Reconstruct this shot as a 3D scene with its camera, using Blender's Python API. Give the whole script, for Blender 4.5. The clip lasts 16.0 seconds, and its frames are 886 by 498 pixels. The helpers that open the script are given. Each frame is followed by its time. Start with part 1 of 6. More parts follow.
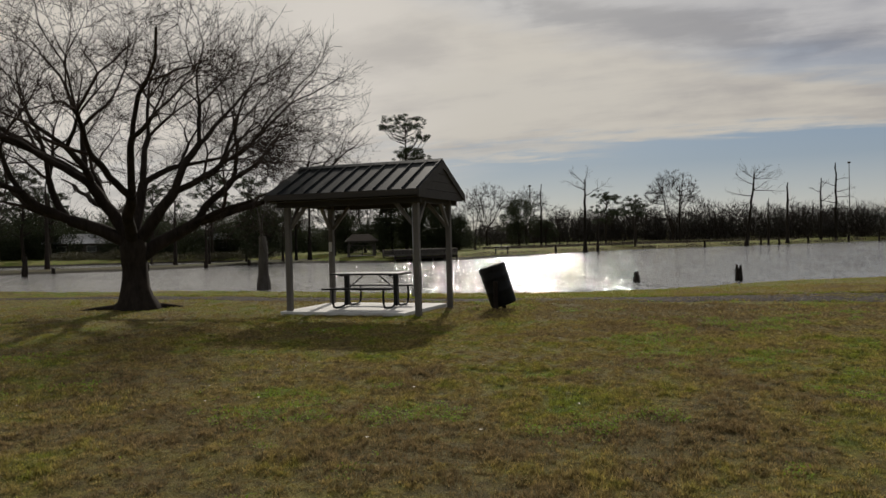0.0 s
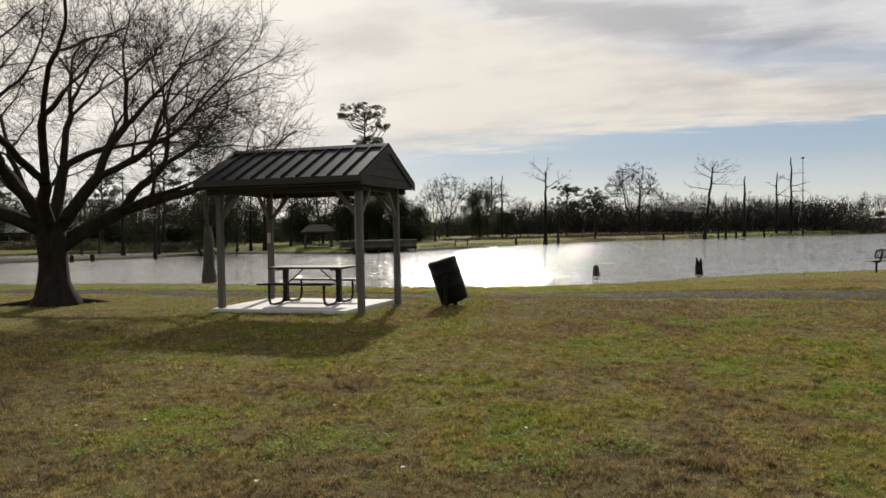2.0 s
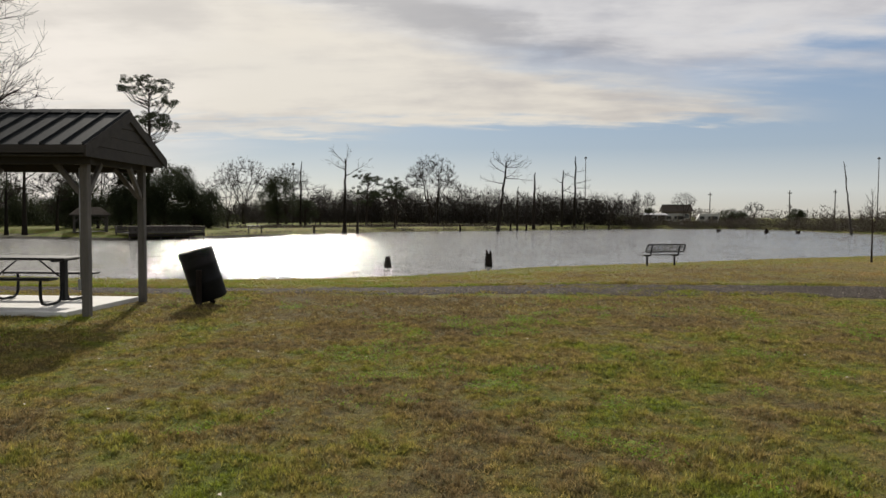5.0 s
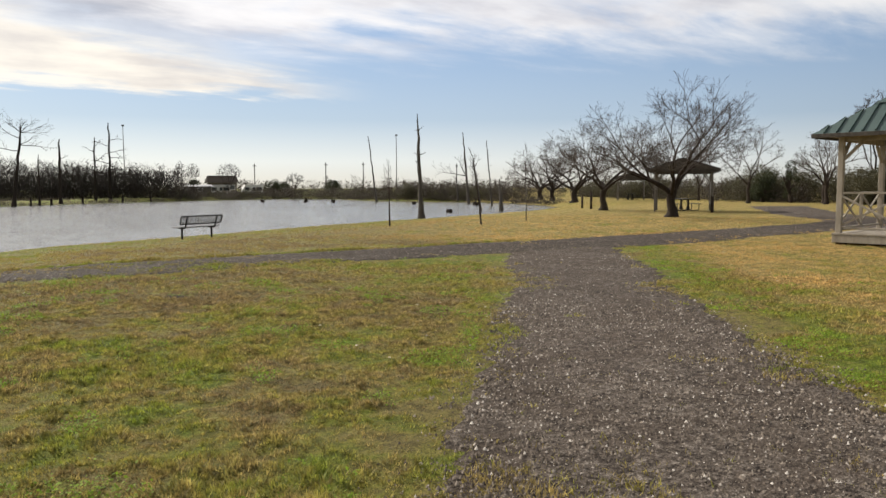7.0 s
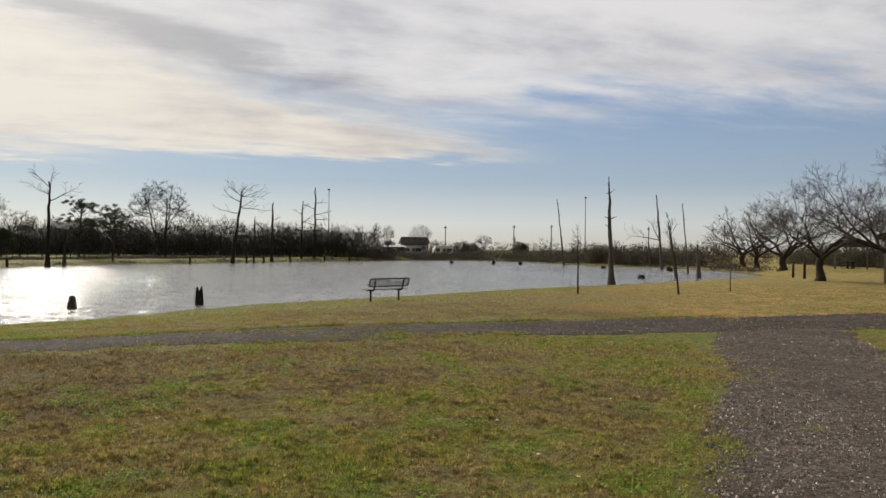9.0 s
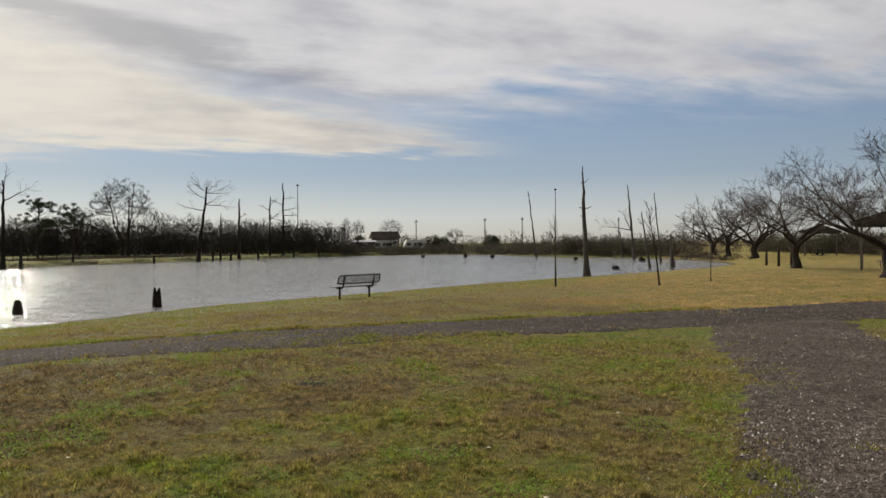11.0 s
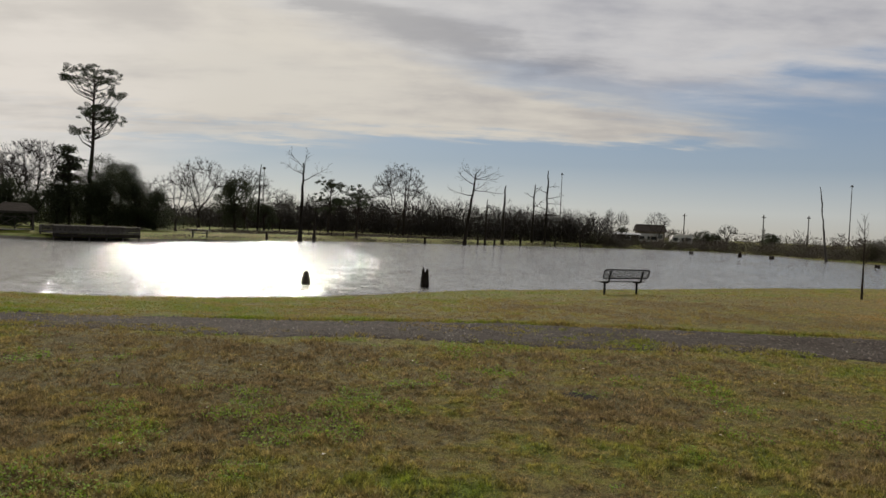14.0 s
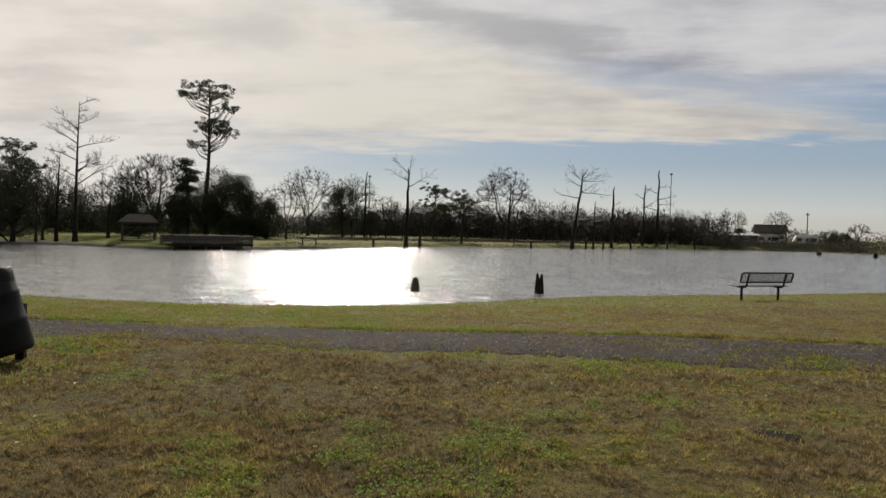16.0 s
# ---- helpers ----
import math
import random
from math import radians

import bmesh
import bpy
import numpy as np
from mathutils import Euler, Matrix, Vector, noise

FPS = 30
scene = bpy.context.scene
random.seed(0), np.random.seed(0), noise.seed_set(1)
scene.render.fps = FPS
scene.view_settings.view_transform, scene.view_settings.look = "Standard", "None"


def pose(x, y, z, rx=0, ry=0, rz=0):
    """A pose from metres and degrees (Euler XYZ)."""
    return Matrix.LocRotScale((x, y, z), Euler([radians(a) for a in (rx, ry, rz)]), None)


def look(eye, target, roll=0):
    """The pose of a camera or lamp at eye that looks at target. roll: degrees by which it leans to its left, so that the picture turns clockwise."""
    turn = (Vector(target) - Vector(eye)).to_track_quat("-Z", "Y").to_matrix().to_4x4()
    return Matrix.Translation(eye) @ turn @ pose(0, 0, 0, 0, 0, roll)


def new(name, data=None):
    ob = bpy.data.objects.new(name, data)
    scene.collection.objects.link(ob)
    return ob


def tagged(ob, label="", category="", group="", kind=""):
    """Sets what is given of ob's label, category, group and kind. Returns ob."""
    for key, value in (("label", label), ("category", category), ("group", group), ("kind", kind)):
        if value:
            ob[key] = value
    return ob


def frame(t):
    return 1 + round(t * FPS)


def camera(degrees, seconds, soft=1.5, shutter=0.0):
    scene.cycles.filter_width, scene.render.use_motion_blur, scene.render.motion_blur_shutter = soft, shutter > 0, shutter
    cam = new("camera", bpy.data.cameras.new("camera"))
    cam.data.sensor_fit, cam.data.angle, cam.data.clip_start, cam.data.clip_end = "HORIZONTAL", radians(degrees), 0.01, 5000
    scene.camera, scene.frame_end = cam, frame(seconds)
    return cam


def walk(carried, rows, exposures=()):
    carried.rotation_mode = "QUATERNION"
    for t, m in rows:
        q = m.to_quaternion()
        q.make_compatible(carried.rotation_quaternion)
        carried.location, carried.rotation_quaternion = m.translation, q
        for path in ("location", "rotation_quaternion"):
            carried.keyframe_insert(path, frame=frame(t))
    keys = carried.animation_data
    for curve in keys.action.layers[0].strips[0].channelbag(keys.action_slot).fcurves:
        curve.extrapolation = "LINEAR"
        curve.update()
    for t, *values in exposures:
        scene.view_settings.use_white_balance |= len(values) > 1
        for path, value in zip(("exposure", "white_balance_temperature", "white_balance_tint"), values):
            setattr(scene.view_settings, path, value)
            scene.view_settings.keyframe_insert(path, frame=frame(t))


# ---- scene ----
cam = camera(62.0, 16.0)
PATH = [
    (0, (8.389, -13.493, 1.552), (7.703, -11.614, 1.52), -1.4),
    (0.5, (8.376, -13.216, 1.534), (7.665, -11.348, 1.463), -0.2),
    (1, (8.413, -12.898, 1.554), (7.731, -11.018, 1.509), -0.4),
    (1.5, (8.326, -12.514, 1.551), (7.748, -10.602, 1.457), -0.6),
    (2, (8.292, -12.334, 1.55), (7.703, -10.423, 1.492), -1.0),
    (2.5, (8.311, -12.173, 1.525), (7.6, -10.307, 1.407), 0.4),
    (3, (8.363, -11.917, 1.541), (7.609, -10.067, 1.454), 0.5),
    (3.5, (8.324, -11.599, 1.523), (7.667, -9.714, 1.395), 0.1),
    (4, (8.323, -11.247, 1.539), (7.918, -9.292, 1.431), -0.9),
    (4.5, (8.392, -10.959, 1.534), (8.133, -8.979, 1.429), 1.0),
    (5, (8.567, -10.716, 1.536), (8.499, -8.719, 1.445), 0.4),
    (5.2, (8.596, -10.532, 1.526), (8.707, -8.54, 1.386), 0.5),
    (7.3, (9.388, -9.63, 1.467), (10.466, -7.952, 1.311), -0.4),
    (7.5, (9.416, -9.549, 1.475), (10.446, -7.84, 1.349), -0.7),
    (8, (9.512, -9.286, 1.5), (10.472, -7.532, 1.444), -0.4),
    (8.5, (9.652, -8.992, 1.519), (10.422, -7.147, 1.447), 1.4),
    (9, (9.758, -8.804, 1.591), (10.362, -6.897, 1.591), 0.6),
    (9.2, (9.814, -8.627, 1.578), (10.513, -6.754, 1.631), 1.1),
    (11.3, (10.094, -7.559, 1.574), (10.757, -5.673, 1.518), -1.3),
    (11.5, (10.09, -7.514, 1.568), (10.746, -5.628, 1.46), -1.8),
    (12, (10.174, -7.318, 1.566), (10.79, -5.415, 1.581), 0.7),
    (12.5, (10.176, -7.155, 1.546), (10.643, -5.212, 1.479), 0.9),
    (13, (10.07, -6.923, 1.581), (10.365, -4.945, 1.564), -1.3),
    (13.5, (10.055, -6.713, 1.584), (10.186, -4.72, 1.483), -0.4),
    (14, (10.082, -6.583, 1.599), (10.077, -4.584, 1.541), 2.6),
    (14.5, (10.008, -5.961, 1.518), (9.815, -3.971, 1.493), 0.9),
    (15, (9.822, -5.925, 1.539), (9.499, -3.953, 1.456), 0.1),
    (15.5, (9.787, -5.583, 1.552), (9.419, -3.617, 1.587), 1.4),
    (16, (9.696, -5.289, 1.513), (9.412, -3.31, 1.459), 1.6),
]
walk(cam, [(t, look(eye, target, roll)) for t, eye, target, roll in PATH],
     exposures=[(0.0, -0.62), (0.5, -0.28), (1.5, -0.04), (2.0, -0.06), (3.0, 0.06), (3.5, 0.12), (4.0, -0.02), (5.0, -0.13), (5.2, -0.13), (7.3, 0.44), (7.5, 0.42), (8.0, -0.02), (8.5, 0.12), (9.0, -0.04), (9.2, -0.28), (11.3, -0.10), (11.5, -0.06), (12.5, -0.15), (13.5, -0.30), (14.0, -0.40), (14.5, -0.34), (15.0, -0.34), (15.5, -0.41), (16.0, -0.28)])

# ---- sky and sun ----
SUN_AZ, SUN_EL = 15.5, 32.0          # degrees left of +y, degrees up
SUN_DIR = Vector((-math.sin(radians(SUN_AZ)) * math.cos(radians(SUN_EL)), math.cos(radians(SUN_AZ)) * math.cos(radians(SUN_EL)), math.sin(radians(SUN_EL))))


class Nodes:
    """A short way to write node trees."""

    def __init__(self, tree):
        self.tree = tree

    def add(self, kind, inputs=None):
        node = self.tree.nodes.new(kind)
        for key, value in (inputs or {}).items():
            self.feed(node.inputs[key], value)
        return node

    def feed(self, socket, value):
        if isinstance(value, bpy.types.NodeSocket):
            self.tree.links.new(value, socket)
        elif isinstance(value, bpy.types.Node):
            self.tree.links.new(value.outputs[0], socket)
        else:
            socket.default_value = value

    def math(self, op, a, b=0.0, c=0.0, clamp=False):
        node = self.add("ShaderNodeMath", {0: a, 1: b, 2: c})
        node.operation, node.use_clamp = op, clamp
        return node.outputs[0]

    def vec(self, op, a, b=(0, 0, 0)):
        node = self.add("ShaderNodeVectorMath", {0: a, 1: b})
        node.operation = op
        return node

    def noise(self, vector, scale, detail=4.0, rough=0.55, distortion=0.0):
        return self.add("ShaderNodeTexNoise", {"Vector": vector, "Scale": scale, "Detail": detail, "Roughness": rough, "Distortion": distortion}).outputs["Fac"]

    def ramp(self, value, *stops):
        node = self.add("ShaderNodeValToRGB", {"Fac": value})
        ends = node.color_ramp.elements
        while len(ends) < len(stops):
            ends.new(0.5)
        for e, (at, colour) in zip(ends, stops):
            e.position = at
            e.color = (*colour, 1) if isinstance(colour, tuple) else (colour, colour, colour, 1)
        return node.outputs["Color"]

    def step(self, value, low, high, a=0.0, b=1.0):
        if low > high:
            low, high, a, b = high, low, b, a
        node = self.add("ShaderNodeMapRange", {"Value": value, "From Min": low, "From Max": high, "To Min": a, "To Max": b})
        node.interpolation_type = "SMOOTHSTEP"
        return node.outputs["Result"]

    def mix(self, fac, a, b, blend="MIX"):
        node = self.add("ShaderNodeMix")
        node.data_type, node.blend_type = "RGBA", blend
        for socket, value in zip((node.inputs[0], node.inputs[6], node.inputs[7]), (fac, a, b)):
            self.feed(socket, (*value, 1) if isinstance(value, tuple) and len(value) == 3 else value)
        return node.outputs[2]


def make_sky():
    world = bpy.data.worlds.new("world")
    scene.world = world
    world.use_nodes = True
    world.node_tree.nodes.clear()
    n = Nodes(world.node_tree)
    blue = n.add("ShaderNodeTexSky")
    blue.sky_type, blue.sun_disc = "NISHITA", False
    blue.sun_elevation, blue.sun_rotation = radians(SUN_EL), radians(-SUN_AZ)
    blue.altitude, blue.air_density, blue.dust_density, blue.ozone_density = 10, 1.0, 1.2, 1.5
    way = n.add("ShaderNodeTexCoord").outputs["Generated"]
    xyz = n.add("ShaderNodeSeparateXYZ", {0: way})
    x, y, z = xyz.outputs
    up = n.math("MAXIMUM", z, 0.02)
    az = n.math("ARCTAN2", x, y)                       # to the right of +y
    # cloud sheets high above the ground, seen in perspective
    low = n.math("ADD", up, 0.12)
    flat = n.add("ShaderNodeCombineXYZ", {0: n.math("DIVIDE", x, low), 1: n.math("DIVIDE", y, low), 2: 0.0}).outputs[0]
    turn = n.add("ShaderNodeMapping", {"Vector": flat, "Rotation": (0, 0, radians(-16)), "Scale": (0.55, 1.25, 1.0), "Location": (0.35, 0.2, 0.0)}).outputs[0]
    bulk = n.noise(turn, 1.1, 6.0, 0.55, 0.2)
    wisps = n.noise(turn, 3.6, 7.0, 0.60, 0.25)
    puffs = n.noise(n.add("ShaderNodeMapping", {"Vector": way, "Scale": (1.0, 1.0, 2.6)}).outputs[0], 7.0, 6.0, 0.55)
    bent = n.math("ADD", z, n.math("ADD", n.math("MULTIPLY_ADD", wisps, 0.07, -0.035), n.math("MULTIPLY_ADD", bulk, 0.05, -0.025)))
    # a bright bank that tapers to the right, from a level lower edge
    top = n.math("MULTIPLY_ADD", az, -0.21, 0.218)
    bank = n.math("MULTIPLY", n.step(bent, 0.112, 0.136), n.step(n.math("SUBTRACT", top, bent), -0.025, 0.025))
    bank = n.math("MULTIPLY", bank, n.step(az, 0.50, 0.30))
    # a grey streak over it, and broken cloud above
    streak = n.step(n.math("ABSOLUTE", n.math("SUBTRACT", bent, n.math("ADD", top, 0.030))), 0.034, 0.006)
    streak = n.math("MULTIPLY", streak, n.math("MULTIPLY", n.step(az, -0.50, -0.22), n.step(n.math("ADD", az, n.math("MULTIPLY", wisps, 0.5)), 0.60, 0.22)))
    streak = n.math("MULTIPLY", streak, n.step(puffs, 0.30, 0.52))
    broken = n.step(n.math("SUBTRACT", n.math("ADD", n.step(z, 0.19, 0.33, 0.0, 0.12), n.math("ADD", n.math("MULTIPLY", puffs, 0.35), n.math("ADD", n.math("MULTIPLY", bulk, 0.4), n.math("MULTIPLY", wisps, 0.25)))), n.step(az, 0.0, 1.1, 0.0, 0.02)), 0.28, 0.52)
    above = n.math("MULTIPLY", broken, n.step(n.math("SUBTRACT", bent, n.math("MAXIMUM", n.math("MINIMUM", top, 0.20), 0.165)), -0.02, 0.05))
    # a thin cream strip under the bank
    strip = n.math("MULTIPLY", n.step(n.math("ABSOLUTE", n.math("SUBTRACT", bent, 0.112)), 0.022, 0.004), n.step(n.math("ADD", az, n.math("MULTIPLY", wisps, 0.2)), 0.02, -0.10))
    haze = n.math("MULTIPLY", n.step(n.math("ADD", az, n.math("MULTIPLY", bulk, 0.2)), -0.16, -0.42), n.step(n.math("ADD", z, n.math("MULTIPLY", bulk, 0.1)), 0.75, 0.32))
    near = n.vec("DOT_PRODUCT", way, tuple(SUN_DIR)).outputs["Value"]
    glow = n.step(near, 0.86, 1.0)
    thick = n.step(n.math("ADD", n.math("MULTIPLY", n.noise(turn, 1.7, 6.0, 0.55, 0.15), 0.6), n.math("MULTIPLY", puffs, 0.4)), 0.42, 0.68)
    base = n.mix(1.0, blue.outputs[0], (0.050, 0.062, 0.077), "MULTIPLY")
    veil = n.ramp(z, (0.0, (0.70, 0.66, 0.58)), (0.035, (0.72, 0.73, 0.71)), (0.09, (0.42, 0.50, 0.59)), (0.22, (0.27, 0.39, 0.58)), (0.6, (0.17, 0.29, 0.50)))
    base = n.mix(n.step(z, 0.5, 0.05, 0.40, 0.78), base, veil)
    sky = n.mix(n.math("MULTIPLY", above, 0.90), base, n.mix(thick, (0.82, 0.79, 0.77), (0.50, 0.49, 0.52)))
    sky = n.mix(n.math("MULTIPLY", streak, 0.68), sky, (0.31, 0.31, 0.34))
    sky = n.mix(n.math("MULTIPLY", n.math("MAXIMUM", bank, n.math("MULTIPLY", strip, 0.8)), 0.92), sky, n.mix(thick, (0.88, 0.81, 0.70), (0.58, 0.535, 0.50)))
    sky = n.mix(n.math("MULTIPLY", n.math("MULTIPLY", haze, n.math("MAXIMUM", n.step(az, -1.0, -0.68), n.step(z, 0.30, 0.14))), 0.80), sky, n.mix(thick, (1.02, 0.95, 0.87), (0.76, 0.71, 0.65)))
    sky = n.mix(n.math("MULTIPLY", glow, 0.38), sky, (1.02, 0.98, 0.90))
    # the sky away from the sun is deeper
    shade = n.step(near, -0.5, 0.75, 0.58, 1.0)
    both = n.mix(1.0, sky, n.add("ShaderNodeCombineColor", {0: n.math("POWER", shade, 1.25), 1: n.math("POWER", shade, 1.1), 2: shade}).outputs[0], "MULTIPLY")
    below = n.step(z, -0.02, 0.0)
    both = n.mix(below, (0.16, 0.16, 0.10), both)
    back = n.add("ShaderNodeBackground", {"Color": both, "Strength": 1.0})
    out = n.add("ShaderNodeOutputWorld", {"Surface": back.outputs[0]})
    return world


make_sky()
sun = new("sun", bpy.data.lights.new("sun", "SUN"))
sun.data.energy, sun.data.angle, sun.data.color = 5.0, radians(1.2), (1.0, 0.93, 0.82)
sun.matrix_world = look(SUN_DIR * 50, (0, 0, 0))

# ---- materials ----


def material(name):
    m = bpy.data.materials.new(name)
    m.use_nodes = True
    m.node_tree.nodes.clear()
    return m, Nodes(m.node_tree)


def finish(n, colour, rough=0.7, bump=None, metal=0.0, depth=0.02, strength=0.6, spec=0.4, **more):
    inputs = {"Base Color": colour, "Roughness": rough, "Metallic": metal, "Specular IOR Level": spec, **more}
    if bump is not None:
        inputs["Normal"] = n.add("ShaderNodeBump", {"Height": bump, "Distance": depth, "Strength": strength}).outputs[0]
    shader = n.add("ShaderNodeBsdfPrincipled", inputs)
    n.add("ShaderNodeOutputMaterial", {"Surface": shader.outputs[0]})


def place(n):
    return n.add("ShaderNodeNewGeometry").outputs["Position"]


def surface(name, dark, light, scale=6.0, rough=0.7, metal=0.0, depth=0.01, stretch=(1, 1, 1), fine=60.0, strength=0.5, worn=None, spec=0.4):
    """A worn surface: two scales of variation, with relief, at real size."""
    m, n = material(name)
    at = n.add("ShaderNodeMapping", {"Vector": n.add("ShaderNodeTexCoord").outputs["Object"], "Scale": stretch}).outputs[0]
    each = n.add("ShaderNodeObjectInfo").outputs["Random"]
    at = n.vec("ADD", at, n.add("ShaderNodeCombineXYZ", {0: n.math("MULTIPLY", each, 37.0), 1: n.math("MULTIPLY", each, 11.0), 2: 0.0}).outputs[0]).outputs[0]
    big, small = n.noise(at, scale, 5.0), n.noise(at, fine, 3.0)
    both = n.math("ADD", n.math("MULTIPLY", big, 0.65), n.math("MULTIPLY", small, 0.35))
    both = n.math("ADD", both, n.math("MULTIPLY_ADD", each, 0.16, -0.08))
    colour = n.ramp(both, (0.30, dark), (0.70, light))
    if worn:
        colour = n.mix(n.step(n.noise(at, scale * 0.6, 7.0, 0.7), 0.58, 0.70), colour, worn)
    finish(n, colour, n.math("MULTIPLY_ADD", big, 0.25, rough - 0.12), both, metal, depth, strength, spec)
    return m


def lawn_colour(n, at):
    """Mown winter grass: green patches among dry brown, a drier belt beside the path."""
    x, y, z = n.add("ShaderNodeSeparateXYZ", {0: at}).outputs
    flat = n.add("ShaderNodeCombineXYZ", {0: x, 1: y, 2: 0.0}).outputs[0]
    patch = n.noise(flat, 0.55, 5.0, 0.62, 0.3)
    mid = n.noise(flat, 2.2, 4.0, 0.6)
    fine = n.noise(flat, 8.0, 4.0, 0.6)
    worn = n.math("SUBTRACT", n.step(y, 5.6, 7.6), n.step(n.math("SUBTRACT", y, n.math("MULTIPLY", x, 0.45)), 5.0, 11.0))
    worn2 = n.math("MULTIPLY", n.step(y, -3.5, 1.0), n.math("MULTIPLY", n.step(y, 3.4, 2.8), n.step(x, 4.6, 6.0)))
    worn2 = n.math("MULTIPLY", worn2, n.step(x, 18.0, 10.0))
    bare = n.math("MULTIPLY", n.step(n.math("ADD", y, n.math("MULTIPLY", patch, 3.0)), -2.6, -6.0), n.step(x, 11.5, 9.5))
    far = n.math("MULTIPLY", n.step(n.math("SUBTRACT", x, n.math("MULTIPLY", y, 0.75)), 6.0, 18.0), 0.75)
    far = n.math("MULTIPLY", far, n.step(n.math("SUBTRACT", y, n.math("MULTIPLY", n.math("MAXIMUM", n.math("SUBTRACT", 22.0, x), 0.0), 1.5)), 3.0, 6.5))
    far = n.math("MAXIMUM", far, n.math("MULTIPLY", n.step(n.math("SUBTRACT", x, n.math("MULTIPLY", y, 0.75)), 20.6, 22.6), 0.75))
    dry = n.math("MAXIMUM", n.math("MAXIMUM", n.math("MULTIPLY", worn, n.step(x, 3.0, 9.0, -0.5, 0.9)), n.math("MAXIMUM", n.math("MULTIPLY", worn2, 1.0), n.math("MULTIPLY", bare, 0.35))), far)
    lush = n.math("ADD", n.math("MULTIPLY", patch, 0.6), n.math("MULTIPLY", mid, 0.4))
    lush = n.math("MULTIPLY_ADD", lush, 1.9, -0.520)
    lush = n.math("SUBTRACT", lush, n.math("MULTIPLY", dry, 0.20))
    lush = n.math("ADD", lush, n.math("MULTIPLY", n.step(y, 34.0, 42.0), n.step(x, -10.0, -18.0, 0.07, 0.16)))
    lush = n.math("ADD", lush, n.step(x, 7.5, 11.5, -0.03, 0.03))
    verge = n.math("MULTIPLY", n.step(y, 5.7, 5.9), n.step(y, 7.0, 6.4))
    lush = n.math("ADD", lush, n.math("MULTIPLY", n.math("MULTIPLY", verge, n.step(x, 20.0, 9.0)), 0.14))
    shore = n.math("MULTIPLY", n.step(y, 5.9, 6.2), n.math("MULTIPLY", n.step(x, 15.0, 7.0), n.step(y, 20.0, 16.0)))
    lush = n.math("ADD", lush, n.math("MULTIPLY", shore, 0.13))
    tone = n.math("ADD", lush, n.math("MULTIPLY", n.math("SUBTRACT", fine, 0.5), 0.50))
    colour = n.ramp(tone, (0.22, (0.222, 0.164, 0.078)), (0.38, (0.288, 0.224, 0.080)), (0.49, (0.262, 0.230, 0.056)), (0.60, (0.208, 0.224, 0.038)), (0.74, (0.192, 0.244, 0.028)))
    straw = n.math("MULTIPLY", far, n.step(n.math("ADD", n.math("MULTIPLY", mid, 0.5), n.math("MULTIPLY", patch, 0.5)), 0.38, 0.62, 1.0, 0.10))
    return n.mix(straw, colour, (0.61, 0.400, 0.148)), tone


def make_ground_material():
    m, n = material("lawn_soil_and_grass")
    at = place(n)
    colour, tone = lawn_colour(n, at)
    fine = n.noise(at, 70.0, 4.0, 0.7)
    mid = n.noise(at, 9.0, 4.0, 0.6)
    # shadow between the blades, put into the ground colour as fine dark noise
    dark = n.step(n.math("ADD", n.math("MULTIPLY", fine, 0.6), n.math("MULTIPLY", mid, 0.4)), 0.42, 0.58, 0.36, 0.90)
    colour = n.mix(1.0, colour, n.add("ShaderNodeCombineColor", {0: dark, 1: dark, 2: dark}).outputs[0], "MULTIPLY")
    x, y, z = n.add("ShaderNodeSeparateXYZ", {0: at}).outputs
    z = n.math("SUBTRACT", z, n.step(x, -8.0, -12.0, 0.0, n.step(y, 20.0, 25.0, 0.0, 0.15)))
    colour = n.mix(1.0, colour, (0.86, 0.94, 0.76), "MULTIPLY")
    # waterline mud; on the west bank the dark colour also holds its shaded side
    mud_and_shade = n.step(n.math("ADD", z, n.math("MULTIPLY", mid, 0.10)), -0.42, -0.52)
    colour = n.mix(mud_and_shade, colour, (0.030, 0.026, 0.018))
    finish(n, colour, 0.95, n.math("ADD", fine, n.math("MULTIPLY", mid, 0.8)), depth=0.05, strength=0.9, spec=0.15)
    return m


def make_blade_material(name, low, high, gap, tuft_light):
    """Blades and tufts, each a little lighter or darker than the lawn, with tuft shading put into the colour."""
    m, n = material(name)
    at = place(n)
    colour, tone = lawn_colour(n, at)
    each = n.add("ShaderNodeNewGeometry").outputs["Random Per Island"]
    colour = n.mix(1.0, colour, n.ramp(each, (0.0, (low, low, low * 1.02)), (0.5, (1.12, 1.10, 1.07)), (1.0, (high * 1.02, high * 1.02, high * 1.02))), "MULTIPLY")
    # shade between tufts and light on them, put into the blade colour
    tuft_shade = n.step(n.noise(at, 17.0, 3.0, 0.6), 0.34, 0.66, gap, tuft_light)
    colour = n.mix(1.0, colour, n.add("ShaderNodeCombineColor", {0: tuft_shade, 1: tuft_shade, 2: tuft_shade}).outputs[0], "MULTIPLY")
    a = n.add("ShaderNodeBsdfPrincipled", {"Base Color": colour, "Roughness": 0.65, "Specular IOR Level": 0.2})
    b = n.add("ShaderNodeBsdfTranslucent", {"Color": colour})
    both = n.add("ShaderNodeMixShader", {0: 0.4, 1: a.outputs[0], 2: b.outputs[0]})
    n.add("ShaderNodeOutputMaterial", {"Surface": both.outputs[0]})
    return m


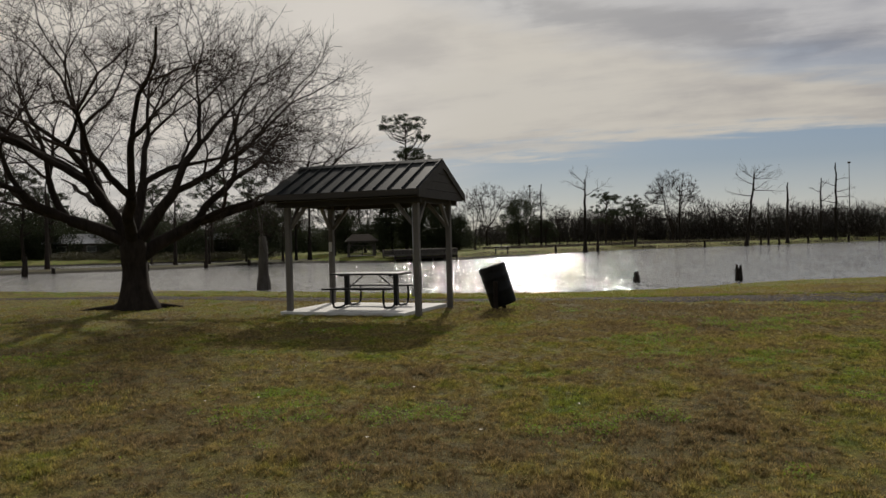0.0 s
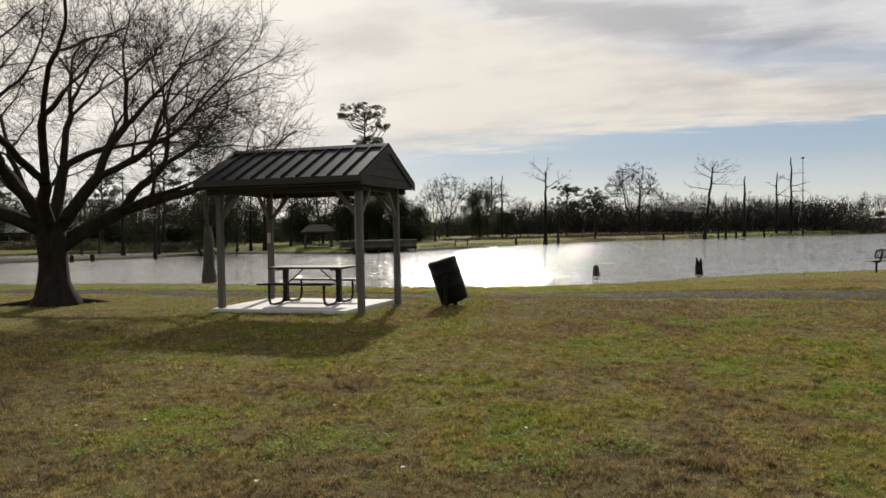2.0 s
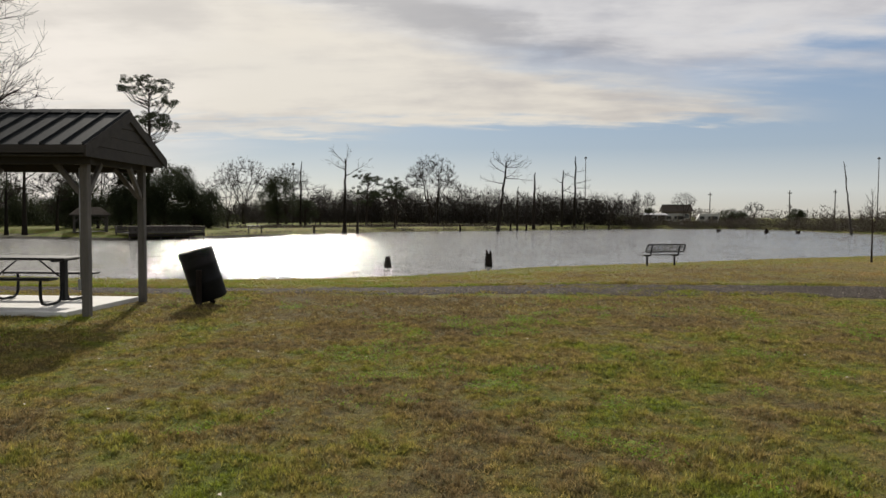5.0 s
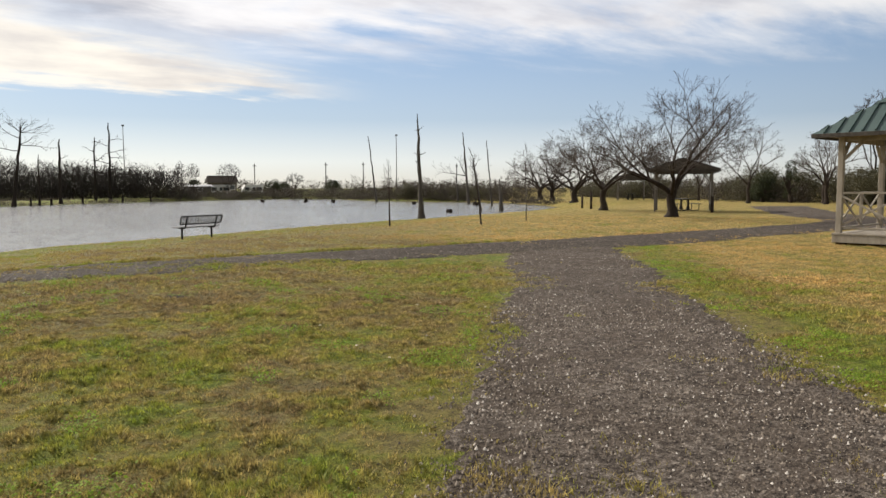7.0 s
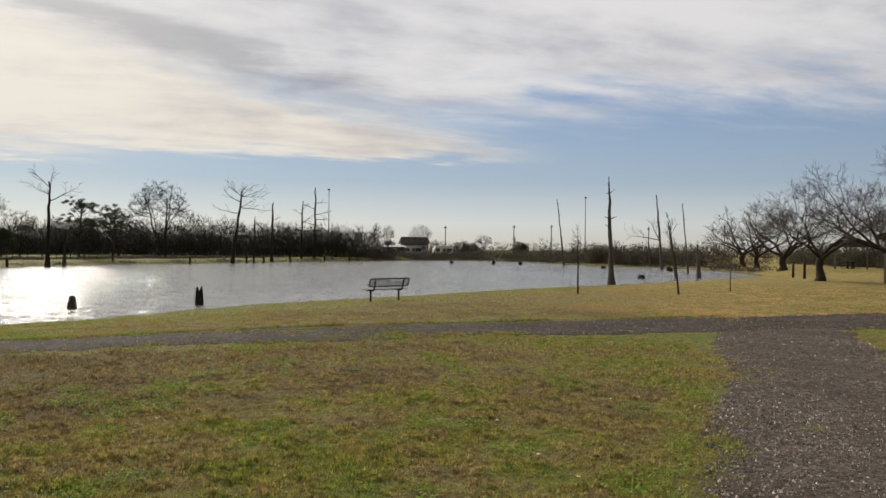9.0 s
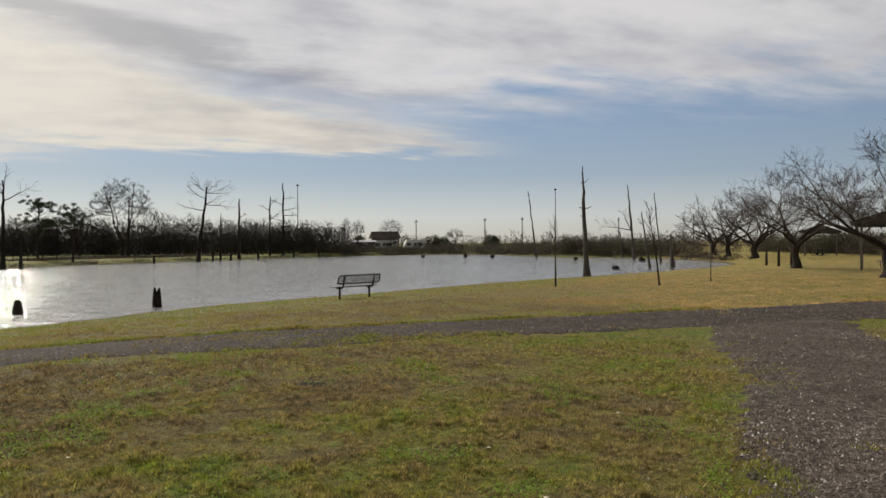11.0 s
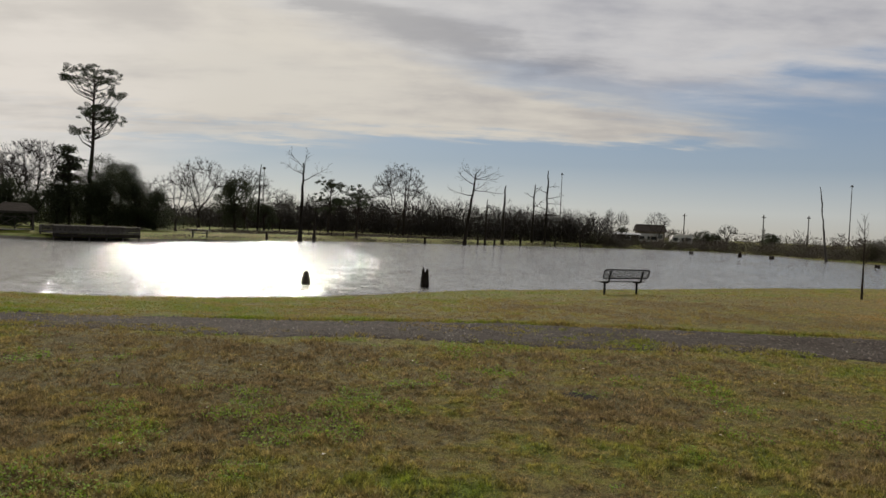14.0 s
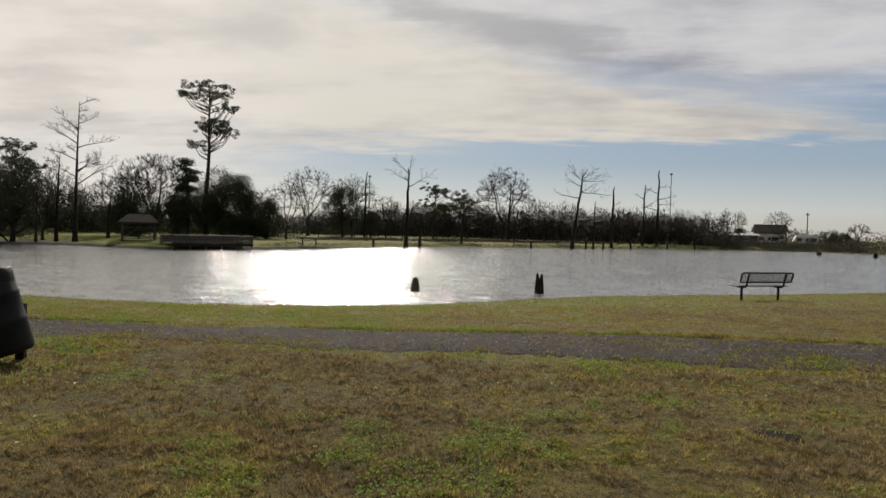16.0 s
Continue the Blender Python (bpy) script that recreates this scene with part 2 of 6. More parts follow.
def make_gravel_material(name, tone):
    m, n = material(name)
    at = place(n)
    grit = n.noise(at, 95.0, 3.0, 0.7)
    lumps = n.noise(at, 34.0, 3.0, 0.65, 0.4)
    big = n.noise(at, 0.9, 5.0, 0.6)
    mid = n.noise(at, 5.0, 5.0, 0.65)
    clods = n.noise(at, 13.0, 4.0, 0.7)
    mixed = n.math("ADD", n.math("MULTIPLY", grit, 0.30), n.math("ADD", n.math("MULTIPLY", lumps, 0.28), n.math("ADD", n.math("MULTIPLY", mid, 0.14), n.math("MULTIPLY", clods, 0.28))))
    colour = n.ramp(mixed, (0.42, (0.016, 0.012, 0.010)), (0.495, (0.082, 0.066, 0.052)), (0.55, (0.17, 0.143, 0.117)), (0.61, (0.36, 0.32, 0.275)))
    colour = n.mix(n.step(n.math("ADD", n.math("MULTIPLY", big, 0.6), n.math("MULTIPLY", mid, 0.4)), 0.44, 0.60, 0.0, 0.70), colour, (0.062, 0.046, 0.034))
    colour = n.mix(1.0, colour, (tone, tone, tone * 1.03), "MULTIPLY")
    relief = n.math("ADD", n.math("MULTIPLY", grit, 0.4), n.math("ADD", lumps, n.math("MULTIPLY", clods, 1.6)))
    finish(n, colour, 0.9, relief, depth=0.035, strength=1.0, spec=0.1)
    return m


def make_stone_material(name, pale):
    m, n = material(name)
    each = n.add("ShaderNodeNewGeometry").outputs["Random Per Island"]
    colour = n.ramp(each, (0.0, (0.026, 0.019, 0.015)), (0.45, (0.105, 0.081, 0.062)), (0.88, (0.21, 0.175, 0.142)), (0.992, (pale, pale * 0.92, pale * 0.82)))
    finish(n, colour, 0.85, n.noise(place(n), 160.0, 2.0), depth=0.004, spec=0.3)
    return m


def make_water_material():
    m, n = material("rippled_pond_water")
    at = place(n)
    turn = n.add("ShaderNodeMapping", {"Vector": at, "Rotation": (0, 0, radians(20)), "Scale": (1.0, 1.9, 1.0)}).outputs[0]
    calm = n.step(n.noise(at, 0.07, 3.0), 0.35, 0.65, 0.70, 1.0)

    def slope(scale, detail, amount):
        """Wave slopes across and along the wind, straight from a vector noise."""
        tex = n.add("ShaderNodeTexNoise", {"Vector": turn, "Scale": scale, "Detail": detail, "Roughness": 0.55, "Distortion": 0.3}).outputs["Color"]
        level = n.vec("SUBTRACT", tex, (0.5, 0.5, 0.5)).outputs[0]
        return n.vec("MULTIPLY", level, (amount * 0.80, amount * 0.80, 0.0)).outputs[0]
    both = n.vec("ADD", slope(1.2, 1.0, 0.55), n.vec("ADD", slope(6.5, 1.0, 1.05), n.vec("ADD", slope(22.0, 1.0, 1.35), slope(60.0, 1.0, 1.1)).outputs[0]).outputs[0]).outputs[0]
    both = n.vec("MULTIPLY", both, n.add("ShaderNodeCombineXYZ", {0: calm, 1: calm, 2: 0.0}).outputs[0]).outputs[0]
    tilt = n.vec("NORMALIZE", n.vec("ADD", both, (0.035, -0.075, 1.0)).outputs[0]).outputs[0]
    shader = n.add("ShaderNodeBsdfPrincipled", {"Base Color": (0.20, 0.195, 0.185, 1), "Roughness": 0.055, "IOR": 2.3, "Specular IOR Level": 0.5, "Normal": tilt})
    n.add("ShaderNodeOutputMaterial", {"Surface": shader.outputs[0]})
    return m


def make_leaf_material(name, dark, light, clear=0.25):
    m, n = material(name)
    each = n.add("ShaderNodeNewGeometry").outputs["Random Per Island"]
    big = n.noise(place(n), 0.35, 4.0)
    colour = n.ramp(n.math("ADD", n.math("MULTIPLY", each, 0.5), n.math("MULTIPLY", big, 0.5)), (0.25, dark), (0.75, light))
    a = n.add("ShaderNodeBsdfPrincipled", {"Base Color": colour, "Roughness": 0.7, "Specular IOR Level": 0.2})
    b = n.add("ShaderNodeBsdfTranslucent", {"Color": colour})
    both = n.add("ShaderNodeMixShader", {0: clear, 1: a.outputs[0], 2: b.outputs[0]})
    n.add("ShaderNodeOutputMaterial", {"Surface": both.outputs[0]})
    return m


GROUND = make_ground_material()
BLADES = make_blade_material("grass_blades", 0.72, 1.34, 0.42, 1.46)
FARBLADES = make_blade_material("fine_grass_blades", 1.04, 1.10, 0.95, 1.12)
GRAVEL = make_gravel_material("crushed_gravel", 0.95)
DARKGRAVEL = make_gravel_material("darker_trodden_gravel", 0.66)
STONES = make_stone_material("loose_gravel", 0.48)
DULLSTONES = make_stone_material("trodden_gravel", 0.26)
WATER = make_water_material()
BARK = surface("grey_brown_bark", (0.017, 0.013, 0.011), (0.052, 0.041, 0.034), 5.0, 0.95, depth=0.03, stretch=(1, 1, 0.25), fine=26.0, strength=0.9, spec=0.08)
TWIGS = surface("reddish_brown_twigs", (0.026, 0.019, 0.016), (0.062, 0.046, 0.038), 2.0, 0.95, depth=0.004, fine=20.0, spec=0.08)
GREYWOOD = surface("weathered_silver_dead_wood", (0.036, 0.031, 0.027), (0.110, 0.098, 0.086), 3.0, 0.85, depth=0.02, stretch=(2, 2, 0.25), fine=24.0, strength=0.8, spec=0.1)
WETWOOD = surface("dark_wet_rotten_wood", (0.012, 0.010, 0.008), (0.042, 0.034, 0.028), 6.0, 0.95, depth=0.03, stretch=(2, 2, 0.4), fine=22.0, strength=0.9, spec=0.06)
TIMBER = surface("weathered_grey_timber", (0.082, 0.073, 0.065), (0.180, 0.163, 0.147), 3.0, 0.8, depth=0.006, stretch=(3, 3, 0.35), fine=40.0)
# far darker than the posts: the shadow on the shelter's boards is in this colour
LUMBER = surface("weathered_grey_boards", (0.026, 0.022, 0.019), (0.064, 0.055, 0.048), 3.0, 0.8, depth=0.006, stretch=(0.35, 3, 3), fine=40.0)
PALEWOOD = surface("sun_bleached_pale_timber", (0.20, 0.17, 0.135), (0.37, 0.33, 0.275), 3.0, 0.8, depth=0.006, stretch=(2, 2, 0.4), fine=40.0)
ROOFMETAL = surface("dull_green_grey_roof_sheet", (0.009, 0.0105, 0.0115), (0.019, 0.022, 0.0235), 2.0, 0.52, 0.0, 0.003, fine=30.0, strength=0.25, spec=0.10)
CONCRETE = surface("pale_brushed_concrete", (0.58, 0.565, 0.54), (0.76, 0.745, 0.72), 1.6, 0.85, depth=0.004, fine=70.0, worn=(0.46, 0.44, 0.41))
BLACKSTEEL = surface("black_coated_steel", (0.006, 0.006, 0.007), (0.018, 0.018, 0.018), 8.0, 0.55, 0.0, 0.002, fine=90.0, strength=0.2, spec=0.22)
BLACKPLASTIC = surface("scuffed_black_plastic", (0.005, 0.005, 0.005), (0.013, 0.013, 0.014), 4.0, 0.55, 0.0, 0.004, fine=50.0, strength=0.25, spec=0.12)
GALVANISED = surface("galvanised_pole_steel", (0.28, 0.28, 0.29), (0.42, 0.42, 0.43), 2.0, 0.5, 0.6, 0.002)
WHITEPAINT = surface("off_white_painted_sheet", (0.44, 0.43, 0.41), (0.62, 0.61, 0.59), 0.8, 0.55, depth=0.003, worn=(0.45, 0.42, 0.38))
DARKROOF = surface("dark_brown_shingle_roof", (0.022, 0.017, 0.014), (0.048, 0.040, 0.034), 4.0, 1.0, depth=0.01, spec=0.03)
BROWNWALL = surface("brown_painted_cladding", (0.100, 0.080, 0.066), (0.180, 0.150, 0.125), 3.0, 0.85, depth=0.01)
GLASS = surface("dark_window_glass", (0.015, 0.018, 0.020), (0.03, 0.035, 0.04), 2.0, 0.12, depth=0.0005, spec=0.6)
PINELEAF = make_leaf_material("dark_pine_needles", (0.018, 0.026, 0.012), (0.050, 0.062, 0.028))
OAKLEAF = make_leaf_material("dull_evergreen_leaves", (0.016, 0.022, 0.010), (0.048, 0.056, 0.024))
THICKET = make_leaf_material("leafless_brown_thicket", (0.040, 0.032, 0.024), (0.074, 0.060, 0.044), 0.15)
# the thicket again, with the shade of the far woods put into its colour
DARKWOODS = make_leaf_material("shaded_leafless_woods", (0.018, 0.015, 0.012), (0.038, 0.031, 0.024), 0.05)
OLIVE = make_leaf_material("olive_brown_bushes", (0.050, 0.046, 0.024), (0.086, 0.078, 0.042), 0.2)

# ---- building helpers ----


def part(name, bm, mat, parent=None, label=""):
    """Link a bmesh as one mesh object, under a thing or a part."""
    me = bpy.data.meshes.new(name)
    bm.to_mesh(me)
    bm.free()
    me.materials.append(mat)
    ob = new(name, me)
    ob.parent = parent
    return tagged(ob, label)


def sheet(name, verts, faces, mat, parent=None, smooth=False):
    """One mesh object from arrays of corners and of equal-sided faces."""
    me = bpy.data.meshes.new(name)
    verts, faces = np.asarray(verts, np.float32), np.asarray(faces, np.int32)
    sides = faces.shape[1]
    me.vertices.add(len(verts))
    me.vertices.foreach_set("co", verts.ravel())
    me.loops.add(faces.size)
    me.loops.foreach_set("vertex_index", faces.ravel())
    me.polygons.add(len(faces))
    me.polygons.foreach_set("loop_start", np.arange(0, faces.size, sides, dtype=np.int32))
    me.polygons.foreach_set("loop_total", np.full(len(faces), sides, np.int32))
    if smooth:
        me.polygons.foreach_set("use_smooth", np.ones(len(faces), bool))
    me.update()
    me.validate()
    me.materials.append(mat)
    ob = new(name, me)
    ob.parent = parent
    return ob


def thing(name, m, label, category, group="", kind=""):
    ob = new(name)
    ob.matrix_world = m
    ob.empty_display_size = 0.2
    return tagged(ob, label, category, group, kind)


def box(bm, a, b, bevel=0.006):
    """A box from corner a to corner b, with bevelled edges."""
    a, b = Vector(a), Vector(b)
    made = bmesh.ops.create_cube(bm, size=1.0, matrix=Matrix.Translation((a + b) / 2) @ Matrix.Diagonal((*(b - a), 1)))
    if bevel:
        edges = list({e for v in made["verts"] for e in v.link_edges})
        bmesh.ops.bevel(bm, geom=edges, offset=bevel, segments=1, affect="EDGES", profile=0.5)
    return bm


def boxed(a, b, bevel=0.006):
    return box(bmesh.new(), a, b, bevel)


def bar(start, end, width, thick, bevel=0.005, up=(0, 0, 1), bm=None):
    """A squared bar between two points."""
    start, end = Vector(start), Vector(end)
    along = (end - start).normalized()
    side = along.cross(Vector(up))
    side = side.normalized() if side.length > 1e-4 else Vector((1, 0, 0))
    over = side.cross(along)
    m = Matrix((side, over, along)).transposed().to_4x4()
    m.translation = (start + end) / 2
    bm = bm or bmesh.new()
    made = bmesh.ops.create_cube(bm, size=1.0, matrix=m @ Matrix.Diagonal((width, thick, (end - start).length, 1)))
    if bevel:
        bmesh.ops.bevel(bm, geom=list({e for v in made["verts"] for e in v.link_edges}), offset=bevel, segments=1, affect="EDGES", profile=0.5)
    return bm


def tube(points, radii, sides=8, bm=None, cap=True, wobble=0.0, rng=None):
    """A round tube along points, its radius from point to point."""
    bm = bm or bmesh.new()
    points = [Vector(p) for p in points]
    radii = [radii] * len(points) if isinstance(radii, (int, float)) else radii
    rings, side = [], None
    for k, p in enumerate(points):
        along = (points[min(k + 1, len(points) - 1)] - points[max(k - 1, 0)]).normalized()
        if side is None:
            side = along.orthogonal().normalized()
        side = (side - along * side.dot(along)).normalized()
        over = along.cross(side)
        ring = []
        for s in range(sides):
            a = 2 * math.pi * s / sides
            r = radii[k] * (1 + (rng.uniform(-wobble, wobble) if wobble else 0))
            ring.append(bm.verts.new(p + (side * math.cos(a) + over * math.sin(a)) * r))
        rings.append(ring)
    for one, two in zip(rings, rings[1:]):
        for s in range(sides):
            f = bm.faces.new((one[s], one[(s + 1) % sides], two[(s + 1) % sides], two[s]))
            f.smooth = True
    if cap:
        bm.faces.new(rings[0][::-1])
        bm.faces.new(rings[-1])
    return bm


# ---- ground, pond, path ----
WATER_Z = -0.56
NEAR_SHORE = [(-130, -10), (-70, 2), (-38, 6.5), (-21.4, 10.5), (-17, 10.9), (-13.7, 11.8), (-9.8, 12.8), (-6, 12.9), (-2, 12.4), (1, 12.4), (3.5, 12.9), (5.4, 13.9), (7, 15.1), (9, 17.3), (11, 19.3), (13.8, 20.9), (17.2, 22.8), (21, 25.2), (25, 27.8), (30, 30.3), (34, 32.0), (40, 35), (48, 39), (57, 45.5)]
FAR_SHORE = [(61, 52), (64, 60), (67, 68), (66, 76), (62, 86), (61, 98), (63, 112), (56, 124), (40, 117), (30, 110), (20, 99), (12, 91), (0, 81.5), (-6.5, 71.5), (-10, 60), (-13.6, 51), (-18, 45), (-22, 45.5), (-26, 47), (-29.5, 46.5), (-31.6, 42.8), (-32.9, 38.2), (-34.7, 34.7), (-38, 31.8), (-42.4, 27.6), (-52, 22), (-65, 16), (-90, 8), (-130, -3)]
ARM = [(-95, 14), (-75, 20), (-60, 26.5), (-48.2, 32.6), (-43.0, 37.4), (-39.6, 41.5), (-37.4, 45.4), (-36.0, 49.4), (-39, 53), (-45, 53), (-49.3, 50.9), (-54.3, 47.2), (-61.1, 42.3), (-80, 34), (-105, 26)]
PATH_NEAR = [(-70, -6), (-40, 0.5), (-20, 2.6), (-6, 3.3), (2, 3.4), (8, 3.5), (14, 3.75), (19, 3.4), (24, 3.0), (30, 3.6), (36, 4.2), (48, 5.2)]
PATH_FAR = [(-70, -3.5), (-40, 2.8), (-20, 5.2), (-6, 6.0), (2, 6.0), (8, 6.05), (14, 6.15), (19, 6.2), (24, 6.3), (30, 6.6), (36, 7.3), (48, 9.2)]
ROAD_LEFT = [(-10, -44), (-2, -29.4), (5.2, -16.5), (8.6, -10.4), (10.4, -7.6), (11.7, -6.1), (12.8, -4.7), (13.9, -3.3), (15.3, -1.9), (16.9, 0.2), (18.4, 2.4), (19.4, 3.6)]
ROAD_RIGHT = [(-4.5, -45), (3, -30.5), (9.4, -17), (12.2, -11.0), (13.6, -8.6), (14.6, -6.9), (15.5, -5.5), (16.5, -4.1), (17.5, -2.9), (18.7, -1.6), (20.6, 0.9), (22.6, 3.4)]
TRACK = ROAD_LEFT + ROAD_RIGHT[::-1]
FOOTPATH = PATH_FAR + PATH_NEAR[::-1]
SLAB = [(-0.16, -0.14), (2.66, -0.12), (2.80, 2.02), (-0.10, 2.02)]


def edge_distance(px, py, ring):
    """Distance to a closed outline, negative inside it."""
    ring = np.array(ring, float)
    nearest, inside = np.full(px.shape, 1e9), np.zeros(px.shape, bool)
    for (ax, ay), (bx, by) in zip(ring, np.roll(ring, -1, 0)):
        t = np.clip(((px - ax) * (bx - ax) + (py - ay) * (by - ay)) / ((bx - ax) ** 2 + (by - ay) ** 2), 0, 1)
        nearest = np.minimum(nearest, np.hypot(px - ax - t * (bx - ax), py - ay - t * (by - ay)))
        cross = ((ay > py) != (by > py)) & (px < (bx - ax) * (py - ay) / (by - ay + 1e-12) + ax)
        inside ^= cross
    return np.where(inside, -nearest, nearest)


def ramp01(v, a, b):
    t = np.clip((v - a) / (b - a), 0, 1)
    return t * t * (3 - 2 * t)


def waves(x, y):
    """A gentle unevenness of the shore and the lawn."""
    return np.sin(x * 1.7 + 2 * np.sin(y * 0.9)) * 0.5 + np.sin(y * 2.3 + 1.3 * np.sin(x * 1.1)) * 0.5


def lattice(i, j, seed):
    """A random value from -1 to 1 for each cell corner."""
    h = (i.astype(np.int64) * 374761393 + j.astype(np.int64) * 668265263 + int(seed) * 974634777) & 0x7FFFFFFF
    h = ((h ^ (h >> 13)) * 1274126177) & 0x7FFFFFFF
    return ((h ^ (h >> 16)) & 0xFFFFF) / 524287.5 - 1.0


def patchy(x, y, scale, seed):
    """Smooth value noise over the plan, from -1 to 1."""
    x, y = np.asarray(x, float) * scale + 31.7 * seed, np.asarray(y, float) * scale - 17.3 * seed
    i, j = np.floor(x), np.floor(y)
    u, v = x - i, y - j
    u, v = u * u * (3 - 2 * u), v * v * (3 - 2 * v)
    a, b = lattice(i, j, seed), lattice(i + 1, j, seed)
    c, d = lattice(i, j + 1, seed), lattice(i + 1, j + 1, seed)
    return (a * (1 - u) + b * u) * (1 - v) + (c * (1 - u) + d * u) * v


def tussocks(x, y):
    """Lumps of mown turf on the near lawn, none on gravel or slab."""
    inside = (x > -14) & (x < 36) & (y > -16) & (y < 16)
    out = np.zeros(x.shape)
    px, py = x[inside], y[inside]
    clear = np.minimum(np.minimum(edge_distance(px, py, TRACK), edge_distance(px, py, FOOTPATH)), edge_distance(px, py, SLAB))
    lump = 0.013 * patchy(px, py, 2.1, 11) + 0.018 * patchy(px, py, 6.3, 12) + 0.008 * patchy(px, py, 12.0, 13)
    out[inside] = lump * ramp01(clear, 0.1, 0.5)
    return out


def ground_height(x, y):
    x, y = np.asarray(x, float), np.asarray(y, float)
    d = np.minimum(edge_distance(x, y, NEAR_SHORE + FAR_SHORE), edge_distance(x, y, ARM)) + 0.12 * waves(x * 1.3, y * 1.3)
    near = (y - 0.45 * x < 16) & (x > -40) & (x < 62)
    lawn = np.clip(WATER_Z + 0.02 + 0.055 * d, -9, 0)
    edge = np.where((x < -10) & (y > 20), np.minimum(0.5 * d, 0.20 + 0.08 * d), 0.14 * d)
    bank = np.minimum(WATER_Z + edge, -0.05 + 0.35 * ramp01(d, 6, 60))
    z = np.where(near, lawn, bank)
    dike = (edge_distance(x, y, NEAR_SHORE + FAR_SHORE) < 9) & (edge_distance(x, y, ARM) < 9) & (x < -24)
    z = np.where(dike, np.minimum(z, WATER_Z + 0.17), z)
    z = np.where(d < 0, np.maximum(WATER_Z + 0.35 * d, -1.6), z)
    z = np.where(np.abs(d) < 0.35, np.minimum(z, WATER_Z + 0.16 * d), z)
    return z + (0.008 * waves(x * 0.8, y * 0.8) + tussocks(x, y)) * (d > 1)


def ground_z(x, y):
    return float(ground_height(np.array([x]), np.array([y]))[0])


def graded(low, high, step, far):
    inner = np.arange(low, high + step / 2, step)
    outer = np.array([4, 10, 20, 40, 80, 160, 320, 640, far], float)
    return np.concatenate([low - outer[::-1], inner, high + outer])


def grid_faces(nx, ny):
    i = (np.arange(ny - 1)[:, None] * nx + np.arange(nx - 1)[None]).ravel()
    return np.stack([i, i + 1, i + nx + 1, i + nx], 1)


def make_ground():
    xs, ys = graded(-66, 76, 0.7, 2000), graded(-16, 130, 0.7, 2000)
    xs = np.union1d(np.round(xs[(xs < 0.5) | (xs > 22.5)], 3), np.round(np.arange(0.5, 22.5, 0.095), 3))
    ys = np.union1d(np.round(ys[(ys < -12.5) | (ys > 3.5)], 3), np.round(np.arange(-12.5, 3.5, 0.095), 3))
    gx, gy = np.meshgrid(xs, ys)
    gz = ground_height(gx.ravel(), gy.ravel())
    ob = sheet("ground", np.stack([gx.ravel(), gy.ravel(), gz], 1), grid_faces(len(xs), len(ys)), GROUND, smooth=True)
    return tagged(ob, "mown park lawn of patchy green and dry brown winter grass", "lawn", kind="structure")


def make_water():
    xs, ys = np.linspace(-120, 80, 41), np.linspace(-8, 132, 29)
    gx, gy = np.meshgrid(xs, ys)
    ob = sheet("water", np.stack([gx.ravel(), gy.ravel(), np.full(gx.size, WATER_Z)], 1), grid_faces(41, 29), WATER)
    return tagged(ob, "wind-rippled grey pond water glittering in low sun", "pond", kind="structure")


def gravel_relief(x, y):
    """Ruts and lumps of the gravel, above its bed."""
    return 0.006 + 0.006 * patchy(x, y, 1.3, 21) + 0.011 * patchy(x, y, 4.2, 22)


def strip_path(name, left, right, label, rng, wide=26, mat=None):
    """A gravel strip draped on the lawn between two edge lines, with ragged edges."""
    def dense(line):
        pts = np.array(line, float)
        run = np.concatenate([[0], np.cumsum(np.hypot(*np.diff(pts, axis=0).T))])
        return run, pts
    (ra, pa), (rb, pb) = dense(left), dense(right)
    count = int(max(ra[-1], rb[-1]) / 0.13)
    s = np.linspace(0, 1, count)
    a = np.stack([np.interp(s * ra[-1], ra, pa[:, k]) for k in (0, 1)], 1)
    b = np.stack([np.interp(s * rb[-1], rb, pb[:, k]) for k in (0, 1)], 1)
    across = (b - a) / np.linalg.norm(b - a, axis=1, keepdims=True)
    ragged = lambda: (0.09 * np.sin(s * ra[-1] * 1.3 + rng.uniform(0, 6)) + np.array([rng.uniform(-0.13, 0.13) for _ in s]))[:, None]
    a, b = a - across * ragged(), b + across * ragged()
    u = np.linspace(0, 1, wide)
    grid = a[:, None] * (1 - u[None, :, None]) + b[:, None] * u[None, :, None]
    flat = grid.reshape(-1, 2)
    relief = gravel_relief(flat[:, 0], flat[:, 1])
    lift = 0.012 * np.sin(np.pi * np.tile(u, count)) ** 0.35 + 0.006 + relief * ramp01(np.minimum(np.tile(u, count), 1 - np.tile(u, count)), 0.0, 0.12)
    z = ground_height(flat[:, 0], flat[:, 1]) + lift
    edge = np.tile((u == 0) | (u == 1), count)
    z[edge] -= 0.03
    ob = sheet(name, np.column_stack([flat, z]), grid_faces(wide, count), mat or GRAVEL, smooth=True)
    return tagged(ob, label, "path", kind="structure")


make_ground()
make_water()
rng = random.Random(5)
strip_path("gravel_path", PATH_FAR, PATH_NEAR, "grey crushed gravel footpath crossing the lawn beside the pond", rng, 22, DARKGRAVEL)
strip_path("gravel_track", ROAD_LEFT, ROAD_RIGHT, "wide grey crushed gravel track joining the footpath", rng, 34)
strip_path("gravel_loop", [(33, 4.4), (40, 8.6), (45, 14.5), (50, 18.5), (57, 24.5)], [(38, 3.0), (44, 7.6), (49, 12.5), (54, 16.5), (61, 22)], "grey gravel loop beside the far picnic shelters", rng, 12)

# ---- trees ----


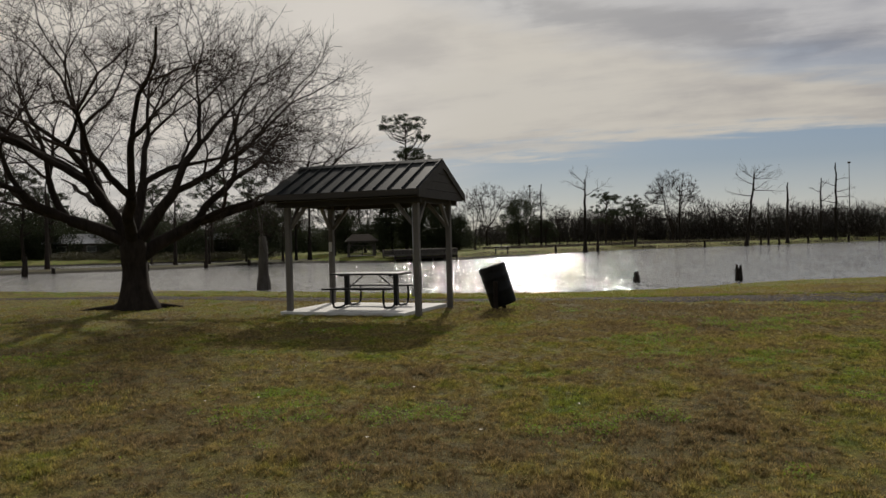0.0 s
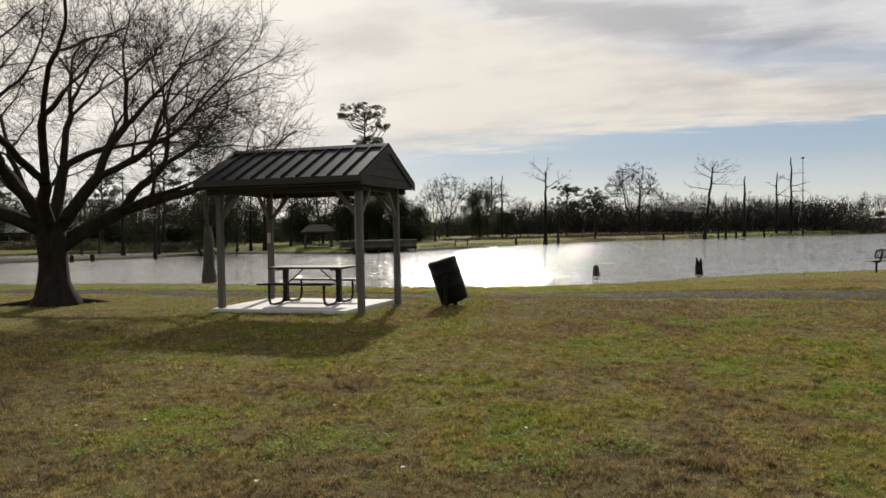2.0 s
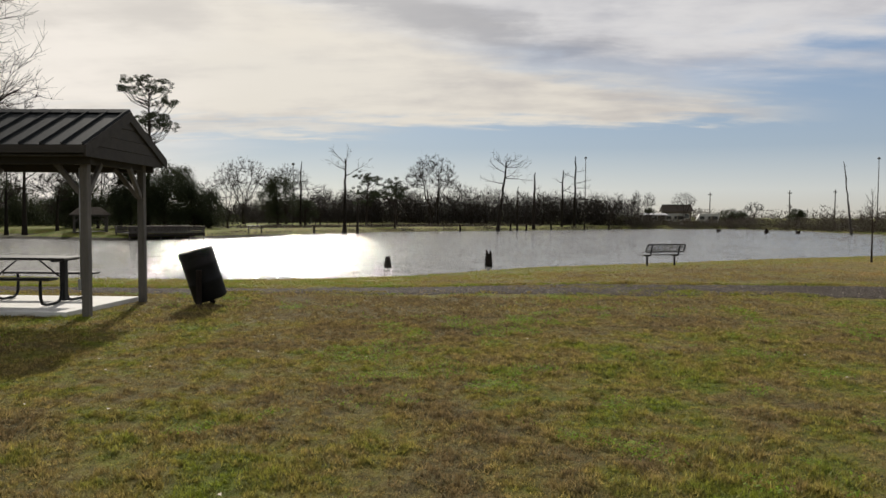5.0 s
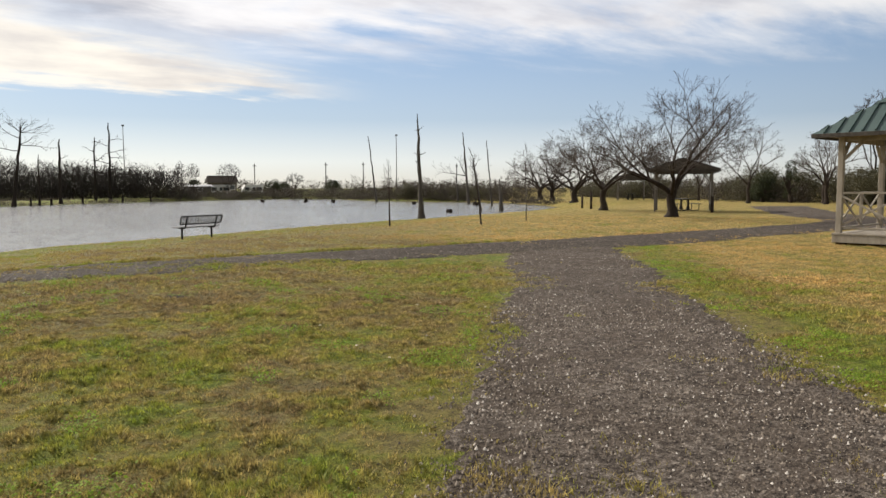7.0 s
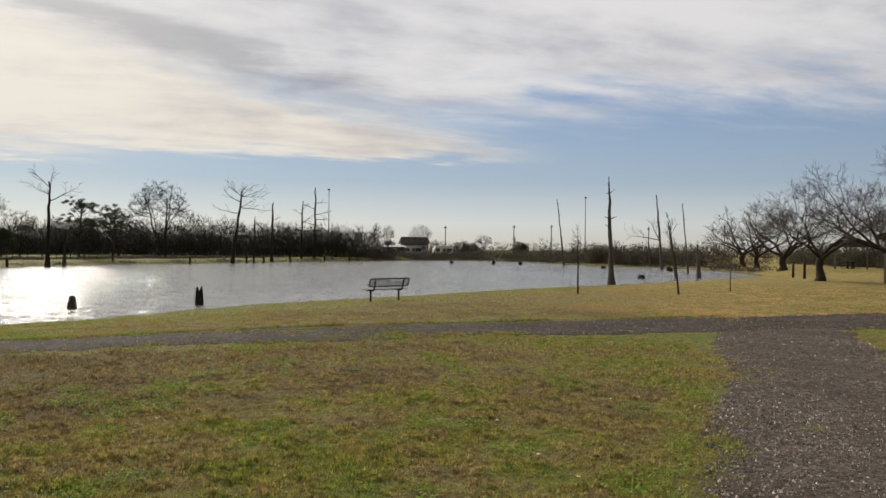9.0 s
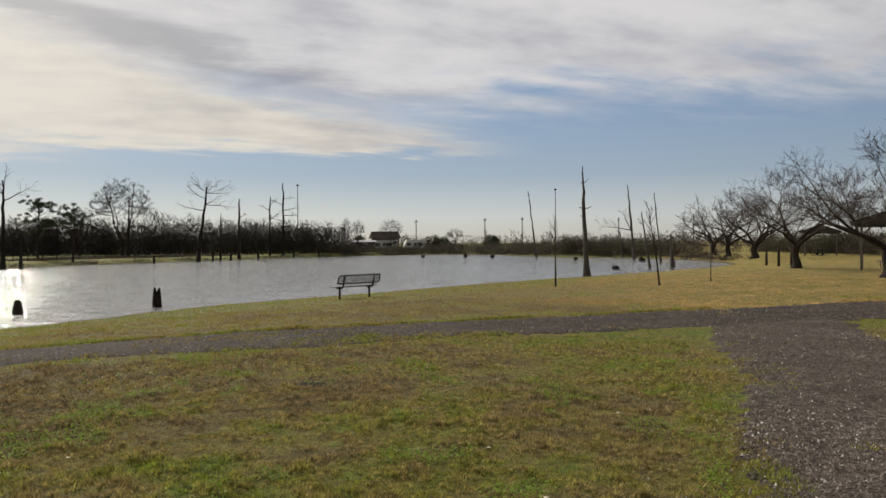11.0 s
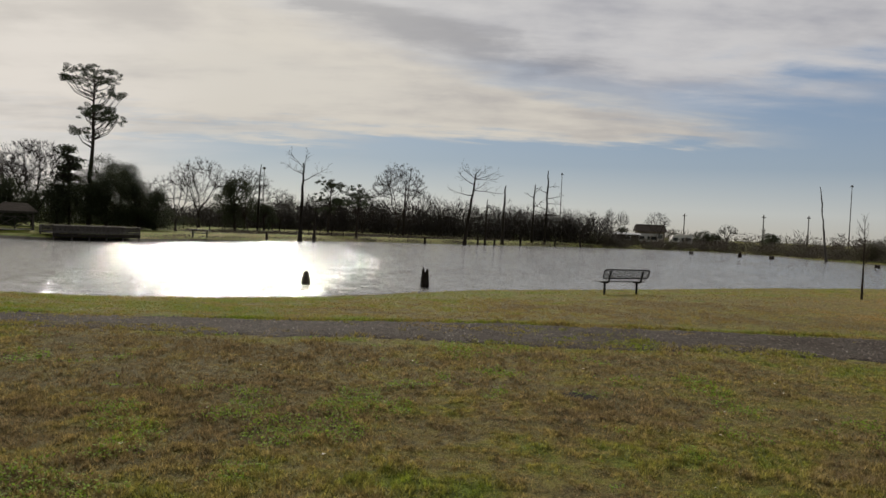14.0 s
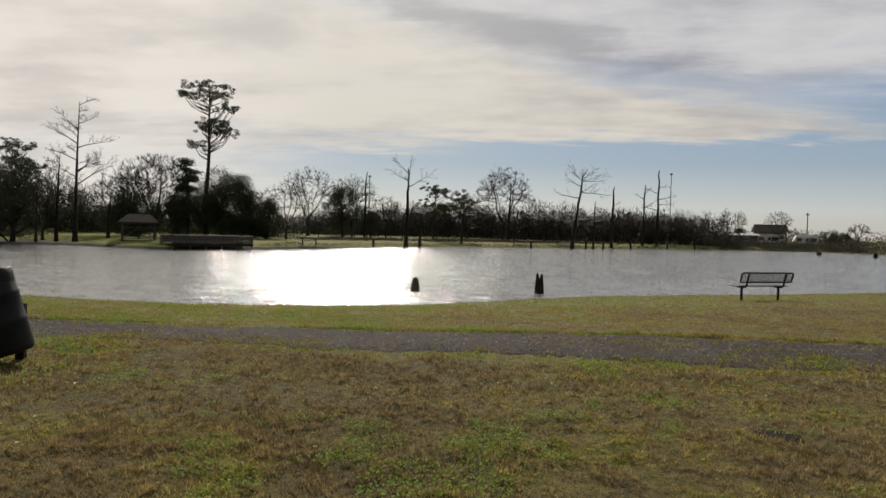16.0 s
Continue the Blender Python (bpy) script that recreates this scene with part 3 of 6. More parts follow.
class Skeleton:
    """Branches as lines of points with radii, turned into tapered tubes."""

    def __init__(self, seed):
        self.rng, self.lines = random.Random(seed), []

    def limb(self, start, way, length, r0, r1, steps=6, wander=0.15, rise=0.05, out=None):
        """One branch; returns its points, radii and directions."""
        p, d = Vector(start), Vector(way).normalized()
        pts, radii, ways = [p.copy()], [r0], [d.copy()]
        for k in range(steps):
            d = d + Vector((self.rng.gauss(0, wander), self.rng.gauss(0, wander), self.rng.gauss(0, wander) + rise))
            d.normalize()
            p = p + d * (length / steps)
            pts.append(p.copy())
            radii.append(r1 + (r0 - r1) * (1 - (k + 1) / steps) ** 1.15)
            ways.append(d.copy())
        self.lines.append((pts, radii))
        return pts, radii, ways

    def fork(self, limb, length, level, spec, centre):
        """Side branches along a limb, level by level."""
        if level >= len(spec):
            return
        count, low, share, spread, rise, wander, steps, thin = spec[level]
        pts, radii, ways = limb
        total = count if isinstance(count, int) else max(1, round(count * length))
        for c in range(total):
            at = low + (1 - low) * (c + self.rng.random()) / total
            k = min(int(at * (len(pts) - 1)), len(pts) - 2)
            f = at * (len(pts) - 1) - k
            start = pts[k].lerp(pts[k + 1], f)
            r = radii[k] + (radii[k + 1] - radii[k]) * f
            side = Vector((self.rng.gauss(0, 1), self.rng.gauss(0, 1), self.rng.gauss(0, 0.7)))
            away = (start - centre)
            away.z *= 0.3
            if away.length > 1e-3:
                side += away.normalized() * 0.5
            side -= ways[k] * side.dot(ways[k])
            side = side.normalized() if side.length > 1e-3 else Vector((1, 0, 0))
            way = ways[k] * (1 - spread) + side * spread + Vector((0, 0, rise))
            n = length * share * self.rng.uniform(0.65, 1.25) * (1.15 - 0.5 * at)
            r0 = max(min(r * 0.68, n * 0.024), 0.0025)
            new_limb = self.limb(start, way, n, r0, max(r0 * 0.35, thin), steps, wander, rise * 0.35)
            self.fork(new_limb, n, level + 1, spec, centre)

    def arrays(self, low, high, sides):
        """Corners and faces of those lines whose first radius lies in a range."""
        verts, faces, at = [], [], 0
        for pts, radii in self.lines:
            if not low <= radii[0] < high:
                continue
            side = None
            for k, p in enumerate(pts):
                along = (pts[min(k + 1, len(pts) - 1)] - pts[max(k - 1, 0)]).normalized()
                side = along.orthogonal().normalized() if side is None else (side - along * side.dot(along)).normalized()
                over = along.cross(side)
                for s in range(sides):
                    a = 2 * math.pi * s / sides
                    verts.append(p + (side * math.cos(a) + over * math.sin(a)) * radii[k])
            for k in range(len(pts) - 1):
                for s in range(sides):
                    i, j = at + k * sides + s, at + k * sides + (s + 1) % sides
                    faces.append((i, j, j + sides, i + sides))
            at += len(pts) * sides
        return verts, faces


def tree_parts(skeleton, parent, bark, twig, thick=0.05, trunk_sides=9, branch_sides=4):
    """Trunk and limbs as one part, the fine crown as another."""
    v, f = skeleton.arrays(thick, 99, trunk_sides)
    sheet("trunk", v, f, bark, parent, smooth=True)
    v, f = skeleton.arrays(0.012, thick, branch_sides)
    w, g = skeleton.arrays(0.0, 0.012, 3)
    g = [tuple(i + len(v) for i in q) for q in g]
    if v or w:
        sheet("crown", list(v) + list(w), list(f) + g, twig, parent, smooth=True)


def root_flare(sk, base_r, height, top_r, lean=(0, 0), dip=0.25):
    """A flared trunk; returns it as a limb that ends at the given height."""
    pts, radii, ways = [], [], []
    for k in range(9):
        t = k / 8
        h = -dip + (height + dip) * t
        pts.append(Vector((lean[0] * t * t, lean[1] * t * t, h)))
        radii.append(top_r + (base_r - top_r) * math.exp(-5.5 * max(h, 0) / max(height, 0.1)) * (1.0 if h >= 0 else 1.15))
        ways.append(Vector((0, 0, 1)))
    sk.lines.append((pts, radii))
    return pts, radii, ways


def crown_tree(name, at, crown, trunk_h, trunk_r, mains, counts, seed, label, group="", bark=None, twig=None, tip=0.004, thick=0.045, sides=9, shoots=2.0, low_edge=-0.2, boughs=0, coarse=1.0, fine_tip=None):
    """A broad leafless tree. Branches reach for points of a domed crown, each from the nearest wood, and thicken towards the trunk.
    crown: middle height, half width, half height; mains: azimuth, elevation of the limbs; counts: boughs, branches, twigs; shoots: fine twigs for each tip."""
    r = random.Random(seed)
    mid, wide, tall = crown
    root = thing(name, pose(at[0], at[1], ground_z(*at)), label, "tree", group)
    pos, up_from, load, chains = [], [], [], []

    def node(p, parent):
        pos.append(Vector(p))
        up_from.append(parent)
        load.append(0)
        return len(pos) - 1

    where, heading = np.zeros((60000, 3), np.float32), np.zeros((60000, 3), np.float32)

    def grow(start, goal, bend, wander, step, splay=0.0):
        """A curved branch from a node to a goal."""
        p0 = pos[start]
        before = pos[up_from[start]] if up_from[start] >= 0 else p0 - Vector((0, 0, 1))
        lead = (p0 - before)
        lead = lead.normalized() if lead.length > 1e-5 else Vector((0, 0, 1))
        if splay:
            lead = (lead + Vector((goal.x - p0.x, goal.y - p0.y, 0)).normalized() * splay).normalized()
        gap = (goal - p0).length
        knee_at = p0 + lead * gap * bend + Vector((0, 0, 0.06 * gap))
        n = max(2, int(gap / step))
        chain, last = [start], start
        for k in range(1, n + 1):
            t = k / n
            q = p0 * (1 - t) ** 2 + knee_at * 2 * t * (1 - t) + goal * t * t
            if k < n:
                q = q + Vector((r.gauss(0, wander), r.gauss(0, wander), r.gauss(0, wander))) * gap / n
            before = last
            last = node(q, last)
            where[last] = q
            heading[last] = (q - pos[before]).normalized()
            chain.append(last)
        chains.append(chain)
        k = last
        while k >= 0:
            load[k] += 1
            k = up_from[k]

    last = node((0, 0, -0.25), -1)
    for k in range(1, 8):
        last = node((0.03 * math.sin(k), 0.03 * math.cos(k * 1.3), -0.25 + (trunk_h + 0.25) * k / 7), last)
    trunk = list(range(8))
    for k in trunk:
        where[k] = pos[k]
        heading[k] = (0, 0, 1)
    where[:5] = 1e4                        # nothing springs from the lower trunk

    def shell(az, el, share):
        return Vector((wide * share * math.cos(az) * math.cos(el), wide * share * math.sin(az) * math.cos(el), mid + tall * share * math.sin(el)))

    for az, el in mains:
        grow(r.choice((5, 6, 7)), shell(radians(az), radians(el), 0.93), 0.30, 0.12, 0.30 * coarse, 0.55)
    for count, inner, outer, bend, wander, step in ((boughs, 0.55, 0.95, 0.30, 0.12, 0.28), (counts[0], 0.45, 0.97, 0.22, 0.07, 0.24), (counts[1], 0.50, 0.98, 0.12, 0.06, 0.22), (counts[2], 0.55, 1.0, 0.07, 0.06, 0.22)):
        goals = [shell(r.uniform(0, 2 * math.pi), math.asin(r.uniform(low_edge, 1.0)), (outer - (outer - inner) * r.random() ** 1.6) * r.gauss(1.0, 0.05)) for _ in range(count)]
        goals.sort(key=lambda g: (g - pos[7]).length)
        for g in goals:
            seen = where[: len(pos)]
            gap = np.array(g, np.float32) - seen
            d = (gap ** 2).sum(1)
            turn = (gap * heading[: len(pos)]).sum(1) / np.sqrt(d + 1e-9)
            d = d * (1 + 2.2 * (1 - turn))       # a branch goes on much as the wood it springs from
            low = np.maximum(seen[:, 2] - g.z, 0) ** 2 * 1.5     # wood below and inside is preferred
            grow(int((d + low).argmin()), g, bend, wander, step * coarse)
            if len(pos) > 58000:
                break
    most = load[5]
    least = fine_tip or tip
    power = math.log(trunk_r / least) / math.log(max(most, 2))
    size = [least * max(v, 1) ** power for v in load]
    sk = Skeleton(seed)
    flare = [trunk_r * (1 + 1.1 * math.exp(-12.0 * max(pos[k].z, 0) / trunk_h)) * (1.0, 1.0, 0.98, 0.96, 0.95, 0.94, 0.88, 0.70)[k] for k in trunk]
    sk.lines.append(([pos[k] for k in trunk], flare))
    for chain in chains:
        radii = [size[k] for k in chain]
        radii[0] = radii[1]
        for k in range(1, len(radii)):
            radii[k] = max(radii[k], min(radii[k - 1] * 0.86, radii[0] * (1 - k / (len(radii) - 1)) ** 0.8))
        sk.lines.append(([pos[k] for k in chain], [min(v, trunk_r * 0.54) for v in radii]))
    heart = Vector((0, 0, mid - 0.6 * tall))
    for chain in chains[len(mains):]:
        for _ in range(int(shoots + r.random())):
            k = chain[r.randrange(max(1, len(chain) // 2), len(chain))]
            away = (pos[k] - heart).normalized() + Vector((r.gauss(0, 0.45), r.gauss(0, 0.45), r.gauss(0.15, 0.4)))
            n = wide * r.uniform(0.04, 0.115)
            sk.limb(pos[k], away, n, tip * 0.8, tip * 0.45, 2 if coarse < 1.5 else 1, 0.10, 0.05)
    tree_parts(sk, root, bark or BARK, twig or TWIGS, thick, sides, 4 if coarse < 1.2 else 3)
    return root


def forked_tree(name, at, crown, trunk_h, trunk_r, limbs, levels, first, seed, label, group="", twig=None, tip=0.006, roots=0, twigs=1.0, step=0.22):
    """A broad leafless tree whose limbs fork again and again inside a domed crown.
    crown: middle height, half width, half height; limbs: azimuth, elevation, share of the trunk's thickness; first: length of a limb up to its first fork."""
    r = random.Random(seed)
    mid, wide, tall = crown
    root = thing(name, pose(at[0], at[1], ground_z(*at)), label, "tree", group)
    sk = Skeleton(seed)
    trunk = [Vector((0.04 * math.sin(k * 0.9), 0.04 * math.cos(k * 1.3), -0.25 + (trunk_h + 0.25) * k / 8)) for k in range(9)]
    swell = [2.0, 1.85, 1.35, 1.10, 1.0, 0.96, 0.98, 1.02, 0.80]
    sk.lines.append((trunk, [trunk_r * v for v in swell]))

    def depth(p):
        return math.sqrt((p.x / wide) ** 2 + (p.y / wide) ** 2 + ((p.z - mid) / (tall if p.z > mid else max(tall * 0.75, (mid - trunk_h) * 1.35))) ** 2)

    def shoot(p, way, length, r0, forks):
        """A fine twig with a few finer ones on it."""
        pts, radii, ways = sk.limb(p, way, length, r0, tip * 0.4, 2 if length < 0.5 else 3, 0.13, 0.06)
        for _ in range(forks):
            k = r.randrange(1, len(pts))
            sub = ways[k] + Vector((r.gauss(0, 0.7), r.gauss(0, 0.7), r.gauss(0.15, 0.5)))
            sk.limb(pts[k], sub, length * r.uniform(0.35, 0.7), tip * 0.7, tip * 0.35, 1, 0.1, 0.05)

    def branch(p, d, r0, length, level):
        n = max(3, int(length / step))
        p, d = p.copy(), d.normalized()
        end = max(r0 * 0.79, tip)
        pts, radii = [p.copy()], [r0]
        for k in range(n):
            out = Vector((p.x, p.y, 0))
            out = out.normalized() if out.length > 0.1 else Vector((0, 0, 1))
            pull = 0.04 * (Vector((0, 0, 0.75 - 0.16 * level)) + 0.6 * out) if level > 0 else 0.03 * out
            d = (d + pull + Vector((r.gauss(0, 0.11), r.gauss(0, 0.11), r.gauss(0, 0.10)))).normalized()
            if p.z < mid and level < 3:
                d.z = max(d.z, 0.34 - 0.06 * level)
                d.normalize()
            p = p + d * (length / n)
            pts.append(p.copy())
            radii.append(r0 + (end - r0) * (k + 1) / n)
            if level > 0 and r.random() < (0.25 + 0.16 * level) * twigs:
                side = Vector((r.gauss(0, 1), r.gauss(0, 1), r.gauss(0.2, 0.7)))
                shoot(p, d * 0.5 + side.normalized(), r.uniform(0.2, 0.6) * wide / 5.0 * 1.2, tip * 0.9, 3)
            if level > 0 and depth(p) > 1.0 and k > 0:
                break
        sk.lines.append((pts, radii))
        if level >= levels or (level > 0 and depth(p) > 0.98):
            for _ in range(2):
                shoot(p, d + Vector((r.gauss(0, 0.4), r.gauss(0, 0.4), r.gauss(0.1, 0.35))), r.uniform(0.22, 0.55) * wide / 5.0 * 1.2, tip * 0.95, 3)
            return
        turn = r.uniform(0, 6.28)
        split = r.uniform(0.38, 0.62)
        shares = [max(split, 1 - split), min(split, 1 - split)]
        if r.random() < 0.35:
            shares.append(0.3)
        across = d.orthogonal().normalized()
        for k, share in enumerate(shares):
            a = turn + k * (math.pi if len(shares) == 2 else 2.1) + r.gauss(0, 0.3)
            lean = across * math.cos(a) + d.cross(across) * math.sin(a)
            open_by = (0.34, 0.70, 0.85)[k] * r.uniform(0.75, 1.25)
            branch(p, d + lean * open_by, max(end * share ** 0.44, tip), length * (0.84, 0.74, 0.62)[k] * r.uniform(0.85, 1.15), level + 1)

    for az, el, share in limbs:
        start = trunk[r.choice((6, 7, 7))] + Vector((0, 0, r.uniform(-0.05, 0.12)))
        way = Vector((math.cos(radians(az)) * math.cos(radians(el)), math.sin(radians(az)) * math.cos(radians(el)), math.sin(radians(el))))
        branch(start, way, trunk_r * share, first * r.uniform(0.85, 1.15), 0)
    for k in range(roots):
        a, n = radians((45, 200, 120, 230)[k]), r.uniform(0.4, 0.9)
        c, q = math.cos(a), math.sin(a)
        sk.lines.append(([Vector((c * u, q * u, z)) for u, z in ((trunk_r * 0.9, 0.10), (trunk_r * 1.7, 0.03), (trunk_r * 1.7 + n * 0.5, 0.005), (trunk_r * 1.7 + n, -0.05))], [0.11, 0.08, 0.05, 0.03]))
    tree_parts(sk, root, BARK, twig or TWIGS, 0.045, 9, 4)
    return root


# the large tree beside the shelter
forked_tree("bare_tree", (-4.6, 0.55), (3.9, 5.35, 3.9), 1.70, 0.310, [(46, 32, 0.58), (30, 56, 0.50), (222, 34, 0.56), (212, 62, 0.48), (120, 62, 0.46), (318, 46, 0.46), (140, 40, 0.44), (260, 66, 0.42)], 6, 1.75, 18, "large leafless spreading tree with dark grey-brown bark on the lawn", tip=0.0056, roots=3, twigs=0.62)
# the twigs again, with sunlight from the side put into a paler colour
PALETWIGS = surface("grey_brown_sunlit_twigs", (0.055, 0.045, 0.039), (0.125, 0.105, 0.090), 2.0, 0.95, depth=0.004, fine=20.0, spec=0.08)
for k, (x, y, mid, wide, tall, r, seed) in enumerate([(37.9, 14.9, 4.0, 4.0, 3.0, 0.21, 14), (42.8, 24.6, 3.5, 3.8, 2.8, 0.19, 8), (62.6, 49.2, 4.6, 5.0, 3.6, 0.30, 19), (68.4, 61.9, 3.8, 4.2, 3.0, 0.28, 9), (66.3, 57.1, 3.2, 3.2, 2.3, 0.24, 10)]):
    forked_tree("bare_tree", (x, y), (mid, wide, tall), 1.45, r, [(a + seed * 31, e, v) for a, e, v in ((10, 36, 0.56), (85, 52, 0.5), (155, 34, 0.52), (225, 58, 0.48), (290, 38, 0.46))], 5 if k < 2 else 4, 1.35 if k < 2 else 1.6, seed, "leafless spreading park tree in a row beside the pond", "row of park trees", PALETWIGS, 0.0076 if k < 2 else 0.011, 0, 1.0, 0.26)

# ---- picnic shelter ----


def knee(parent, foot, head):
    part("brace", bar(foot, head, 0.062, 0.075, 0.006), TIMBER, parent)


def roof_panel_mesh(length, width):
    """A sheet-metal roof panel with a standing seam along one edge."""
    bm = bmesh.new()
    t, rib, tall = 0.004, 0.024, 0.038
    profile = [(0, 0), (width - rib, 0), (width - rib * 0.8, tall), (width - rib * 0.2, tall), (width, 0), (width, -t - 0.008), (0, -t - 0.008)]
    ends = [[bm.verts.new((x, y, z)) for x, z in profile] for y in (0, length)]
    count = len(profile)
    for k in range(count):
        bm.faces.new((ends[0][k], ends[0][(k + 1) % count], ends[1][(k + 1) % count], ends[1][k]))
    bm.faces.new(ends[0][::-1])
    bm.faces.new(ends[1])
    bmesh.ops.recalc_face_normals(bm, faces=bm.faces)
    me = bpy.data.meshes.new("roof_panel")
    bm.to_mesh(me)
    bm.free()
    me.materials.append(ROOFMETAL)
    return me


def make_shelter(m, label, w=2.92, d=1.87, group=""):
    """A small gabled picnic shelter; its first post stands at the origin, the ridge runs along x."""
    root = thing("picnic_shelter", m, label, "shelter", group)
    beam_low, eave, ridge = 2.24, 2.50, 3.14
    x0, x1, y0, y1 = -0.24, w + 0.22, -0.42, d + 0.46
    mid = (y0 + y1) / 2
    for x in (0, w):
        for y in (0, d):
            part("post", boxed((x - 0.056, y - 0.056, -0.12), (x + 0.056, y + 0.056, beam_low + 0.18), 0.007), TIMBER, root)
    for y in (0, d):
        out = -0.055 if y == 0 else 0.055
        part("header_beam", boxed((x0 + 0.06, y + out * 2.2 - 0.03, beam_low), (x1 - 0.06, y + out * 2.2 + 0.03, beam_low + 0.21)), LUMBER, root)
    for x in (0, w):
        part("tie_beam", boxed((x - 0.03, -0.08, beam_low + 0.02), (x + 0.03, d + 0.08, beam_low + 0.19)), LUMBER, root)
    for x, sx in ((0, 1), (w, -1)):
        for y, sy in ((0, 1), (d, -1)):
            knee(root, (x + sx * 0.05, y, 1.80), (x + sx * 0.46, y, beam_low + 0.05))
            knee(root, (x, y + sy * 0.05, 1.80), (x, y + sy * 0.46, beam_low + 0.05))
    plate = part("notice_plate", boxed((-0.04, d - 0.068, 1.28), (0.04, d - 0.058, 1.50), 0.002), WHITEPAINT, root, "small white notice plate")
    conduit = part("conduit", tube([(w - 0.075, -0.02, 0.55), (w - 0.075, -0.02, 2.2)], 0.014, 8), GALVANISED, root, "grey electrical conduit")
    part("outlet_box", boxed((w - 0.105, -0.06, 0.40), (w - 0.056, 0.03, 0.56), 0.006), GALVANISED, conduit)
    rise = ridge - eave
    run = mid - y0
    slope = math.hypot(run, rise)
    roof = new("roof")
    roof.parent = root
    # deck boards under the metal, one slope each
    for sy in (1, -1):
        edge = y0 if sy == 1 else y1
        bm = bmesh.new()
        a, b = Vector((0, edge, eave)), Vector((0, mid, ridge))
        drop = Vector((0, 0, -0.035))
        v = [bm.verts.new(p) for x in (x0 + 0.02, x1 - 0.02) for p in (a + Vector((x, 0, -0.012)), b + Vector((x, 0, -0.012)), b + Vector((x, 0, 0)) + drop, a + Vector((x, 0, 0)) + drop)]
        for q in ((0, 1, 2, 3), (7, 6, 5, 4), (0, 4, 5, 1), (1, 5, 6, 2), (2, 6, 7, 3), (3, 7, 4, 0)):
            bm.faces.new([v[i] for i in q])
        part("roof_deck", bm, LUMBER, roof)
    count = 11
    wide = (x1 - x0) / count
    me = roof_panel_mesh(slope + 0.03, wide)
    tilt = math.degrees(math.atan2(rise, run))
    for k in range(count):
        for front in (True, False):
            ob = new("roof_panel", me)
            ob.parent = roof
            ob.matrix_local = (pose(x0 + k * wide, y0 - 0.03, eave, tilt, 0, 0) if front else pose(x1 - k * wide, y1 + 0.03, eave, tilt, 0, 180))
    bm = bmesh.new()
    v = [bm.verts.new((x, y, z)) for x in (x0 - 0.01, x1 + 0.01) for y, z in ((mid - 0.13, ridge - 0.015), (mid, ridge + 0.055), (mid + 0.13, ridge - 0.015), (mid, ridge + 0.02))]
    for q in ((0, 1, 5, 4), (1, 2, 6, 5), (2, 3, 7, 6), (3, 0, 4, 7), (3, 2, 1, 0), (4, 5, 6, 7)):
        bm.faces.new([v[i] for i in q])
    part("ridge_cap", bm, ROOFMETAL, roof)
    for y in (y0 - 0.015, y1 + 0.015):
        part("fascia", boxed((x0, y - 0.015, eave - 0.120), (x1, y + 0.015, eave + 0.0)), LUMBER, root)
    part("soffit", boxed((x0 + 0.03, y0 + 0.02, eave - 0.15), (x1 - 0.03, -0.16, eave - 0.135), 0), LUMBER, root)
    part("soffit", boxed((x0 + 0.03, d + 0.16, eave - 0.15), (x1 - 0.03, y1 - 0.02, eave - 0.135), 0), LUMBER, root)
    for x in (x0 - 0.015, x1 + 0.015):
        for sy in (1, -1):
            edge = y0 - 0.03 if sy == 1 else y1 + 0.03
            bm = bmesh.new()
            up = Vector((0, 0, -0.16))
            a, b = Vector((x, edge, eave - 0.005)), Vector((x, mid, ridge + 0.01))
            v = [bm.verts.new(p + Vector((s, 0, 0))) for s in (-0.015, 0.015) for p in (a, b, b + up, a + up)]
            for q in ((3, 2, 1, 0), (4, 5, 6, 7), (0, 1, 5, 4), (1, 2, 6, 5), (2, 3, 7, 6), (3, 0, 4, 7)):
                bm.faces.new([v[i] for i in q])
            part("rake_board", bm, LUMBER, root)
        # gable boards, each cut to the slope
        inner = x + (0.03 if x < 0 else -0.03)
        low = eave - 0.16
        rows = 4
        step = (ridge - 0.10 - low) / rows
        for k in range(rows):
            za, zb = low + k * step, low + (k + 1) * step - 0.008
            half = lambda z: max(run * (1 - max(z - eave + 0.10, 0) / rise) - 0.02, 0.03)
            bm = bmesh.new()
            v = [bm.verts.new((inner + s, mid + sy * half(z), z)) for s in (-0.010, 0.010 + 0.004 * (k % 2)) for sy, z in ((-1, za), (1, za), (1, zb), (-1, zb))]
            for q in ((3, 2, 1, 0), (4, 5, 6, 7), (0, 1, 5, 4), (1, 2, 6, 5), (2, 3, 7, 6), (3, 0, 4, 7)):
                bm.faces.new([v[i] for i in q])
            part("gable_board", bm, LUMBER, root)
    return root


def make_slab(name, corners, top, label):
    """A poured slab with softened edges."""
    bm = bmesh.new()
    lower = [bm.verts.new((x, y, -0.10)) for x, y in corners]
    upper = [bm.verts.new((x, y, top)) for x, y in corners]
    bm.faces.new(lower[::-1])
    bm.faces.new(upper)
    for k in range(4):
        bm.faces.new((lower[k], lower[(k + 1) % 4], upper[(k + 1) % 4], upper[k]))
    bmesh.ops.bevel(bm, geom=list(bm.edges), offset=0.012, segments=2, affect="EDGES", profile=0.5)
    ob = part(name, bm, CONCRETE)
    return tagged(ob, label, "slab", kind="structure")


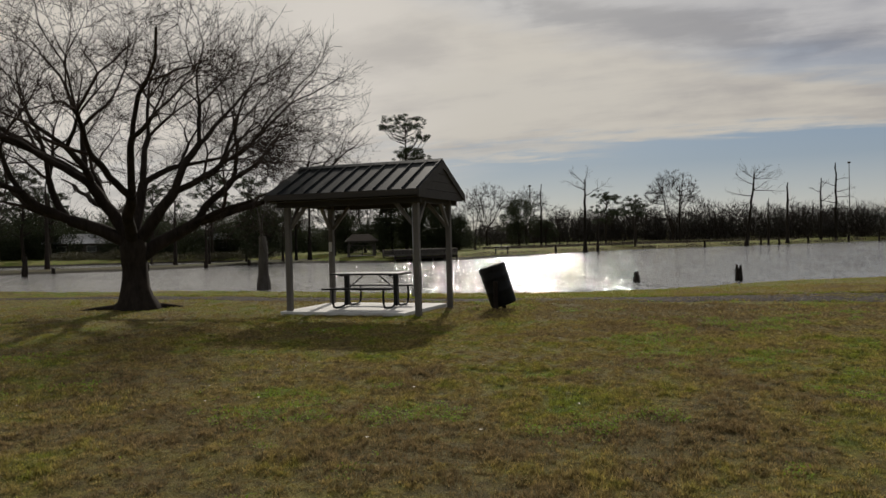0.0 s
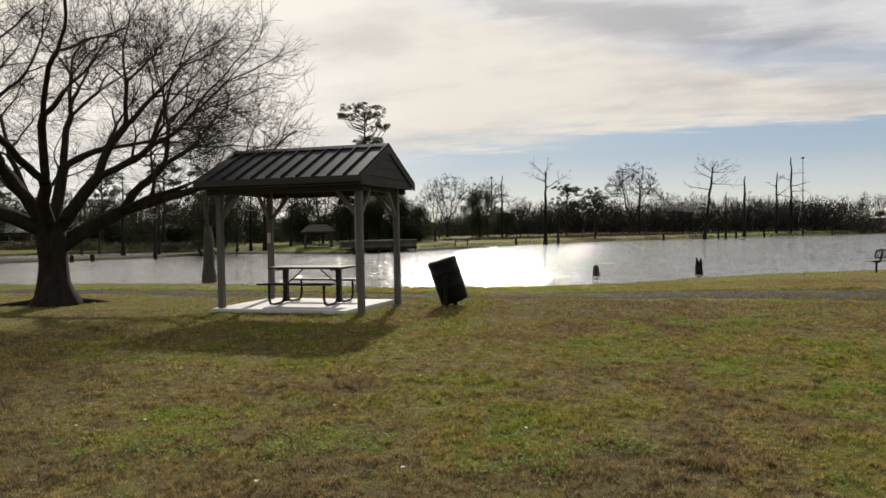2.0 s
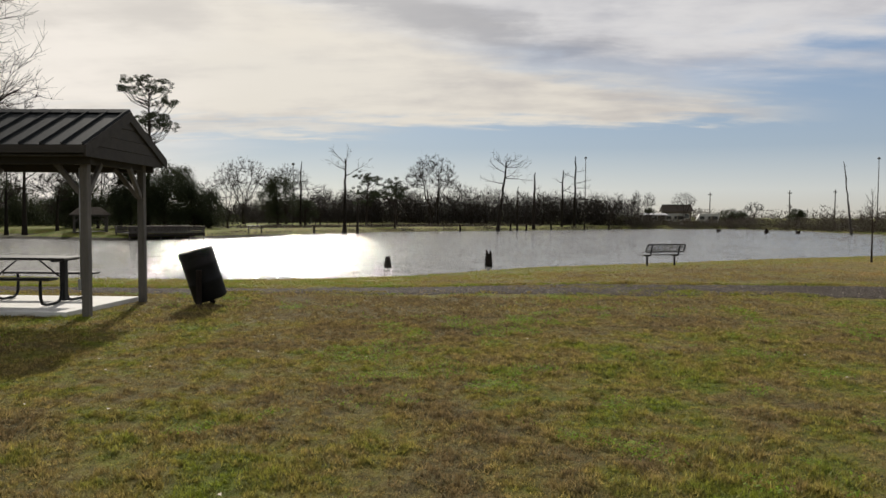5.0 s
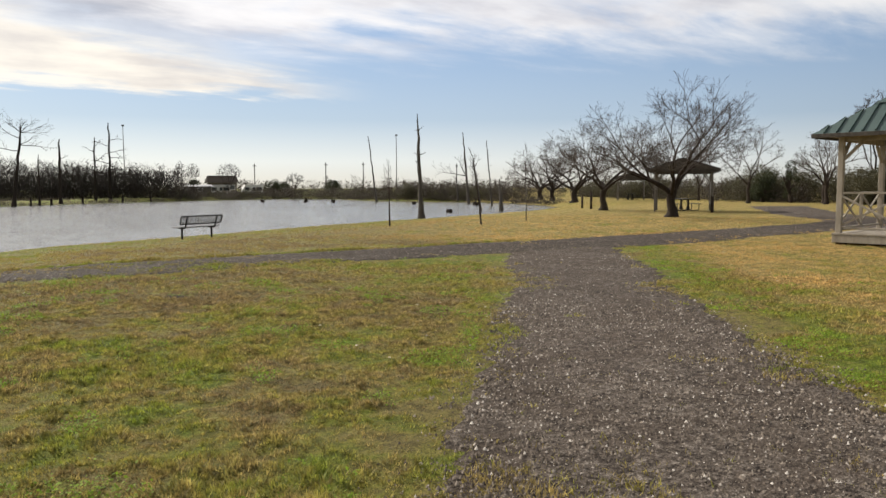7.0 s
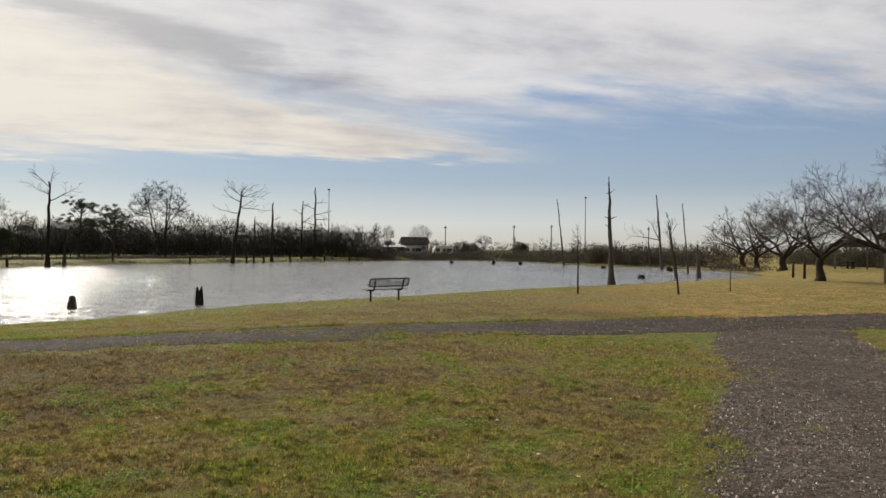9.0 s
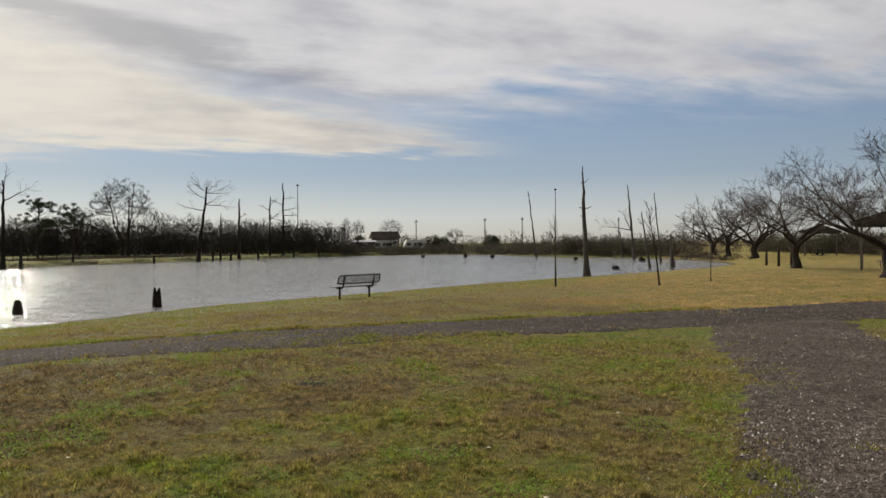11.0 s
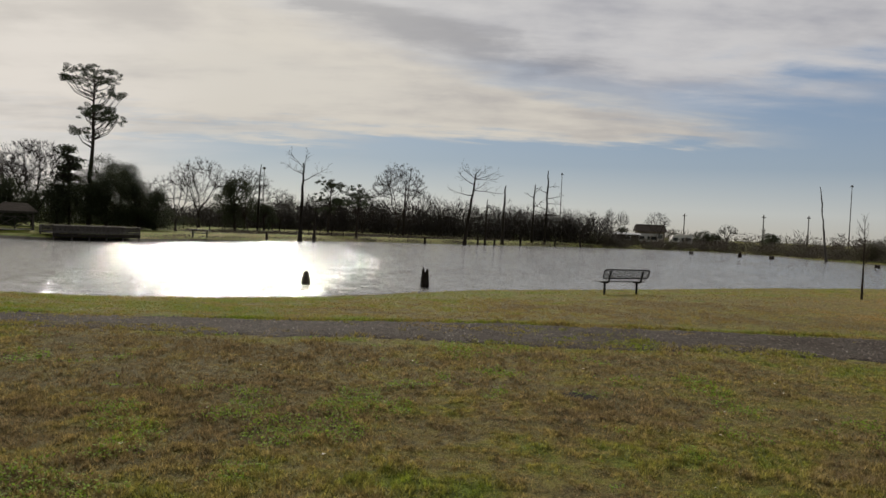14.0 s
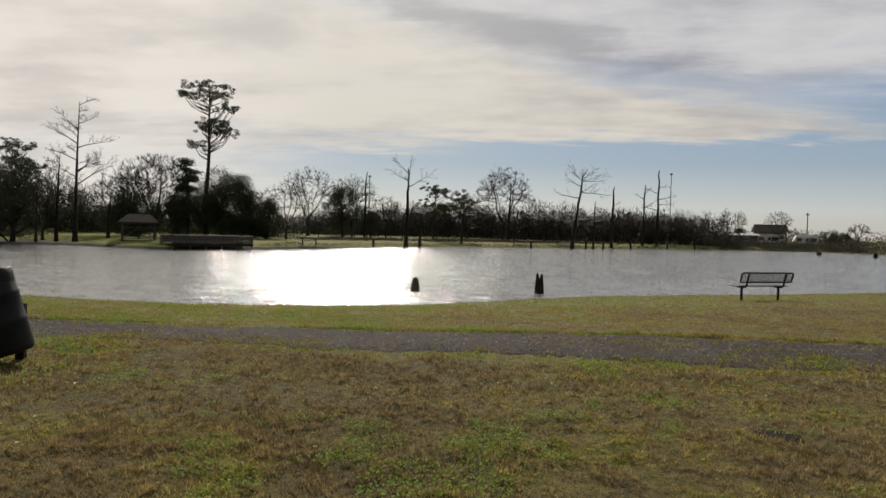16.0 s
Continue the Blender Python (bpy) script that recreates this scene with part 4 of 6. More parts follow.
def make_picnic_table(m, label, group=""):
    """A steel picnic table, 1.6 m long; its middle stands at the origin."""
    root = thing("picnic_table", m, label, "table", group)
    part("tabletop", boxed((-0.80, -0.37, 0.705), (0.80, 0.37, 0.745), 0.014), BLACKSTEEL, root)
    for s in (-1, 1):
        part("seat", boxed((-0.80, s * 0.66 - 0.13, 0.415), (0.80, s * 0.66 + 0.13, 0.45), 0.012), BLACKSTEEL, root)
    for x in (-0.59, 0.59):
        column = part("column", boxed((x - 0.045, -0.055, 0.03), (x + 0.045, 0.055, 0.71), 0.01), BLACKSTEEL, root)
        part("top_bracket", boxed((x - 0.03, -0.33, 0.675), (x + 0.03, 0.33, 0.703), 0.004), BLACKSTEEL, column)
        for s in (-1, 1):
            pts = [(x, s * 0.06, 0.30), (x, s * 0.085, 0.12), (x, s * 0.13, 0.045), (x, s * 0.22, 0.025), (x, s * 0.52, 0.025), (x, s * 0.62, 0.05), (x, s * 0.66, 0.13), (x, s * 0.67, 0.28), (x, s * 0.66, 0.415)]
            part("bent_leg", tube(pts, 0.024, 8), BLACKSTEEL, root)
        sx = 1 if x < 0 else -1
        part("diagonal_brace", tube([(x + sx * 0.04, 0, 0.40), (x + sx * 0.42, 0, 0.70)], 0.013, 6), BLACKSTEEL, root)
    return root


make_shelter(pose(0, 0, 0.0), "small grey timber picnic shelter with a ribbed metal gable roof")
make_slab("slab", SLAB, 0.075, "pale concrete slab under the picnic shelter")
make_picnic_table(pose(1.39, 1.06, 0.075, 0, 0, 0), "black steel picnic table with attached seats on the shelter slab")

# ---- things on the near lawn and in the water ----


def make_bin(at):
    """A black drum hung askew between two short posts."""
    root = thing("trash_bin", pose(at[0], at[1], ground_z(*at), 0, 0, 20), "black plastic drum trash bin leaning between two short posts", "bin")
    lean = pose(-0.02, 0, 0.16, 0, -17, 0)
    bm = bmesh.new()
    rows = [(-0.055, 0.240), (-0.04, 0.268), (0.0, 0.276), (0.24, 0.276), (0.265, 0.288), (0.29, 0.276), (0.52, 0.278), (0.545, 0.290), (0.57, 0.278), (0.76, 0.276), (0.80, 0.270)]
    tube([(0, 0, z) for z, _ in rows], [r for _, r in rows], 28, bm)
    bmesh.ops.transform(bm, matrix=lean, verts=bm.verts)
    drum = part("drum", bm, BLACKPLASTIC, root)
    # a liner bag folded over the rim
    rng_bag = random.Random(2)
    bm = bmesh.new()
    rings = []
    for z, r, w in ((0.69, 0.281, 0.008), (0.74, 0.284, 0.007), (0.800, 0.283, 0.005), (0.815, 0.268, 0.004), (0.815, 0.22, 0.012), (0.80, 0.10, 0.02)):
        rings.append([bm.verts.new(((r + rng_bag.uniform(-w, w)) * math.cos(2 * math.pi * s / 32), (r + rng_bag.uniform(-w, w)) * math.sin(2 * math.pi * s / 32), z + (rng_bag.uniform(-0.035, 0.02) if z < 0.7 else rng_bag.uniform(-w, w)))) for s in range(32)])
    for a, b in zip(rings, rings[1:]):
        for s in range(32):
            bm.faces.new((a[s], a[(s + 1) % 32], b[(s + 1) % 32], b[s])).smooth = True
    bm.faces.new(rings[-1])
    bmesh.ops.transform(bm, matrix=lean, verts=bm.verts)
    part("liner_bag", bm, BLACKPLASTIC, drum, "crumpled black liner bag")
    for x, y, top in ((-0.20, -0.31, 0.62), (0.02, 0.33, 0.60)):
        part("post", boxed((x - 0.045, y - 0.045, -0.15), (x + 0.045, y + 0.045, top), 0.006), BARK, root)
        part("hook", bar((x, y * 0.8, top - 0.12), (x, y, top - 0.12), 0.03, 0.012, 0.002), BLACKSTEEL, root)
    return root


def make_bench(at, turn):
    """A park bench with a mesh back; it faces its own +y."""
    root = thing("park_bench", pose(at[0], at[1], ground_z(*at) - 0.02, 0, 0, turn), "black steel park bench with a mesh back facing the pond", "bench")
    half = 0.915

    # backrest: a rounded tube frame with a mesh of bars
    low, high, tilt = 0.55, 0.83, 0.10
    def back(x, z):
        return (x, -0.04 - (z - low) * tilt / (high - low), z)
    c = 0.06
    outline = []
    for cx, cz, a0 in ((half - c, high - c, 0), (-half + c, high - c, 90), (-half + c, low + c, 180), (half - c, low + c, 270)):
        outline += [back(cx + c * math.cos(radians(a0 + k * 30)), cz + c * math.sin(radians(a0 + k * 30))) for k in range(4)]
    outline.append(outline[0])
    rest = part("backrest", tube(outline, 0.023, 6, cap=False), BLACKSTEEL, root)
    bm = bmesh.new()
    for k in range(1, 9):
        z = low + (high - low) * k / 9
        tube([back(-half + 0.02, z), back(half - 0.02, z)], 0.0060, 4, bm)
    for k in range(1, 40):
        x = -half + 2 * half * k / 40
        tube([back(x, low + 0.01), back(x, high - 0.01)], 0.0052, 4, bm)
    part("back_mesh", bm, BLACKSTEEL, rest)
    part("seat", boxed((-half, 0.0, 0.425), (half, 0.40, 0.452), 0.011), BLACKSTEEL, root)
    for x in (-0.66, 0.66):
        part("back_support", tube([back(x, high - 0.03), back(x, 0.58), (x, -0.03, 0.47), (x, 0.02, 0.418), (x, 0.12, 0.40), (x, 0.34, 0.40)], 0.034, 6), BLACKSTEEL, root)
        part("leg", tube([(x, 0.17, -0.12), (x, 0.17, 0.40)], 0.036, 8), BLACKSTEEL, root)
    return root


def make_stump(name, at, base_z, radius, height, seed, label, category="stump", group="", mat=None, spikes=0.5):
    """A rotten stump with a jagged, splintered top."""
    r = random.Random(seed)
    root = thing(name, pose(at[0], at[1], base_z, 0, 0, r.uniform(0, 360)), label, category, group)
    bm, sides, rings = bmesh.new(), 14, []
    for k in range(7):
        t = k / 6
        rings.append([])
        for s in range(sides):
            a = 2 * math.pi * s / sides
            flute = 1 + 0.16 * math.sin(a * 4 + seed) * (1 - 0.5 * t) + r.uniform(-0.05, 0.05)
            rad = radius * flute * (1.12 - 0.18 * t)
            jag = (0.5 + 0.5 * math.sin(a * 2 + seed * 1.7)) ** 2 * spikes + r.uniform(0, 0.22) * spikes
            z = -0.4 + (height * (1 - spikes) + 0.4) * t + (jag * height if k == 6 else jag * height * 0.3 * t * t)
            if k == 6:
                rad *= 0.86
            rings[-1].append(bm.verts.new((rad * math.cos(a), rad * math.sin(a), z)))
    inner = [bm.verts.new((v.co.x * 0.55, v.co.y * 0.55, height * (1 - spikes) * r.uniform(0.8, 1.0))) for v in rings[-1]]
    for one, two in zip(rings + [rings[-1]], rings[1:] + [inner]):
        if one is two:
            continue
        for s in range(sides):
            bm.faces.new((one[s], one[(s + 1) % sides], two[(s + 1) % sides], two[s]))
    bm.faces.new(inner)
    part("stump_wood", bm, mat or WETWOOD, root)
    return root


def make_snag(at, base_z, height, radius, lean, seed, stubs=5, label="leafless grey dead tree trunk standing in the pond", group="dead trunks in the pond", flare=1.35, branches=(), mat=None, tip=0.30):
    """A dead trunk with a flared foot, a broken tip and short stubs; branches are (height share, azimuth, rise, length)."""
    r = random.Random(seed)
    root = thing("dead_trunk", pose(at[0], at[1], base_z), label, "dead tree", group)
    sk = Skeleton(seed)
    pts, radii, ways = [], [], []
    for k in range(15):
        t = k / 14
        h = -0.6 + (height + 0.6) * t
        u = max(h, 0) / height
        pts.append(Vector((lean[0] * u + r.uniform(-1, 1) * 0.010 * height * u, lean[1] * u + r.uniform(-1, 1) * 0.006 * height * u, h)))
        radii.append(radius * (tip + (1 - tip) * (1 - u) ** 0.7 + (flare - 1) * math.exp(-u * height * 2.0)) * r.uniform(0.86, 1.14))
        ways.append(Vector((0, 0, 1)))
    sk.lines.append((pts, radii))

    def point(u):
        k = min(int(u * 13) + 1, 13)
        return pts[k], radii[k]
    v, f = sk.arrays(0, 99, 10)
    sheet("trunk", v, f, mat or GREYWOOD, root, smooth=True)
    for k in range(stubs):
        p, rad = point(r.uniform(0.45, 0.97))
        a = r.uniform(0, 6.28)
        one = Skeleton(seed * 31 + k)
        one.limb(p, (math.cos(a), math.sin(a), r.uniform(0.0, 0.7)), r.uniform(0.15, 0.5) * min(1.0, height / 5), rad * 0.4, rad * 0.15, 2, 0.1, 0)
        v, f = one.arrays(0, 99, 5)
        sheet("branch_stub", v, f, mat or GREYWOOD, root, smooth=True)
    for k, (u, az, rise, length) in enumerate(branches):
        p, rad = point(u)
        one = Skeleton(seed * 57 + k)
        limb = one.limb(p, (math.cos(radians(az)), math.sin(radians(az)), rise), length, min(rad * 0.6, length * 0.03 + 0.01), 0.012, 5, 0.12, 0.03)
        one.fork(limb, length, 0, [(6, 0.3, 0.4, 0.55, 0.1, 0.16, 3, 0.009), (3, 0.2, 0.5, 0.5, 0.1, 0.15, 2, 0.008)], p - Vector((0, 0, 2)))
        v, f = one.arrays(0, 99, 4)
        sheet("branch", v, f, mat or GREYWOOD, root, smooth=True)
    return root


def make_sapling(at, height, lean, seed, label):
    root = thing("sapling", pose(at[0], at[1], ground_z(*at)), label, "sapling", "young trees on the lawn")
    sk = Skeleton(seed)
    limb = sk.limb((0, 0, -0.1), (lean[0], lean[1], 1), height, 0.042, 0.008, 10, 0.03, 0.02)
    sk.fork(limb, height, 0, [(16, 0.45, 0.22, 0.45, 0.25, 0.12, 4, 0.004), (4, 0.2, 0.45, 0.5, 0.15, 0.15, 2, 0.003)], Vector((0, 0, height * 0.4)))
    v, f = sk.arrays(0.03, 9, 8)
    sheet("trunk", v, f, BARK, root, smooth=True)
    v, f = sk.arrays(0, 0.03, 4)
    sheet("crown", v, f, TWIGS, root, smooth=True)
    return root


def make_pole(name, at, height, r0, r1, label, category, group="", mat=None, z=None):
    root = thing(name, pose(at[0], at[1], ground_z(*at) if z is None else z), label, category, group)
    part("shaft", tube([(0, 0, -0.3), (0, 0, height * 0.5), (0, 0, height)], [r0, (r0 + r1) / 2, r1], 8), mat or GREYWOOD, root)
    return root


make_bin((4.26, 1.50))
make_bench((15.9, 17.1), 27)
make_stump("rotten_stump", (5.35, 18.75), WATER_Z, 0.16, 0.43, 4, "jagged dark rotten stump standing in the pond", group="stumps in the pond", spikes=0.5)
make_stump("rotten_stump", (9.42, 19.75), WATER_Z, 0.15, 0.66, 9, "taller jagged dark rotten stump standing in the pond", group="stumps in the pond", spikes=0.45)
make_sapling((23.3, 16.7), 2.5, (0.01, 0.0), 21, "slender leafless sapling on the lawn near the pond")
make_sapling((26.4, 14.65), 2.9, (-0.10, 0.10), 22, "slender leaning leafless sapling on the lawn")
make_pole("stake", (29.6, 15.8), 1.5, 0.022, 0.02, "thin grey planting stake in the lawn", "stake")
# a low iron cover sunk in the grass
cover = thing("valve_cover", pose(11.45, 0.62, ground_z(11.45, 0.62), 0, 0, 8), "dark low utility cover sunk in the grass", "cover")
part("lid", tube([(0, 0, 0.0), (0, 0, 0.012), (0, 0, 0.018)], [0.17, 0.17, 0.15], 20), WETWOOD, cover)
part("collar", tube([(0, 0, -0.04), (0, 0, 0.012)], [0.21, 0.20], 20), WETWOOD, cover)

# dead trunks in the right arm of the pond
make_snag((33.45, 31.45), WATER_Z, 6.75, 0.165, (-0.20, 0.18), 31, 9, "thick grey dead trunk with splintered tip at the water's edge", flare=2.0, tip=0.14)
for x, y, h, r, lean, seed, br in [(57.0, 84.2, 9.3, 0.13, (-1.0, 0.5), 32, ()), (61.2, 67.1, 8.9, 0.16, (-0.6, 0.4), 33, [(0.42, 145, 0.35, 4.0), (0.40, 120, 2.6, 2.6)]), (45.3, 41.7, 4.5, 0.10, (-0.5, 0.4), 34, [(0.8, 200, 0.9, 0.7)]), (55.5, 54.2, 7.0, 0.09, (-0.45, 0.4), 35, ()), (66.4, 77.4, 3.6, 0.15, (-0.25, 0.2), 37, [(0.7, 150, 0.6, 1.2), (0.75, 330, 0.8, 1.1), (0.85, 180, 1.4, 0.9)])]:
    make_snag((x, y), WATER_Z, h, r, lean, seed, 6, branches=br)
make_snag((47.9, 42.3), WATER_Z, 2.75, 0.17, (-0.15, 0.05), 36, 1, "short broken dead trunk standing in the pond")
for x, y, h, seed in [(52, 88, 0.5, 61), (49.5, 92, 0.6, 62), (55, 70, 0.35, 63), (45, 98, 0.5, 64), (42, 41.5, 0.3, 65), (57.5, 60, 0.35, 66), (59, 62.5, 0.4, 67)]:
    make_stump("rotten_stump", (x, y), WATER_Z, 0.28, h, seed, "low dark stump breaking the pond surface", group="stumps in the pond", spikes=0.4)

# ---- far bank ----
FARGROUP = "dead trees on the far bank"
DEADSPEC = "tall leafless dead tree at the far water's edge"
make_snag((-5.2, 70.9), WATER_Z, 8.3, 0.19, (0.1, 0.0), 41, 1, DEADSPEC, FARGROUP, 1.5, [(0.97, 172, 1.6, 2.5), (0.99, 12, 2.6, 2.0), (0.84, 4, 0.42, 2.9), (0.90, 178, 0.55, 2.4), (0.88, 120, 0.3, 1.5)], WETWOOD, 0.34)
make_snag((12.6, 90.6), WATER_Z, 9.4, 0.22, (1.1, 0.0), 42, 1, "bare flat-topped cypress at the far water's edge", FARGROUP, 1.5, [(0.80, 8, 0.35, 2.0), (0.78, 2, -0.05, 3.6), (0.76, 182, 0.0, 3.2), (0.92, 172, 0.55, 3.0), (0.96, 20, 0.35, 3.6), (0.99, 150, 1.0, 2.4), (0.99, 10, 0.9, 2.4), (0.97, 90, 0.7, 2.2), (0.97, 270, 0.7, 2.2), (0.99, 200, 0.7, 2.8), (0.94, 345, 0.1, 3.2)], WETWOOD, 0.34)
for x, y, h, r, seed, br in [(18.2, 98.5, 8.4, 0.22, 43, [(0.7, 0, 0.4, 1.2)]), (23.4, 107.0, 9.0, 0.20, 44, [(0.5, 180, 0.3, 2.0), (0.65, 10, 0.4, 2.2), (0.8, 190, 0.5, 1.6), (0.9, 20, 0.8, 1.4)]), (25.6, 108.6, 11.4, 0.22, 45, [(0.4, 0, 0.1, 2.6), (0.5, 180, 0.1, 2.4), (0.6, 10, 0.15, 2.4), (0.7, 175, 0.2, 2.0), (0.62, 340, 0.0, 2.6), (0.8, 0, 0.25, 1.6)]), (15.6, 95.8, 6.2, 0.14, 46, []), (-3.9, 71.8, 3.7, 0.15, 47, []), (4.0, 99.5, 8.2, 0.16, 48, []), (-13.8, 87, 8.6, 0.15, 49, [])]:
    make_snag((x, y), max(WATER_Z, ground_z(x, y)), h, r, (0.1, 0), seed, 4, DEADSPEC, FARGROUP, 1.3, br, WETWOOD)
for k, (x, y) in enumerate([(7.5, 86.5), (14.5, 93.2), (15.5, 94.2), (16.9, 95.4), (27.0, 107.2), (31.5, 110.4), (-8.0, 68.0), (21, 100.5)]):
    make_stump("bank_post", (x, y), WATER_Z, 0.13, 0.9 + 0.2 * (k % 3), 80 + k, "short dark rotten post at the far water's edge", "post", "posts along the far bank", spikes=0.15)
# thick old trunk cut off beside the near shore, and posts along the dike
make_snag((-10.2, 14.3), WATER_Z, 2.35, 0.23, (0.0, 0.0), 51, 0, "thick grey dead trunk with upright leaders at the near water", "dead trunks in the pond", 1.35, [(0.95, 224, 14.0, 1.9), (0.93, 44, 12.0, 1.7)], None, 0.66)
make_snag((-37.3, 25.3), WATER_Z, 1.5, 0.20, (0.1, 0), 52, 2, "broken cypress stump at the dike", "dead trunks in the pond", 1.2, (), WETWOOD, 0.6)
for x, y, h, r, seed in [(-45.6, 34.6, 8.0, 0.18, 53), (-50.0, 49.6, 6.8, 0.11, 54), (-48.6, 50.6, 6.0, 0.10, 55), (-37.3, 40.9, 7.0, 0.16, 56), (-31.2, 37.4, 5.6, 0.11, 57), (-34.9, 42.6, 6.0, 0.10, 58), (-34.4, 47.6, 5.2, 0.09, 59), (-30.0, 47.2, 5.6, 0.10, 60)]:
    make_snag((x, y), WATER_Z, h, r, (0.1, 0.05), seed, 4, "dark dead cypress trunk standing beside the dike", "dead trunks in the pond", 1.4, [(0.5 + 0.07 * k, seed * 67 + 130 * k, 0.5, 1.5 - 0.15 * k) for k in range(6)], BARK, 0.22)
for k, (x, y) in enumerate([(-35.3, 33.0), (-34.2, 33.9), (-31.7, 38.0), (-30.6, 42.6), (-39.4, 29.6)]):
    make_stump("bank_post", (x, y), WATER_Z, 0.15, 0.55, 95 + k, "low dark stump along the dike", "post", "posts along the far bank", spikes=0.2)


def make_cypress(at, height, radius, seed, label):
    """A bare cypress: a straight tapering trunk with level limbs."""
    root = thing("bare_cypress", pose(at[0], at[1], max(ground_z(*at), WATER_Z)), label, "tree", "bare cypresses on the bank")
    sk = Skeleton(seed)
    trunk = root_flare(sk, radius * 2.2, height, radius * 0.16, (0.25, 0.0), 0.4)
    pts, radii, ways = trunk
    sk.lines[-1] = (pts, [radius * (0.6 * math.exp(-k * 1.6) + 1.0 - 0.11 * k) for k in range(9)])
    for k in range(17):
        u = 0.38 + 0.60 * (k + sk.rng.random()) / 17
        i = min(int(u * 8), 7)
        p = pts[i].lerp(pts[i + 1], u * 8 - i)
        a = sk.rng.uniform(0, 6.28)
        n = height * 0.36 * (1.15 - u * 0.75) * sk.rng.uniform(0.55, 1.2)
        limb = sk.limb(p, (math.cos(a), math.sin(a), 0.62), n, n * 0.016 + 0.012, 0.009, 5, 0.10, -0.05)
        sk.fork(limb, n, 0, [(9, 0.25, 0.34, 0.55, 0.22, 0.15, 3, 0.007), (7, 0.2, 0.5, 0.5, 0.2, 0.15, 2, 0.006)], p)
    v, f = sk.arrays(radius * 0.9, 9, 9)
    sheet("trunk", v, f, WETWOOD, root, smooth=True)
    v, f = sk.arrays(0, radius * 0.9, 3)
    sheet("crown", v, f, TWIGS, root, smooth=True)
    return root


def leaf_cloud(centres, size, count, seed, flat=0.7):
    """Small three-cornered leaf sprays scattered in lumpy clumps; centres are (x, y, z, radius)."""
    r = np.random.RandomState(seed)
    out = []
    for x, y, z, rad in centres:
        n = max(8, int(count * rad * rad))
        d = r.normal(size=(n, 3))
        d /= np.linalg.norm(d, axis=1, keepdims=True)
        d *= (r.uniform(0.25, 1.0, (n, 1)) ** 0.45) * rad * r.uniform(0.75, 1.12, (n, 1))
        d[:, 2] *= flat
        p = d + (x, y, z)
        a = r.normal(size=(n, 3))
        b = np.cross(a, r.normal(size=(n, 3)))
        a *= size * r.uniform(0.5, 1.2, (n, 1)) / np.linalg.norm(a, axis=1, keepdims=True)
        b *= size * 0.55 / np.linalg.norm(b, axis=1, keepdims=True)
        out.append(np.stack([p - a * 0.5, p + a * 0.5, p + b], 1))
    v = np.concatenate(out).reshape(-1, 3)
    return v, np.arange(len(v)).reshape(-1, 3)


def make_pine(at, height, radius, tiers, seed, label, count=200, size=0.20):
    """A tall pine; tiers are (height share, reach, clumps, clump radius)."""
    root = thing("pine_tree", pose(at[0], at[1], ground_z(*at)), label, "tree", "pines on the far bank")
    sk = Skeleton(seed)
    trunk = sk.limb((0, 0, -0.3), (0.02, 0, 1), height * 0.97, radius, 0.05, 12, 0.025, 0.03)
    clumps = []
    for share, reach, n, rad in tiers:
        for c in range(n):
            u = min(share + sk.rng.uniform(-0.03, 0.03), 0.99)
            k = min(int(u * 12), 11)
            p = trunk[0][k].lerp(trunk[0][k + 1], u * 12 - k)
            a = 2 * math.pi * (c + sk.rng.random()) / n
            far = reach * sk.rng.uniform(0.35, 1.0)
            limb = sk.limb(p, (math.cos(a), math.sin(a), 0.35), far, 0.05 + far * 0.012, 0.018, 5, 0.14, 0.05)
            for q in (limb[0][-1], limb[0][-2].lerp(limb[0][-3], sk.rng.random())):
                clumps.append((q.x, q.y, q.z, rad * sk.rng.uniform(0.8, 1.5)))
    v, f = sk.arrays(0, 9, 6)
    sheet("trunk", v, f, BARK, root, smooth=True)
    v, f = leaf_cloud(clumps, size, count, seed, 0.45)
    sheet("crown", v, f, PINELEAF, root)
    return root


